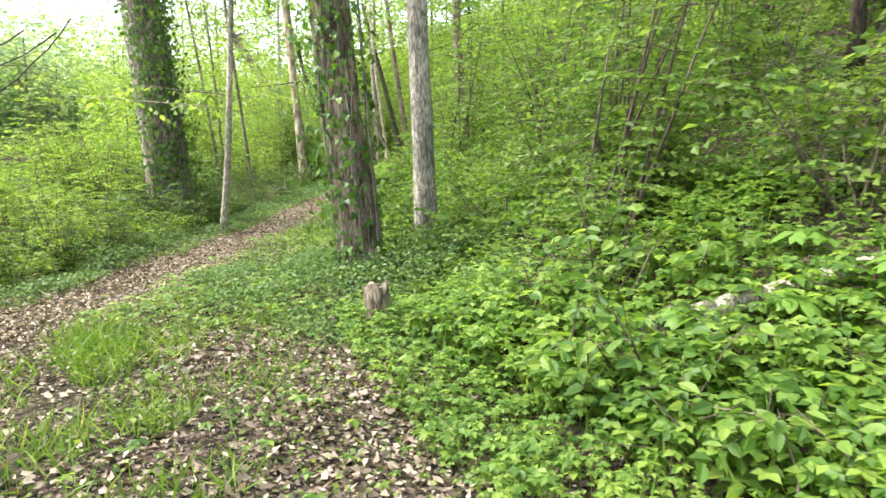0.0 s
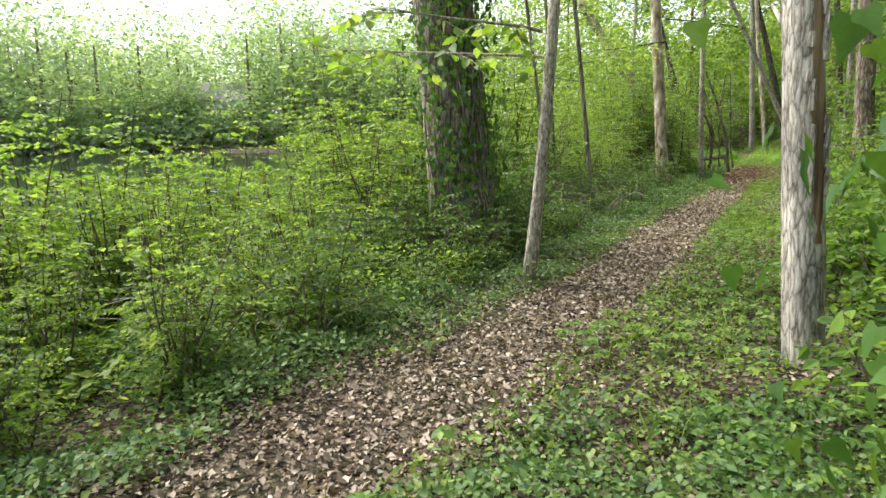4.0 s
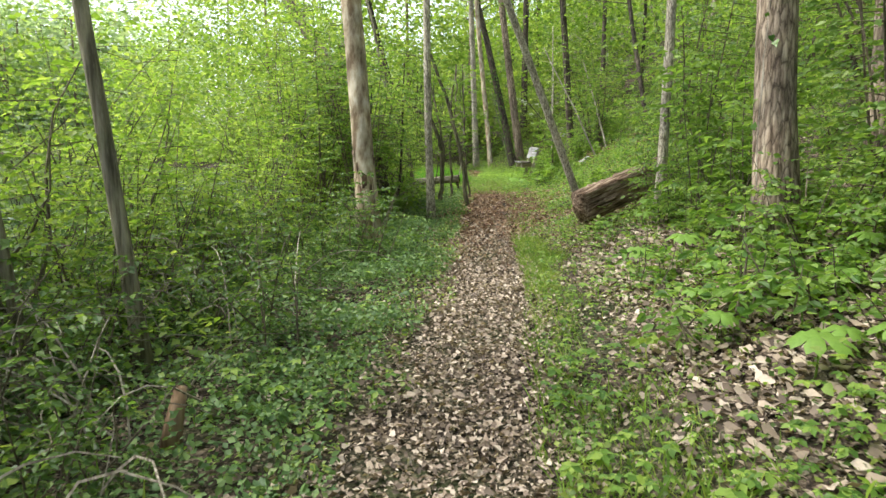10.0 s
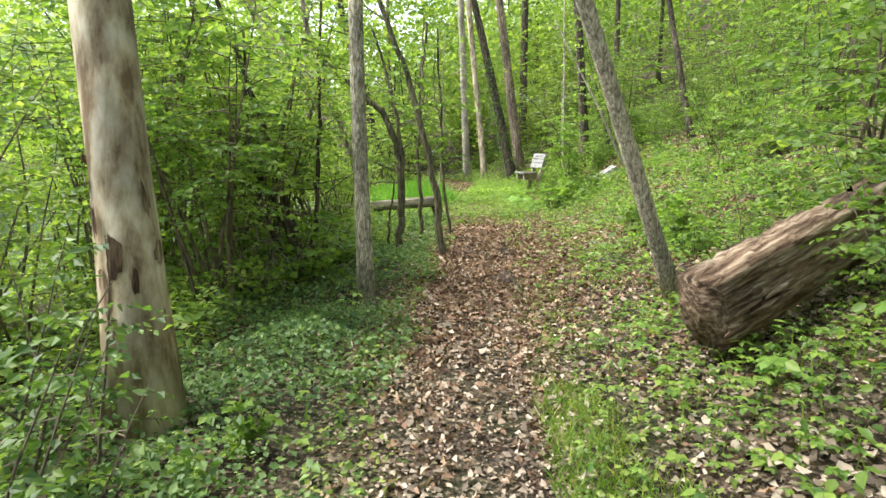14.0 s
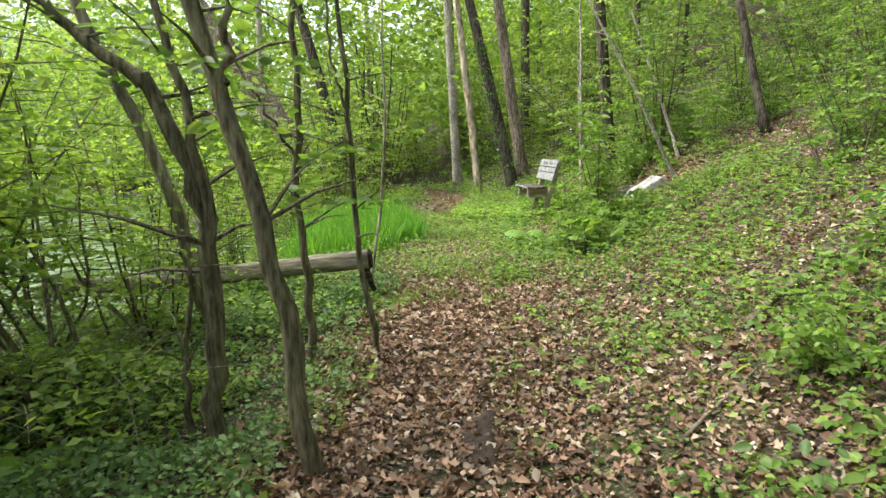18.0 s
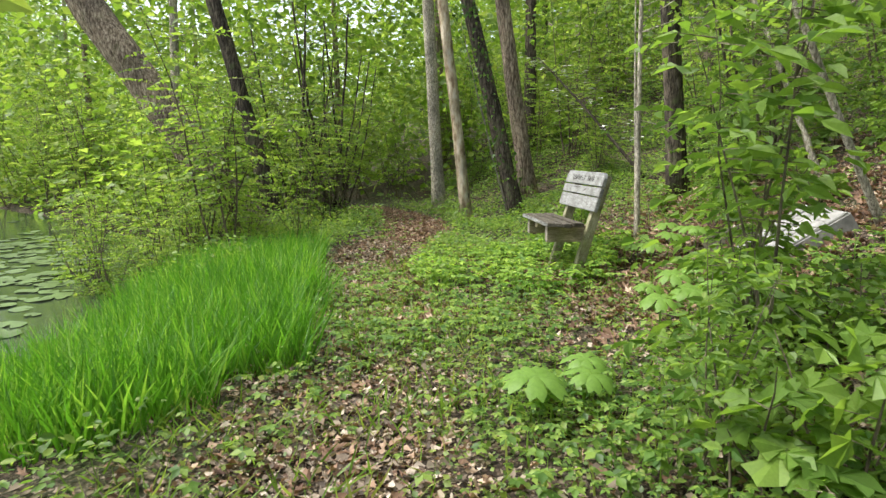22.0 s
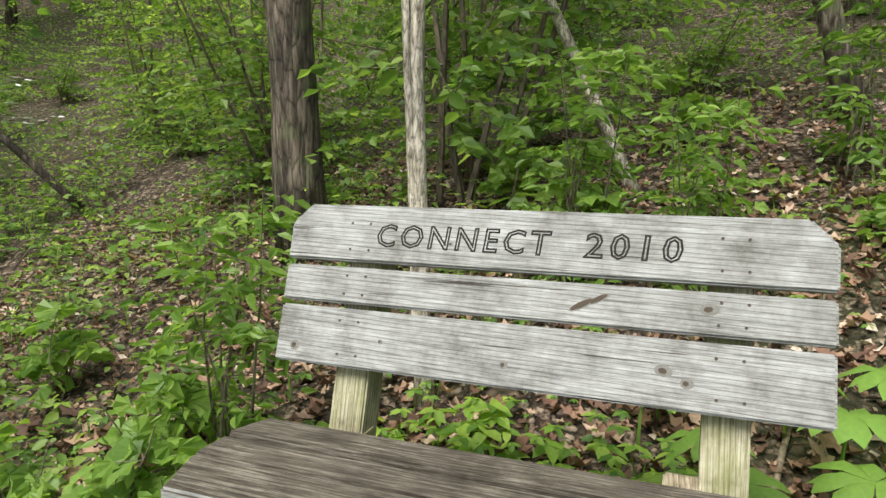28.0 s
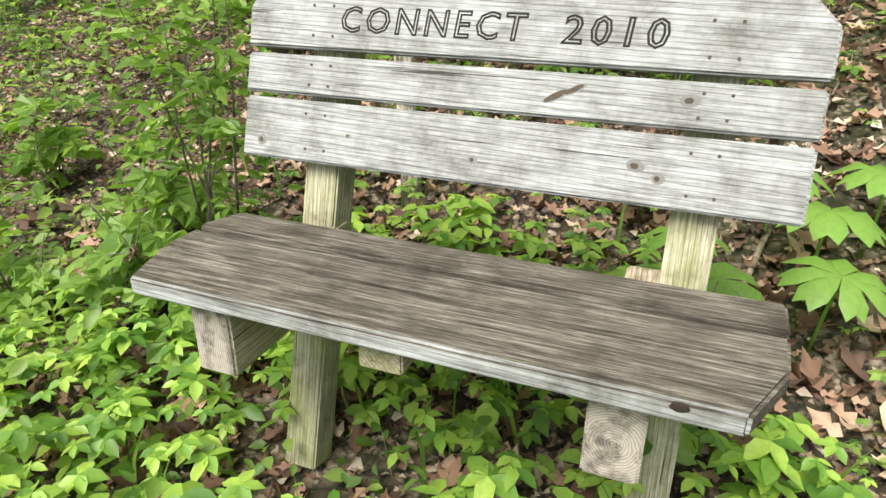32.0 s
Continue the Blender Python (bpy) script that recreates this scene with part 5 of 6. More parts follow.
        stuff(nm, leaf_mesh(nm, p[k], heading(c, 0.05, 0.3), tilted(c, 0.85), grow * size[k], form, m), "dry brown and tan fallen leaves covering the trail", "leaf litter")

    # glossy evergreen carpet on the pond side and round the ivy tree
    def vinca_keep(x, y, q):
        t = signed(TRAIL, x, y) + 0.14 * waves(x, y, 1.7)
        left = (t < -0.45) & (t > -3.4) & (y > 1) & (y < 23)
        patch = (np.hypot(x - 1.15, (y - 0.2) * 0.75) < 1.5 + 0.3 * waves(x, y, 1.5)) & (t > 0.55)
        dens = np.where(left, np.clip(0.72 + t * 0.06 + 0.5 * waves(x, y, 1.3), 0.06, 1) * np.clip((-t - 0.3) * 2.2, 0.15, 1), np.where(patch, 1, 0))
        return (q < dens)
    p = np.concatenate([band_points(150000, TRAIL[2:13], -1.9, -0.4, vinca_keep), band_points(60000, TRAIL[2:13], -3.2, -1.8, vinca_keep), ground_points(42000, -0.9, 2.9, -1.8, 2.4, vinca_keep)])
    n = len(p)
    wide = signed(TRAIL, p[:, 0], p[:, 1]) < -1.85
    p[:, 2] += rng.uniform(0.0, 0.2, n) * np.clip(0.6 + 0.5 * waves(p[:, 0], p[:, 1], 2.4), 0.15, 1.2)
    near_ivy = np.hypot(p[:, 0] - 1.15, p[:, 1] - 0.05) < 0.85
    p[:, 2] += np.where(near_ivy, rng.uniform(0.0, 0.34, n), 0)
    stuff("ground_cover", leaf_mesh("ground_cover", p, heading(n, 0.25, 0.5), tilted(n, 0.75), np.where(wide, 1.5, 1.0) * (0.02 + 0.034 * rng.random(n) ** 1.5), DIAMOND, M_VINCA), "low dark green glossy evergreen carpet beside the trail", "ground cover")

    # small herbs close to the ground
    def herb_keep(x, y, q):
        t = signed(TRAIL, x, y) + 0.12 * waves(x, y, 1.9)
        u = signed(SLOPE_FOOT, x, y)
        d = np.where(t > 0.42, 0.62 + 0.45 * waves(x, y, 1.6, 9.0), 0.0)
        d = np.where((y > 8.5) & (y < 14.5) & (u > 0.6), d * 0.45, d)
        d = np.where((y > 14.5) & (y < 21.3), d * np.where(u > 0.9, 0.4, 0.22), d)
        d = np.where((x > 14.9) & (y > 23) & (y < 28), d * 0.25, d)
        d = np.where((t < -0.38) & (t > -0.75), 0.55, d)
        d = np.where((t < -0.4) & (y < 4) & (signed(SHORE, x, y) > 0.5), 0.75, d)
        d = np.where((np.abs(t) < 1.1) & (y > 21.3) & (y < 27), 0.42 + 0.5 * waves(x, y, 1.9, 3.0), d)
        d = np.where((y < -1.0) & (np.abs(t) > 0.4) & (u < 0.3), 0.2 + 0.3 * waves(x, y, 1.5), d)
        return q < d
    p = np.concatenate([band_points(150000, CAM_LINE, -1.2, 2.3, herb_keep), ground_points(16000, -4.5, 0.0, -3.0, 4.0, herb_keep)])
    n = len(p)
    p[:, 2] += rng.uniform(0.0, 0.09, n)
    stuff("herbs", leaf_mesh("herbs", p, heading(n, 0.25, 0.4), tilted(n, 0.6), 0.016 + 0.03 * rng.random(n) ** 1.6, (DIAMOND[0] * np.array([1.2, 1, 1]), DIAMOND[1]), M_HERB), "small green herbs close to the ground beside the trail", "ground cover")

    # bright creeper: five leaflets on a stalk
    def creeper_keep(x, y, q):
        t = signed(TRAIL, x, y) + 0.12 * waves(x, y, 1.9)
        u = signed(SLOPE_FOOT, x, y)
        right = (t > 0.45) & (u < 4.5)
        d = np.where(right, 0.45 + 0.5 * waves(x, y, 1.2, 2.0), 0)
        d = np.where(right & (u < 0.9) & (y < 16), d * 0.8, d)
        d = np.where((y > 15) & (y < 21.5) & (u < 1.6), d * np.where(u > 0.9, 0.24, 0.12), d)
        d = np.where((x > 14.9) & (y > 23.2) & (y < 26.3), d * 0.55, d)
        d = np.where((x > 14.9) & (y >= 26.3) & (y < 30), np.maximum(d * 0.5, 0.32 + 0.35 * waves(x, y, 1.4)), d)
        d = np.where((y > 22) & (y < 29) & (t > -0.6) & (u < 2.2) & (x < 15), np.where(np.hypot(x - 14.0, y - 27.0) < 1.6, 0.26 + 0.22 * waves(x, y, 2.4), np.clip(0.3 - 0.5 * waves(x, y, 1.2, 3.0), 0.06, 0.6)), d)
        d = np.where((y > 27.8) & (np.abs(t) < 0.6), 0.04, d)
        d = np.where((t < -0.35) & (t > -3), 0.08 + 0.14 * waves(x, y, 1.0, 6.0), d)
        d = np.where((x < 1.5) & (y < -0.5), np.where(u > 0.3, 0.95, 0.04), d)
        d = np.where(np.hypot(x - 15.55, y - 24.6) < 0.75, 0.0, d)
        return (q < d)
    p = np.concatenate([band_points(72000, SLOPE_FOOT[2:-3], -1.6, 3.6, creeper_keep), ground_points(13000, 12.0, 15.6, 22.0, 30.0, creeper_keep), ground_points(9000, -1.0, 3.4, -6.0, 0.0, creeper_keep)])
    n = len(p)
    tall = rng.uniform(0.04, 0.2, n)
    near_bench = np.hypot(p[:, 0] - 14.45, p[:, 1] - 27.1) < 1.25
    tall = np.where(near_bench, rng.uniform(0.06, 0.26, n), tall)
    tall = np.where((p[:, 1] < -1.5) & (p[:, 0] > 0.7), rng.uniform(0.06, 0.36, n), tall)
    c = p.copy()
    c[:, 2] += tall
    pos, al, nr, sz = [], [], [], []
    a0 = rng.uniform(0, 6.28, n)
    s0 = 0.02 + 0.045 * rng.random(n) ** 2.0
    s0 = np.where(near_bench, s0 * 1.1 + 0.016, s0)
    lush = (p[:, 1] < -1.5) & (p[:, 0] > 0.7)
    s0 = np.where(lush, s0 * 1.4 + 0.01, s0)
    lean_n = tilted(n, 0.24)
    for k in range(5):
        a = a0 + k * 1.256 + rng.normal(size=n) * 0.12
        pos.append(c)
        al.append(np.stack([np.cos(a), np.sin(a), np.full(n, -0.22) + rng.normal(size=n) * 0.12], 1))
        nr.append(lean_n)
        sz.append(s0 * rng.uniform(0.75, 1.1, n))
    pos, al, nr, sz = [np.concatenate(v) for v in (pos, al, nr, sz)]
    fine = np.hypot(pos[:, 0] - 14.45, pos[:, 1] - 27.1) < 1.3
    for k, form, nm in ((fine, OVATE, "bench_creeper"), (~fine, DIAMOND, "creeper")):
        stuff(nm, leaf_mesh(nm, pos[k], al[k], nr[k], sz[k], form, M_BENCH_CREEPER if form is OVATE else M_CREEPER), "bright green five-leaved creeper covering the ground", "ground cover")
    k = rng.random(n) < 0.25
    stuff("creeper_stalks", leaf_mesh("creeper_stalks", p[k], np.stack([rng.normal(size=k.sum()) * 0.1, rng.normal(size=k.sum()) * 0.1, np.ones(k.sum())], 1), heading(int(k.sum())), tall[k] * 1.02, BLADE, M_GRASS), "thin green stalks of creeper plants", "ground cover")

    # taller undergrowth up the slope
    def under_keep(x, y, q):
        u = signed(SLOPE_FOOT, x, y)
        d = np.clip(0.75 + 0.4 * waves(x, y, 0.7, 3.0), 0.2, 1.0)
        d = np.where((x > 14.4) & (x < 18.5) & (y > 22.5) & (y < 26.6), 0.12, d)
        d = np.where((x > 14.4) & (x < 18.5) & (y >= 26.6) & (y < 28.4), 0.24, d)
        d = np.where((y > 15.0) & (y < 22) & (u < 4.5), d * 0.28, d)
        return (u > 1.2) & (q < d) & (np.hypot(x - 15.55, y - 24.6) > 0.8)
    p = np.concatenate([band_points(95000, SLOPE_FOOT[2:-2], 1.2, 6.5, under_keep), band_points(34000, SLOPE_FOOT[2:-2], 6.0, 13.0, under_keep)])
    p = np.concatenate([p[np.hypot(p[:, 0] - 14.7, p[:, 1] - 26.7) > 1.7], band_points(16000, TRAIL[12:], -4.5, -0.55, lambda x, y, q: (signed(SHORE, x, y) > -0.3) & (np.abs(signed(TRAIL, x, y)) > 0.62)), band_points(9000, TRAIL[12:], 0.6, 2.5, lambda x, y, q: (q < 0.8) & (np.abs(signed(TRAIL, x, y)) > 0.65))])
    n = len(p)
    p[:, 2] += rng.uniform(0.03, 0.5, n) * (0.6 + 0.4 * waves(p[:, 0], p[:, 1], 1.3))
    al, nr, sz = heading(n, -0.2, 0.3), tilted(n, 0.55), rng.uniform(0.035, 0.085, n) * np.where((p[:, 0] > 13.2) & (p[:, 0] < 19) & (p[:, 1] > 22.5) & (p[:, 1] < 29.5), 0.85, 1.0)
    # thinner among the dead leaves before the rotten log
    k = ~((p[:, 1] > 8.2) & (p[:, 1] < 15.0) & (signed(SLOPE_FOOT, p[:, 0], p[:, 1]) < 3.0) & (np.arange(n) % 4 > 0))
    stuff("undergrowth", leaf_mesh("undergrowth", p[k], al[k], nr[k], sz[k], OVATE, M_WOOD_LEAF), "leafy green undergrowth covering the shaded slope", "undergrowth")

    # pond-side weeds
    p = band_points(120000, SHORE[2:-4], -0.8, 4.0, lambda x, y, q: (signed(TRAIL, x, y) < -1.0) & (q < 0.75 + 0.35 * waves(x, y, 0.9, 5.0)) & ~((x > 8.7) & (y > 22.5) & (y < 29)))
    n = len(p)
    p[:, 2] += rng.uniform(0.02, 0.55, n) * (0.6 + 0.4 * waves(p[:, 0], p[:, 1], 1.1))
    stuff("pond_weeds", leaf_mesh("pond_weeds", p, heading(n, -0.1, 0.3), tilted(n, 0.4), rng.uniform(0.03, 0.075, n), DIAMOND, M_SPRING), "tangled yellow-green weeds along the pond bank", "undergrowth")

    p = band_points(26000, SHORE[12:], -0.6, 4.0, lambda x, y, q: q < 0.9)
    n = len(p)
    p[:, 2] += rng.uniform(0.0, 2.6, n) * (0.6 + 0.4 * waves(p[:, 0], p[:, 1], 0.8))
    stuff("shore_growth", leaf_mesh("shore_growth", p, heading(n, -0.1, 0.3), tilted(n, 0.5), rng.uniform(0.12, 0.3, n), DIAMOND, M_SPRING), "light green growth hanging over the far shore", "undergrowth")

    # low weeds between the fallen log and the reeds
    p = np.concatenate([ground_points(9000, 6.5, 10.6, 20.6, 24.0, lambda x, y, q: (signed(TRAIL, x, y) < -0.7) & (q < 0.8 + 0.3 * waves(x, y, 1.4))), ground_points(9000, -8.0, 6.0, -14.0, -5.2, lambda x, y, q: (np.abs(signed(TRAIL, x, y)) > 0.8) & (q < 0.5 + 0.5 * waves(x, y, 0.9)))])
    n = len(p)
    p[:, 2] += rng.uniform(0.02, 0.22, n)
    stuff("low_weeds", leaf_mesh("low_weeds", p, heading(n, 0.0, 0.3), tilted(n, 0.45), rng.uniform(0.03, 0.065, n), OVATE, M_CREEPER), "low green weeds round the fallen log and trail", "undergrowth")

    # seedlings among the fallen leaves at the foot of the slope
    state = rng.bit_generator.state
    p = band_points(21000, CAM_LINE[6:10], 0.75, 3.6, lambda x, y, q: (y > 14.6) & (y < 22.5) & (q < 0.35 + 0.6 * waves(x, y, 1.7, 4.0)))
    n = len(p)
    p[:, 2] += rng.uniform(0.02, 0.13, n)
    stuff("slope_seedlings", leaf_mesh("slope_seedlings", p, heading(n, 0.1, 0.4), tilted(n, 0.5), rng.uniform(0.025, 0.06, n), OVATE, M_CREEPER), "green seedlings among dead leaves at the foot of the slope", "ground cover")
    rng.bit_generator.state = state

    # dry leaves on the bank before the rotten log
    state = rng.bit_generator.state
    p = band_points(13000, CAM_LINE[5:8], 0.95, 3.4, lambda x, y, q: (y > 8.0) & (y < 15.0) & (q < 0.75 + 0.35 * waves(x, y, 1.3, 2.0)))
    n = len(p)
    p[:, 2] += rng.uniform(0.005, 0.035, n)
    stuff("bank_leaf_litter", leaf_mesh("bank_leaf_litter", p, heading(n, 0.0, 0.2), tilted(n, 0.45), rng.uniform(0.04, 0.09, n), CURL, M_LITTER), "dry tan leaves lying on the bank before the rotten log", "leaf litter")
    rng.bit_generator.state = state

    # grass
    def grass_keep(x, y, q):
        t = signed(TRAIL, x, y)
        w = waves(x, y, 1.6, 1.0)
        d = np.where((t > 0.32) & (t < 0.72 + 0.14 * w) & (y > 9) & (y < 16.8), np.where(y > 11.5, 0.8, 0.25), 0.0)
        d = np.where((np.hypot(x + 1.22, (y + 0.55) * 0.4) < 0.27 + 0.06 * w) | (np.hypot(x + 1.0, y + 2.1) < 0.2), 0.9, d)
        d = np.where((y > 21) & (y < 28.5) & (t > -0.9) & (t < 1.0), 0.45 + 0.5 * w, d)
        d = np.where((t > 0.38) & (t < 1.3) & (y > 2) & (y < 9.5), 0.28, d)
        d = np.where((x < 0.4) & (y < 2) & (np.abs(t) > 0.35) & (np.abs(t) < 2.4) & (d < 0.5), 0.12 + 0.3 * waves(x, y, 2.6, 1.0), d)
        return q < d
    p = np.concatenate([band_points(60000, TRAIL, -1.5, 1.6, grass_keep), band_points(22000, TRAIL[6:9], 0.25, 1.1, grass_keep), ground_points(26000, -3.4, 0.2, -4.6, 0.6, grass_keep)])
    n = len(p)
    stuff("grass", leaf_mesh("grass", p, heading(n, 1.3, 0.4), heading(n, 0.4), np.where((p[:, 1] > 8.5) & (p[:, 1] < 17), rng.uniform(0.05, 0.12, n), rng.uniform(0.06, 0.2, n)), BLADE, M_GRASS), "tufts of bright green grass beside the trail", "grass")

    # reeds at the water
    edge = np.array([(9.9, 23.9), (10.6, 24.15), (11.55, 24.9), (12.1, 26.8), (12.6, 28.6)])
    p = ground_points(52000, 7.8, 13, 22.4, 29.5, lambda x, y, q: (signed(edge, x, y) < 0.15 * waves(x, y, 3.0)) & (x + y > 34.3 + 0.25 * waves(x, y, 2.0)) & (signed(SHORE, x, y) > 0.2) & (q < 0.95))
    n = len(p)
    way = heading(n, 2.6, 0.5)
    stuff("reeds", leaf_mesh("reeds", p, way, heading(n, 0.3), rng.uniform(0.2, 0.52, n), (BLADE[0] * np.array([0.5, 1, 1]), BLADE[1]), M_REED), "dense bright green reed grass at the edge of the pond", "reeds")


cover()


# ---- bench ----
def bench():
    root = empty("bench", pose(14.896, 26.653, 0, 0, 0, -108.25))
    tilt = radians(16.0)
    up = Vector((0, math.sin(tilt), math.cos(tilt)))

    def plank(name, outline, thick, mat, m, label="", bevel=0.005):
        """A board from its outline (x, along), with thickness."""
        bm = bmesh.new()
        vs = [bm.verts.new((x, 0, s)) for x, s in outline]
        f = bm.faces.new(vs)
        ex = bmesh.ops.extrude_face_region(bm, geom=[f])
        bmesh.ops.translate(bm, verts=[v for v in ex["geom"] if isinstance(v, bmesh.types.BMVert)], vec=(0, thick, 0))
        bmesh.ops.recalc_face_normals(bm, faces=bm.faces[:])
        bmesh.ops.bevel(bm, geom=bm.edges[:], offset=bevel, segments=2, affect="EDGES")
        ob = part(name, bm, mat, root, label)
        ob.matrix_basis = m
        return ob
    back = Matrix.Translation((0, -0.002, 0.70)) @ Matrix.Rotation(-tilt, 4, "X")
    slats = []
    boards = ((0.0, 0.14, 0), (0.152, 0.241, 0), (0.256, 0.396, 0.05))
    for a, b, cut in boards:
        o = [(-0.612, a), (0.608, a), (0.608, b - cut), (0.608 - cut, b), (-0.612 + cut, b), (-0.612, b - cut)] if cut else [(-0.612, a), (0.608, a), (0.606, b), (-0.61, b)]
        slats.append(plank("back_slat", o, 0.038, M_SLAT, back, "silver-grey weathered back slat"))
    # seat boards, cut off at the corners

    def seat_board(y0, y1, xl0, xl1, xr0, xr1, dz=0.0):
        bm = bmesh.new()
        vs = [bm.verts.new(c) for c in ((xl0, y0, 0.547), (xr0, y0, 0.547), (xr1, y1, 0.547), (xl1, y1, 0.547))]
        f = bm.faces.new(vs)
        ex = bmesh.ops.extrude_face_region(bm, geom=[f])
        bmesh.ops.translate(bm, verts=[v for v in ex["geom"] if isinstance(v, bmesh.types.BMVert)], vec=(0, 0, 0.038))
        bmesh.ops.recalc_face_normals(bm, faces=bm.faces[:])
        bmesh.ops.bevel(bm, geom=bm.edges[:], offset=0.006, segments=2, affect="EDGES")
        ob = part("seat_board", bm, M_SEAT, root)
        ob.location.z = dz
        ob.data.materials.append(M_SLAT)
        if y0 < -0.4:
            for f in ob.data.polygons:
                f.material_index = 1 if f.normal.y < -0.5 else 0

    seat_board(-0.445, -0.308, -0.552, -0.598, 0.530, 0.590)
    seat_board(-0.296, -0.202, -0.606, -0.604, 0.590, 0.596, -0.003)
    seat_board(-0.190, -0.090, -0.604, -0.565, 0.596, 0.598, 0.003)
    for x in (-0.41, 0.357):
        ob = part("seat_bearer", box_bm(x - 0.046, x + 0.046, -0.405, 0.06, 0.377, 0.545, 0.005), M_ARM, root, "bearer beam with cracked end grain")
        ob.data.materials.append(M_END)
        for f in ob.data.polygons:
            f.material_index = 1 if f.normal.y < -0.5 else 0
    part("seat_batten", box_bm(-0.085, 0.0, -0.41, -0.10, 0.482, 0.545, 0.004), M_ARM, root)
    for x in (-0.413, 0.424):
        ob = part("post", box_bm(x - 0.045, x + 0.045, 0.0385, 0.128, -0.78, 0.385, 0.005), M_POST, root, "greenish weathered leaning post")
        ob.matrix_basis = back
    # nail heads
    for x in (-0.44, -0.39, 0.40, 0.45):
        for a in (0.03, 0.11, 0.175, 0.22, 0.285, 0.35):
            bm = bmesh.new()
            bmesh.ops.create_cone(bm, cap_ends=True, segments=8, radius1=0.0035, radius2=0.003, depth=0.002)
            ob = part("nail", bm, M_KNOT, slats[0 if a < 0.145 else 1 if a < 0.245 else 2])
            ob.matrix_basis = Matrix.Translation((x + 0.004 * math.sin(a * 90), -0.001, a)) @ Matrix.Rotation(radians(90), 4, "X")
    # knots
    for x, a, sx, sz in ((0.30, 0.075, 0.017, 0.011), (-0.03, 0.05, 0.010, 0.009), (0.13, 0.195, 0.03, 0.007), (0.165, 0.21, 0.024, 0.006), (0.38, 0.205, 0.018, 0.011), (0.345, 0.055, 0.012, 0.01), (-0.56, 0.04, 0.012, 0.012), (-0.33, 0.07, 0.006, 0.005), (-0.18, 0.31, 0.006, 0.005)):
        bm = bmesh.new()
        bmesh.ops.create_uvsphere(bm, u_segments=12, v_segments=6, radius=1)
        on = slats[0 if a < 0.145 else 1 if a < 0.245 else 2]
        turn = Matrix.Rotation(-0.5 if sz < 0.3 * sx else 0.4 * math.sin(9 * x), 4, "Y")
        ob = part("knot", bm, M_KNOT, on)
        ob.matrix_basis = Matrix.Translation((x, 0.0004, a)) @ turn @ Matrix.Diagonal(((sx * 0.62 if sz > 0.3 * sx else sx), 0.0014, (sz * 0.66 if sz > 0.3 * sx else sz), 1))
        bm = bmesh.new()
        bmesh.ops.create_uvsphere(bm, u_segments=14, v_segments=6, radius=1)
        ob = part("knot_ring", bm, M_KNOT_RING, on)
        ob.matrix_basis = Matrix.Translation((x + 0.002, 0.0004, a)) @ turn @ Matrix.Diagonal((sx * 1.25, 0.0009, sz * 1.25, 1))
    # knot hole: a flat blob coloured dark in place of a shaded hollow
    bm = bmesh.new()
    bmesh.ops.create_uvsphere(bm, u_segments=12, v_segments=6, radius=1)
    ob = part("knot_hole", bm, M_DARK, root, "knot hole in the front edge, its shade given as dark colour")
    ob.matrix_basis = Matrix.Translation((0.44, -0.4435, 0.574)) @ Matrix.Diagonal((0.017, 0.003, 0.009, 1))
    # routed lettering, drawn as dark outlines just proud of the slat
    for word, x0, x1 in (("CONNECT", -0.372, 0.05), ("2010", 0.125, 0.325)):
        cu = bpy.data.curves.new("lettering", "FONT")
        cu.body, cu.size, cu.extrude = word, 0.085, 0.0006
        cu.space_character = 1.25
        cu.fill_mode = "NONE"
        cu.bevel_depth = 0.0023
        cu.bevel_resolution = 1
        cu.resolution_u = 2
        tmp = new("lettering", cu)
        me = bpy.data.meshes.new_from_object(tmp.evaluated_get(bpy.context.evaluated_depsgraph_get()))
        bpy.data.objects.remove(tmp)
        co = np.array([v.co for v in me.vertices])
        lo, hi = co.min(0), co.max(0)
        k = (x1 - x0) / (hi[0] - lo[0])
        kz = 0.058 / (hi[1] - lo[1])
        for v in me.vertices:
            x, y, z = v.co
            v.co = (x0 + (x - lo[0]) * k + 0.10 * (y - lo[1]) * kz, -0.0002 - z * 0.35, 0.294 + (y - lo[1]) * kz)
        me.materials.clear()
        me.materials.append(M_GROOVE)
        add_part("lettering", me, slats[2], "letters routed into the top slat")
    tagged(root, "weathered grey wooden park bench with carved lettering", "bench")


bench()


# ---- logs, slab and small things ----
def along(a, b):
    """Frame at a whose z axis points to b."""
    m = (Vector(b) - Vector(a)).to_track_quat("Z", "Y").to_matrix().to_4x4()
    m.translation = Vector(a)
    return m


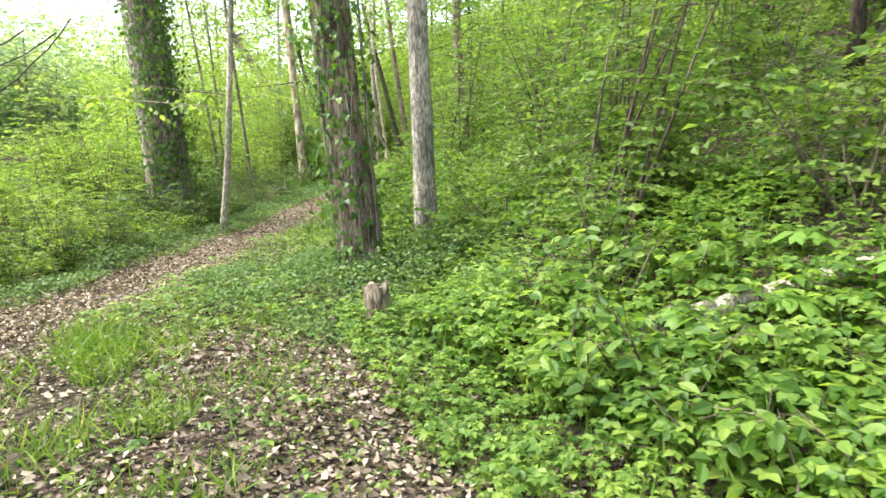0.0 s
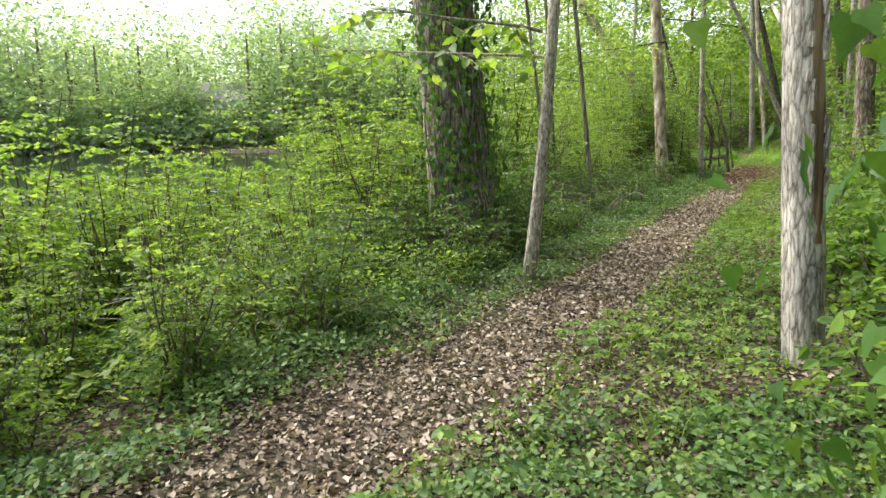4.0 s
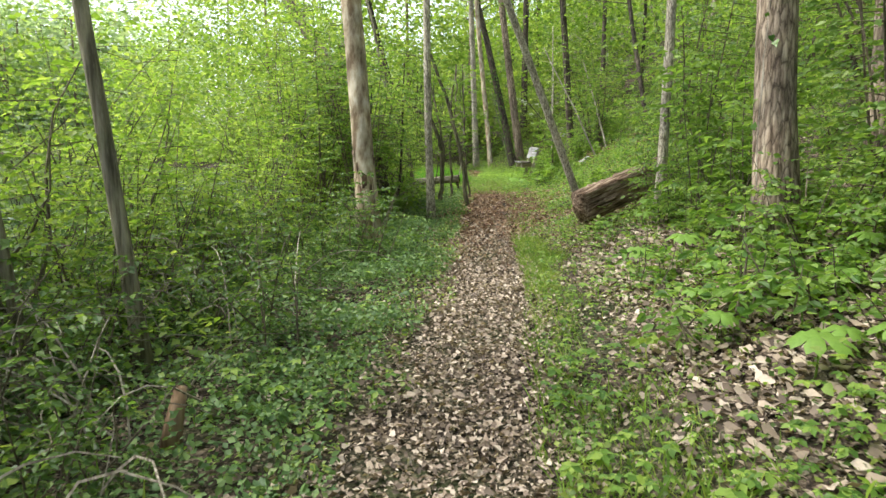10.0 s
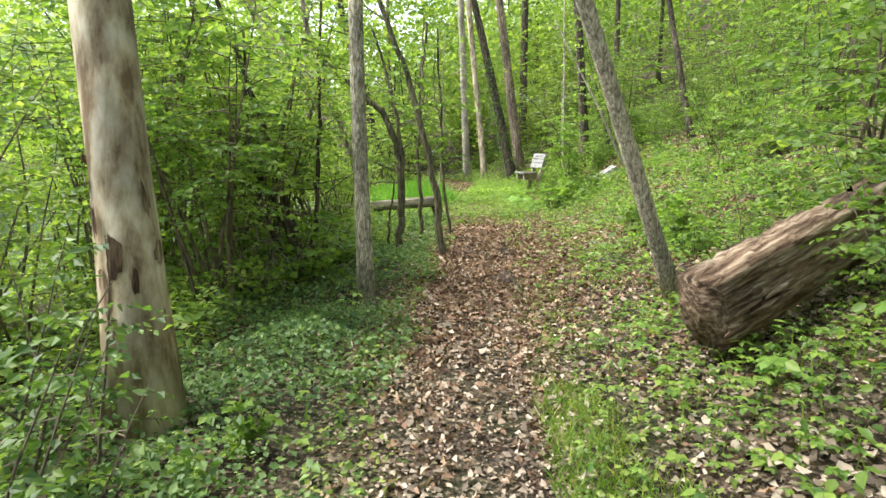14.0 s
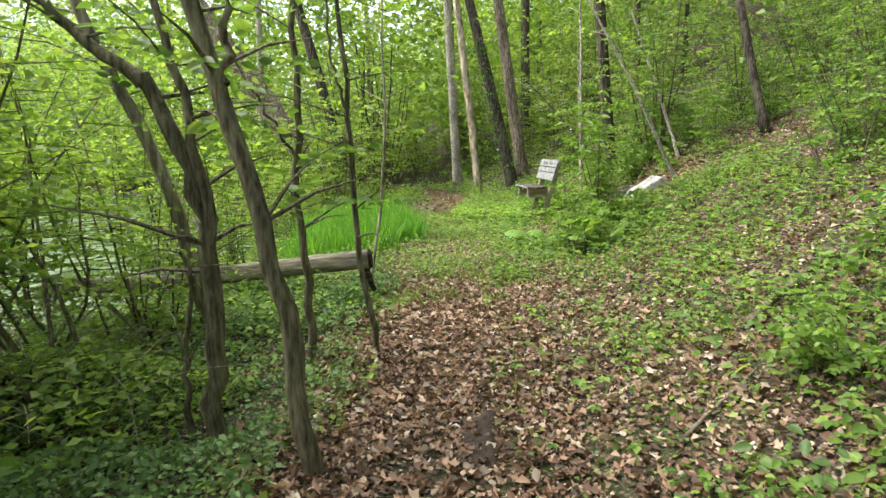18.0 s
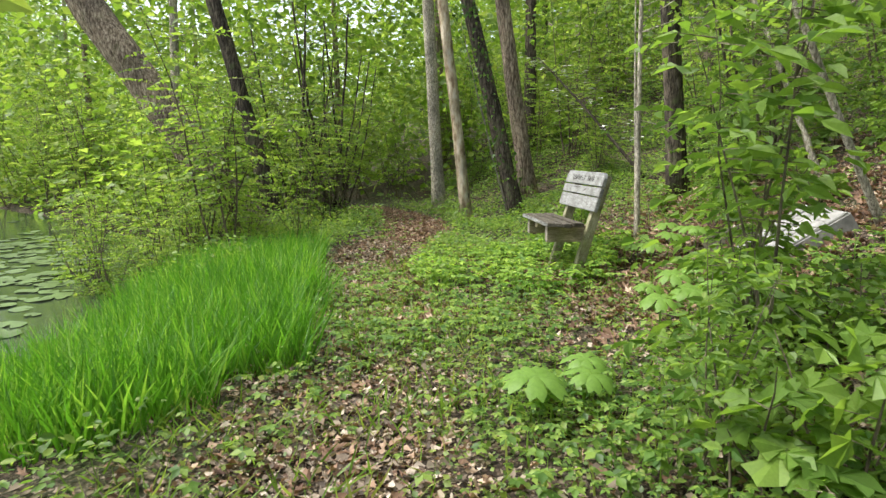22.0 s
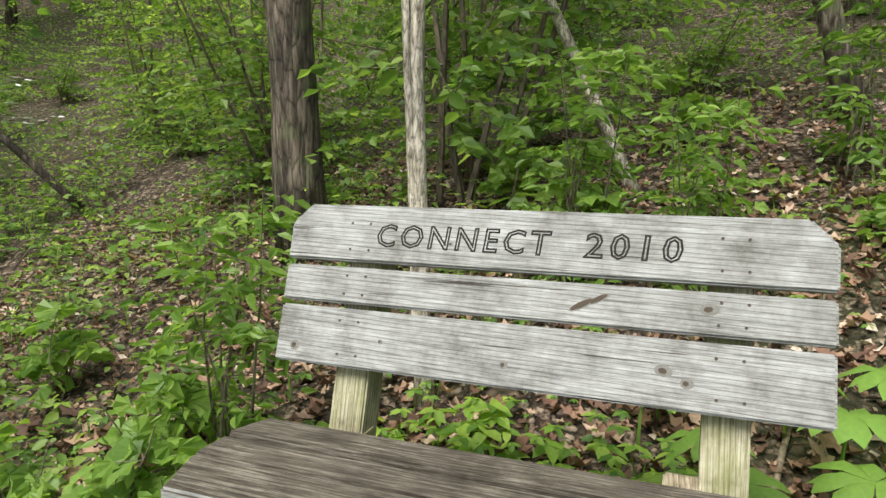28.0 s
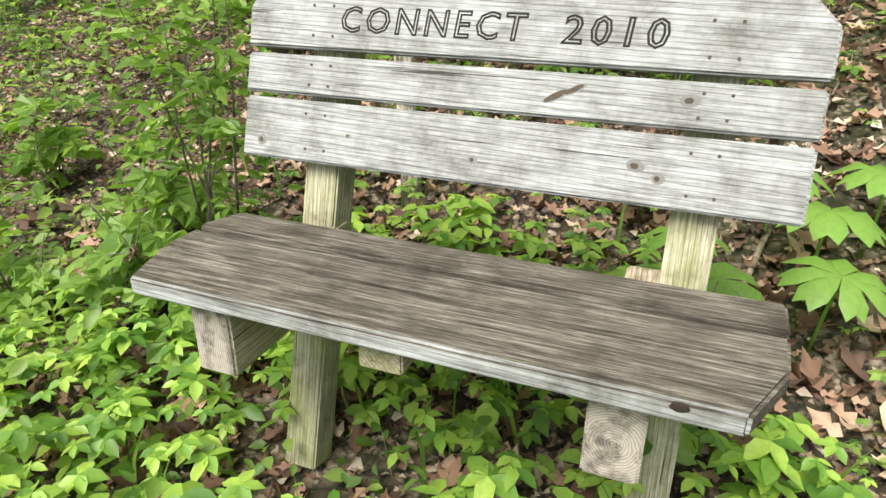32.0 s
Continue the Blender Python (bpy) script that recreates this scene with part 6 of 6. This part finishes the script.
def fallen_log():
    a, b = (9.68, 21.5, 0.34), (6.9, 22.6, 0.08)
    root = empty("fallen_log", along(a, b))
    pts = bent((0, 0, 0), (0, 0, (Vector(b) - Vector(a)).length), 20, 0.03, 3)
    add_part("trunk", mesh_np("trunk", *tube_arrays(pts, np.linspace(0.095, 0.082, 20), 20, 0.06, seed=4), M_BARK_LOG, True), root)
    add_part("cut_end", mesh_np("cut_end", *tube_arrays([(0, 0, -0.03), (0, 0, 0.0)], [0.08, 0.1], 14, 0.06), M_DARK), root, "dark decayed end")
    stub = np.array(root.matrix_basis.inverted() @ Vector((9.78, 21.6, -0.05)))
    add_part("branch_stub", mesh_np("branch_stub", *tube_arrays([(0, 0, 0.06), stub], [0.035, 0.022], 8, 0.06), M_BARK_DARK, True), root)
    tagged(root, "grey fallen log resting at knee height beside the trail", "log")
    s = empty("fallen_branch")
    pts = bent((9.0, 21.0, -0.01), (7.3, 21.9, 0.0), 10, 0.02, 8)
    pts[:, 2] = height(pts[:, 0], pts[:, 1]) + 0.03
    add_part("stem", mesh_np("stem", *tube_arrays(pts, np.linspace(0.03, 0.015, 10), 7, 0.05), M_BARK_SMOOTH, True), s)
    tagged(s, "pale dead branch lying under the log", "branch")


def rotten_log():
    """The split rotten trunk that lies up the slope."""
    root = empty("rotten_log")
    a, b = np.array([8.05, 14.1, 0.40]), np.array([9.42, 14.13, 0.87])
    n, sides = 26, 30
    r = np.random.default_rng(6)
    t = np.linspace(0, 1, n)
    c = a + (b - a) * t[:, None]
    w = unit((b - a)[None])[0]
    side = unit(np.cross(w, [0, 0, 1])[None])[0]
    upv = np.cross(side, w)
    th = np.linspace(0, 2 * np.pi, sides, endpoint=False)
    ridge = 1 + 0.05 * r.normal(size=sides)
    v = []
    for i in range(n):
        k = 0.235 * (1 - 0.14 * t[i]) * ridge * (1 + 0.04 * r.normal(size=sides))
        shift = (0.045 * r.normal(size=sides) * (i == 0) + 0.16 * r.normal(size=sides) * (i == n - 1))
        v.append(c[i] + k[:, None] * (np.clip(np.cos(th), -0.6, 0.6)[:, None] * side + np.sign(np.sin(th))[:, None] * np.abs(np.sin(th))[:, None] ** 0.8 * upv) + shift[:, None] * w)
    v = np.concatenate(v)
    i, j = np.meshgrid(np.arange(n - 1), np.arange(sides), indexing="ij")
    q = np.stack([i * sides + j, i * sides + (j + 1) % sides, (i + 1) * sides + (j + 1) % sides, (i + 1) * sides + j], -1).reshape(-1)
    # the wood's grain runs along the log: build along local z
    m = Matrix((( *side, ), ( *upv, ), ( *w, ))).transposed().to_4x4()
    m.translation = Vector(a)
    inv = np.array(m.inverted())
    v = v @ inv[:3, :3].T + inv[:3, 3]
    root.matrix_basis = m
    q = np.concatenate([q, np.arange(sides)[::-1]])
    add_part("shell", mesh_np("shell", v, np.concatenate([np.full((n - 1) * sides, 4), [sides]]), q, M_ROT, True), root)
    for k in range(44):
        ang = r.uniform(0, 6.28)
        z0 = r.uniform(-0.05, 0.7)
        p = np.array([np.cos(ang) * 0.16, np.sin(ang) * 0.225, z0])
        e = np.array([np.cos(ang + 0.05) * 0.16, np.sin(ang + 0.05) * 0.225, z0 + r.uniform(0.15, 0.4)]) * np.array([1 - 0.24 * z0, 1 - 0.24 * z0, 1])
        add_part("splinter", mesh_np("splinter", *tube_arrays([p, (p + e) / 2, e], [0.008, r.uniform(0.014, 0.03), 0.006], 5, 0.1, seed=k), M_ROT, True), root)
    tagged(root, "big rotten split log lying up the slope", "log")


def slab():
    root = empty("stone_slab", Matrix.Translation((15.53, 24.57, 0.63)) @ Matrix.Rotation(radians(-30), 4, "Z") @ Matrix.Rotation(radians(-33), 4, "Y"))
    part("base", box_bm(-0.34, 0.34, -0.38, 0.38, -0.16, 0.024, 0.015), M_STONE, root)
    r = random.Random(4)
    for i in range(4):
        for j in range(4):
            x0, y0 = -0.325 + i * 0.163, -0.365 + j * 0.183
            part("paving_stone", box_bm(x0 + 0.0015, x0 + 0.161, y0 + 0.0015, y0 + 0.1815, 0.0, 0.03 + r.uniform(-0.004, 0.005), 0.008), M_STONE, root)
    tagged(root, "low white stone slab set into the slope", "slab")
    blk = empty("concrete_block", Matrix.Translation((15.56, 25.21, float(height(15.56, 25.21)) + 0.11)) @ Matrix.Rotation(radians(-38), 4, "Z") @ Matrix.Rotation(radians(-20), 4, "Y"))
    part("body", box_bm(-0.22, 0.22, -0.085, 0.085, -0.2, 0.05, 0.02), M_CONCRETE, blk)
    part("rim", box_bm(-0.21, 0.21, -0.083, -0.045, 0.045, 0.066, 0.008), M_CONCRETE, blk)
    part("rim", box_bm(-0.21, 0.21, 0.045, 0.083, 0.045, 0.064, 0.008), M_CONCRETE, blk)
    tagged(blk, "mossy concrete block half sunk in fallen leaves", "block")


def stump():
    x, y = 0.74, -1.08
    root = empty("stump", Matrix.Translation((x, y, float(height(x, y)) - 0.05)))
    v, s, q = tube_arrays([(0, 0, 0), (-0.01, 0.0, 0.13), (-0.02, 0.01, 0.26), (-0.035, 0.01, 0.4), (-0.03, 0.01, 0.37)], [0.12, 0.102, 0.098, 0.095, 0.06], 18, 0.04, seed=3)
    v[54:72, 2] += np.random.default_rng(2).uniform(-0.035, 0.03, 18)
    add_part("trunk", mesh_np("trunk", v, s, q, M_BARK_BROWN, True), root)
    tagged(root, "short broken stump with brown flaky bark in evergreen cover", "stump")
    x, y = 2.78, 9.75
    root = empty("stump", Matrix.Translation((x, y, float(height(x, y)) - 0.05)))
    add_part("trunk", mesh_np("trunk", *tube_arrays([(0, 0, 0), (0.02, 0.0, 0.14), (0.06, 0.02, 0.3)], [0.05, 0.045, 0.03], 9, 0.08), M_HEART, True), root)
    tagged(root, "small splintered brown stub beside the trail", "stump")
    for i, (x0, y0, x1, y1, r0) in enumerate(((1.4, -3.15, 2.6, -4.15, 0.075), (-0.9, 0.2, 0.1, 0.9, 0.014), (-0.7, 0.0, 0.3, 0.5, 0.012), (13.35, 20.9, 14.05, 20.75, 0.03), (15.3, 25.9, 16.2, 25.3, 0.012), (1.9, 4.4, 2.6, 4.6, 0.01), (10.0, 17.9, 10.7, 18.1, 0.012), (11.2, 18.6, 12.2, 18.8, 0.03))):
        s = empty("fallen_branch")
        pts = bent((x0, y0, 0), (x1, y1, 0), 8, 0.02, 20 + i)
        pts[:, 2] = height(pts[:, 0], pts[:, 1]) + r0 * (1.0 if r0 < 0.06 else 2.2) + 0.02
        add_part("stem", mesh_np("stem", *tube_arrays(pts, np.linspace(r0, r0 * 0.5, 8), 7, 0.06, seed=i), M_BARK_SMOOTH if r0 > 0.03 else M_TWIG, True), s)
        tagged(s, "dead branch lying on the forest floor", "branch")


def mud(x, y, rx, ry, turn):
    """A bare wet hollow in the trail."""
    r = np.random.default_rng(int(x * 100))
    v, n = [], 20
    for k, w in enumerate((1.0, 0.7, 0.35)):
        for a in np.linspace(0, 6.283, n, endpoint=False):
            q = w * (1 + 0.16 * math.sin(3 * a + x) + 0.1 * r.normal())
            px, py = q * rx * math.cos(a), q * ry * math.sin(a)
            gx, gy = x + px * math.cos(turn) - py * math.sin(turn), y + px * math.sin(turn) + py * math.cos(turn)
            v.append((gx, gy, float(height(gx, gy)) + (-0.01, 0.03, 0.034)[k] + 0.006 * r.normal()))
    q = [o for k in range(2) for i in range(n) for o in (k * n + i, k * n + (i + 1) % n, (k + 1) * n + (i + 1) % n, (k + 1) * n + i)] + [2 * n + i for i in range(n)]
    tagged(new("mud_patch", mesh_np("mud_patch", np.array(v), [4] * (2 * n) + [n], q, M_MUD, True)), "dark damp patch of bare mud on the trail", "mud")


mud(1.09, 4.76, 0.16, 0.1, 0.4)
mud(9.66, 16.9, 0.42, 0.24, 1.0)
mud(8.5, 17.05, 0.5, 0.11, 1.1)
mud(9.3, 18.5, 0.4, 0.1, 1.05)
fallen_log()
rotten_log()
slab()
stump()


# ---- mayapples ----
def mayapple(seed, tall, wide):
    root = empty("mayapple")
    r = np.random.default_rng(seed)
    vs, fs = [(0, 0, 0)], []
    for k in range(7):
        a = k * 2 * math.pi / 7 + r.normal() * 0.06
        ln = wide * r.uniform(0.85, 1.1)
        i = len(vs)
        for da, d, z in ((-0.44, 0.46, -0.005), (-0.37, 0.78, -0.045), (-0.17, 1.0, -0.09), (0.0, 0.91, -0.06), (0.17, 1.0, -0.09), (0.37, 0.78, -0.045), (0.44, 0.46, -0.005), (0, 0.55, 0.014)):
            vs.append((math.cos(a + da) * ln * d, math.sin(a + da) * ln * d, z * wide * 4))
        fs += [(0, i, i + 7), (i, i + 1, i + 7), (i + 1, i + 2, i + 3, i + 7), (i + 3, i + 4, i + 5, i + 7), (i + 5, i + 6, i + 7), (0, i + 7, i + 6)]
    me = mesh_np("leaf", np.array(vs) + np.array([0, 0, tall]), [len(f) for f in fs], np.concatenate([np.array(f) for f in fs]), M_MAY, True)
    add_part("leaf", me, root)
    add_part("stem", mesh_np("stem", *tube_arrays([(0, 0, 0), (0.01, 0, tall * 0.5), (0, 0, tall)], [0.006, 0.005, 0.004], 6), M_GRASS, True), root)
    return tagged(root, "mayapple with a broad umbrella leaf on a slim stem", "plant", "mayapples on the slope")


def mayapples():
    kinds = [mayapple(s, 0.26, 0.155) for s in (1, 2, 3)]
    places = [(15.35, 26.05), (15.55, 25.75), (15.3, 25.7), (15.7, 26.1), (15.45, 25.5), (1.2, -4.15), (1.75, -3.75), (2.1, -4.1), (1.5, -3.3), (2.3, -3.5), (12.55, 23.7), (12.7, 23.5), (12.4, 23.5), (12.9, 23.75), (14.45, 24.7), (14.3, 24.85), (14.6, 24.6), (14.0, 24.1), (14.15, 24.0), (13.9, 24.25), (15.2, 26.0), (15.15, 25.75)]
    for i, (x, y) in enumerate(places):
        ob = kinds[i] if i < 3 else copy_thing(kinds[i % 3], Matrix())
        s = (1.0 if y < 0 else 0.85) + 0.3 * ((i * 7) % 5) / 5
        ob.matrix_basis = Matrix.Translation((x, y, float(height(x, y)))) @ pose(0, 0, 0, 8 * math.sin(i), 8 * math.cos(i * 2), i * 50) @ Matrix.Diagonal((s, s, s, 1))
    scatter(kinds, 46, (2, 9, 3, 14), lambda x, y: clear_of(x, y, 1.3) and 0.9 < signed(SLOPE_FOOT, x, y) < 2.6, (0.7, 1.2), 0.22)


mayapples()


def brushwood(label, spots, n, seed):
    """Tangles of thin dead stems arching over the ground."""
    r = np.random.default_rng(seed)
    for x, y, size in spots:
        root = empty("brushwood", Matrix.Translation((x, y, float(height(x, y)))))
        arcs = []
        for _ in range(n):
            a, b = r.uniform(0, 6.28, 2)
            s0 = np.array([r.normal() * 0.35, r.normal() * 0.35, -0.03]) * size
            e0 = s0 + np.array([np.cos(a), np.sin(a), 0]) * size * r.uniform(0.5, 1.3)
            e0[2] = size * r.uniform(0.0, 0.6)
            mid = (s0 + e0) / 2 + np.array([np.cos(b) * 0.15, np.sin(b) * 0.15, r.uniform(0.2, 0.6)]) * size
            t = np.linspace(0, 1, 6)[:, None]
            arcs.append(tube_arrays(s0 * (1 - t) ** 2 + 2 * mid * t * (1 - t) + e0 * t ** 2, np.linspace(0.007, 0.002, 6), 3, cap=False))
        add_part("twiggery", mesh_np("twiggery", *join_arrays(arcs), M_DRY_STEM), root)["kind"] = "stuff"
        tagged(root, label, "brushwood")


brushwood("tangle of thin grey dead stems in the pond thicket", [(1.7, 9.4, 1.0), (0.9, 8.6, 0.9), (2.3, 10.2, 1.0), (1.2, 10.4, 1.1), (2.9, 11.8, 0.9), (3.2, 12.9, 0.9), (2.2, 11.7, 1.0), (-1.9, 4.6, 1.0), (-1.4, 3.9, 0.8), (-2.6, 5.4, 1.0), (6.6, 18.9, 0.9), (7.2, 19.9, 0.9), (6.3, 17.6, 0.9), (7.4, 21.2, 0.8)], 42, 9)


# ---- far woods ----
def far_woods():
    r = rng
    # leaf masses up the slope and at the end of the valley
    def masses(n, x0, x1, y0, y1, keep, zmax, size, mat, name, label, low=0.0, south=-99.0):
        x, y = r.uniform(x0, x1, n), r.uniform(y0, y1, n)
        k = keep(x, y)
        x, y = x[k], y[k]
        m = len(x)
        z = np.maximum(height(x, y), WATER_Z) + (low + (1 - low) * r.random(m) ** 0.8) * zmax
        dens = waves(x * 0.45 + z * 0.3, y * 0.45 - z * 0.5, 1.0, 2.0) + 0.6 * waves(x, y + z * 1.3, 1.3)
        k = dens > -0.25
        p = np.stack([x, y, z], 1)[k]
        m = len(p)
        al, nr, sz = heading(m, -0.3, 0.4), tilted(m, 0.8), r.uniform(size * 0.6, size * 1.25, m)
        k = p[:, 1] > south
        stuff(name, leaf_mesh(name, p[k], al[k], nr[k], sz[k], DIAMOND, mat), label, "woods")
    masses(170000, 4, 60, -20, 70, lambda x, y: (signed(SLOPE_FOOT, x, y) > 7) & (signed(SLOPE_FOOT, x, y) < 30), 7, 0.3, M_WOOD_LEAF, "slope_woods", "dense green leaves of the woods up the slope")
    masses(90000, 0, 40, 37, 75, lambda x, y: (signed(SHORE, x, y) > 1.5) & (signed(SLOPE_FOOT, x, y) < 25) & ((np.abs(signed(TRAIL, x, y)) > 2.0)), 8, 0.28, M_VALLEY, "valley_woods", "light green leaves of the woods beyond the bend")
    masses(120000, -7, 9, 7, 25, lambda x, y: (signed(SHORE, x, y) > -1.2) & (signed(SHORE, x, y) < 1.9), 5.0, 0.085, M_SPRING, "bank_foliage", "light yellow-green leaves over the pond bank", 0.3, 12.5)
    masses(30000, 2, 26, 40, 54, lambda x, y: (signed(SHORE, x, y) > 1.0) & (np.abs(signed(TRAIL, x, y)) > 1.6), 12, 0.3, M_SPRING, "valley_canopy", "green canopy of the woods beyond the bend")
    # tree line on the far bank
    pos, al, nr, sz, tr = [], [], [], [], []
    fine = np.random.default_rng(77)
    for i in range(230):
        a = radians(r.uniform(84, 150) if i % 8 else r.uniform(60, 175))
        d = r.uniform(84, 92) if i % 3 == 0 else r.uniform(84, 112)
        cx, cy = -4 + d * math.cos(a), 10 + d * math.sin(a)
        z0 = float(height(cx, cy))
        hgt = r.uniform(5, 9) if i % 3 == 0 else r.uniform(15, 25)
        if 106.5 < math.degrees(a) < 110.5:
            hgt = 4.5
        m = 500
        v = unit(r.normal(size=(m, 3))) * r.random((m, 1)) ** 0.4
        c = np.array([cx, cy, z0 + hgt * 0.5])
        p = c + v * np.array([hgt * 0.42, hgt * 0.42, hgt * 0.52]) * (1 + 0.3 * np.sin(v[:, :1] * 5 + i) * np.cos(v[:, 2:3] * 6))
        p += 0.35 * np.sin(p[:, [1, 2, 0]] * 1.7)
        way, face, wide = heading(m, -0.2, 0.3), v + r.normal(size=(m, 3)) * 0.5, r.uniform(0.36, 0.8, m)
        for k in range(2):
            pos.append(p + k * fine.normal(size=(m, 3)) * 0.8), al.append(way), nr.append(face), sz.append(wide)
        tr.append(tube_arrays([(cx, cy, z0 - 0.3), (cx + 0.3, cy, z0 + hgt * 0.7)], [0.3, 0.12], 6))
    m = 7000
    a = np.radians(r.uniform(78, 165, m))
    d = r.uniform(81.5, 88, m)
    x, y = -4 + d * np.cos(a), 10 + d * np.sin(a)
    pos.append(np.stack([x, y, np.maximum(height(x, y), WATER_Z) + 3.0 * r.random(m) ** 1.3], 1)), al.append(heading(m, -0.2, 0.3)), nr.append(tilted(m, 0.8)), sz.append(r.uniform(0.6, 1.3, m))
    stuff("far_tree_line", leaf_mesh("far_tree_line", np.concatenate(pos), np.concatenate(al), np.concatenate(nr), np.concatenate(sz), DIAMOND, M_HAZED_FAR_LEAF), "tree line on the far bank, haze put into its light green", "trees")
    stuff("far_trunks", mesh_np("far_trunks", *join_arrays(tr), M_BARK_BROWN), "trunks of the trees on the far bank", "trees")
    # trunks standing in the woods
    kinds = []
    for s, (bark, r0) in enumerate(((M_BARK_BROWN, 0.13), (M_BARK_DARK, 0.09), (M_BARK_SMOOTH, 0.11), (M_BARK_DARK, 0.17))):
        root = empty("woodland_tree")
        pts = bent((0, 0, 0), (0.5 * math.sin(s * 2), 0.4 * math.cos(s), 14), 14, 0.06, 60 + s)
        rad = np.linspace(r0, r0 * 0.55, 14)
        rad[0] *= 1.4
        add_part("trunk", mesh_np("trunk", *tube_arrays(pts, rad, 10, 0.03, seed=s), bark, True), root)
        limbs, leaves = crown_arrays(pts, rad, np.random.default_rng(80 + s), 15, 0.3, 3.2, 5.5)
        for limb in limbs:
            add_part("limb", mesh_np("limb", *limb, bark, True), root)
        add_part("crown", mesh_np("crown", *leaves, M_WOOD_LEAF), root)
        tagged(root, "straight woodland tree among the leaves of the slope", "tree", "woodland trees")
        kinds.append(root)
    scatter(kinds, 42, (2, 46, -14, 62), lambda x, y: clear_of(x, y, 5.5) and not (14 < x < 21 and 21 < y < 29) and (5.5 < signed(SLOPE_FOOT, x, y) < 26 or (y > 37 and signed(SHORE, x, y) > 1.5 and signed(SLOPE_FOOT, x, y) < 5)), (0.8, 1.25), 1.9)
    for i, ob in enumerate(kinds):
        x, y = 24 + 3 * i, 12 + 7 * i
        ob.matrix_basis = Matrix.Translation((x, y, float(height(x, y)) - 0.1))
    # lily pads
    n = 5200
    x, y = r.uniform(-18, 10.5, n), r.uniform(-6, 46, n)
    off = -signed(SHORE, x, y)
    x[-900:], y[-900:] = r.uniform(5, 10, 900), r.uniform(22.5, 36, 900)
    off = -signed(SHORE, x, y)
    k = ((off > 0.15) & (off < 5) & (np.arange(n) >= n - 900)) | (off > 0.3) & (off < 9 + 3 * waves(x, y, 0.2)) & (waves(x, y, 0.45) > 0.05)
    x, y = x[k], y[k]
    m = len(x)
    th = np.linspace(0.25, 2 * np.pi - 0.25, 10)
    form = (np.concatenate([[(0, 0, 0)], np.stack([np.sin(th) * 0.5, np.cos(th) * 0.5, 0.02 * np.sin(3 * th)], 1)]), [tuple([0] + list(range(10, 0, -1)))])
    stuff("lily_pads", leaf_mesh("lily_pads", np.stack([x, y, np.full(m, WATER_Z + 0.012)], 1), heading(m, 0, 0.0), tilted(m, 0.03), r.uniform(0.14, 0.32, m), form, M_PAD), "round green lily pads floating on the pond", "lily pads")


far_woods()


# ---- house on the far bank, dogwood ----
def far_house():
    x, y = -33.5, 98.5
    z = float(height(x, y))
    root = empty("house", Matrix.Translation((x, y, z)) @ Matrix.Rotation(radians(12), 4, "Z"))
    part("wall", box_bm(-6, 6, -4, 4, -0.3, 6.6, 0.02), M_HOUSE, root, "white siding wall")
    bm = bmesh.new()
    vs = [bm.verts.new(c) for c in ((-6.5, -4.5, 6.6), (6.5, -4.5, 6.6), (6.5, 4.5, 6.6), (-6.5, 4.5, 6.6), (-6.5, 0, 9.4), (6.5, 0, 9.4))]
    for q in ((0, 1, 5, 4), (2, 3, 4, 5), (1, 2, 5), (3, 0, 4), (3, 2, 1, 0)):
        bm.faces.new([vs[k] for k in q])
    part("roof", bm, M_ROOF, root, "grey pitched roof")
    for i in range(4):
        for zz in (1.0, 3.9):
            part("window", box_bm(-5.0 + i * 2.8, -3.7 + i * 2.8, -4.06, -3.98, zz, zz + 1.5, 0.01), M_PANE, root, "dark window pane")
    tagged(root, "white two-storey house among trees across the pond", "house")


def dogwood():
    x, y = 18.8, 29.9
    base = Vector((x, y, float(height(x, y)) - 0.05))
    root = empty("dogwood", Matrix.Translation(base))
    r = np.random.default_rng(12)
    tip = np.array((17.7, 31.9, 3.1)) - np.array(base)
    pts = bent((0, 0, 0), tip, 10, 0.1, 6)
    add_part("stem", mesh_np("stem", *tube_arrays(pts, np.linspace(0.04, 0.014, 10), 8, 0.05), M_BARK_DARK, True), root)
    fl, lf = [], []
    for k in range(26):
        q = r.uniform(0.1, 1.0)
        o = np.array([np.interp(q, np.linspace(0, 1, 10), pts[:, c]) for c in range(3)])
        a = r.uniform(0, 6.28)
        w = unit(np.array([np.cos(a), np.sin(a), r.uniform(0, 0.7)]))
        ln = r.uniform(0.3, 0.75)
        add_part("twig", mesh_np("twig", *tube_arrays([o, o + w * ln], [0.007, 0.002], 4, cap=False), M_BARK_DARK), root)
        lf.append(spray(o, w, ln, 7, 0.08, r, OVATE))
        for _ in range(3):
            c = o + w * ln * r.uniform(0.5, 1.05) + r.normal(size=3) * 0.04
            for b in range(4):
                g = b * 1.571 + a
                fl.append((c, np.array([np.cos(g), np.sin(g), 0.15]), np.array([r.normal() * 0.3, r.normal() * 0.3, 1.0]), 0.055))
    add_part("leaves", leaf_mesh("leaves", *[np.concatenate(c) for c in zip(*lf)], OVATE, M_WOOD_LEAF), root)["kind"] = "stuff"
    add_part("blossoms", leaf_mesh("blossoms", *[np.array(c) for c in zip(*fl)], OVATE, M_FLOWER), root, "white four-petalled blossoms")["kind"] = "stuff"
    tagged(root, "leaning dogwood with white blossoms on the slope", "tree")


far_house()
dogwood()
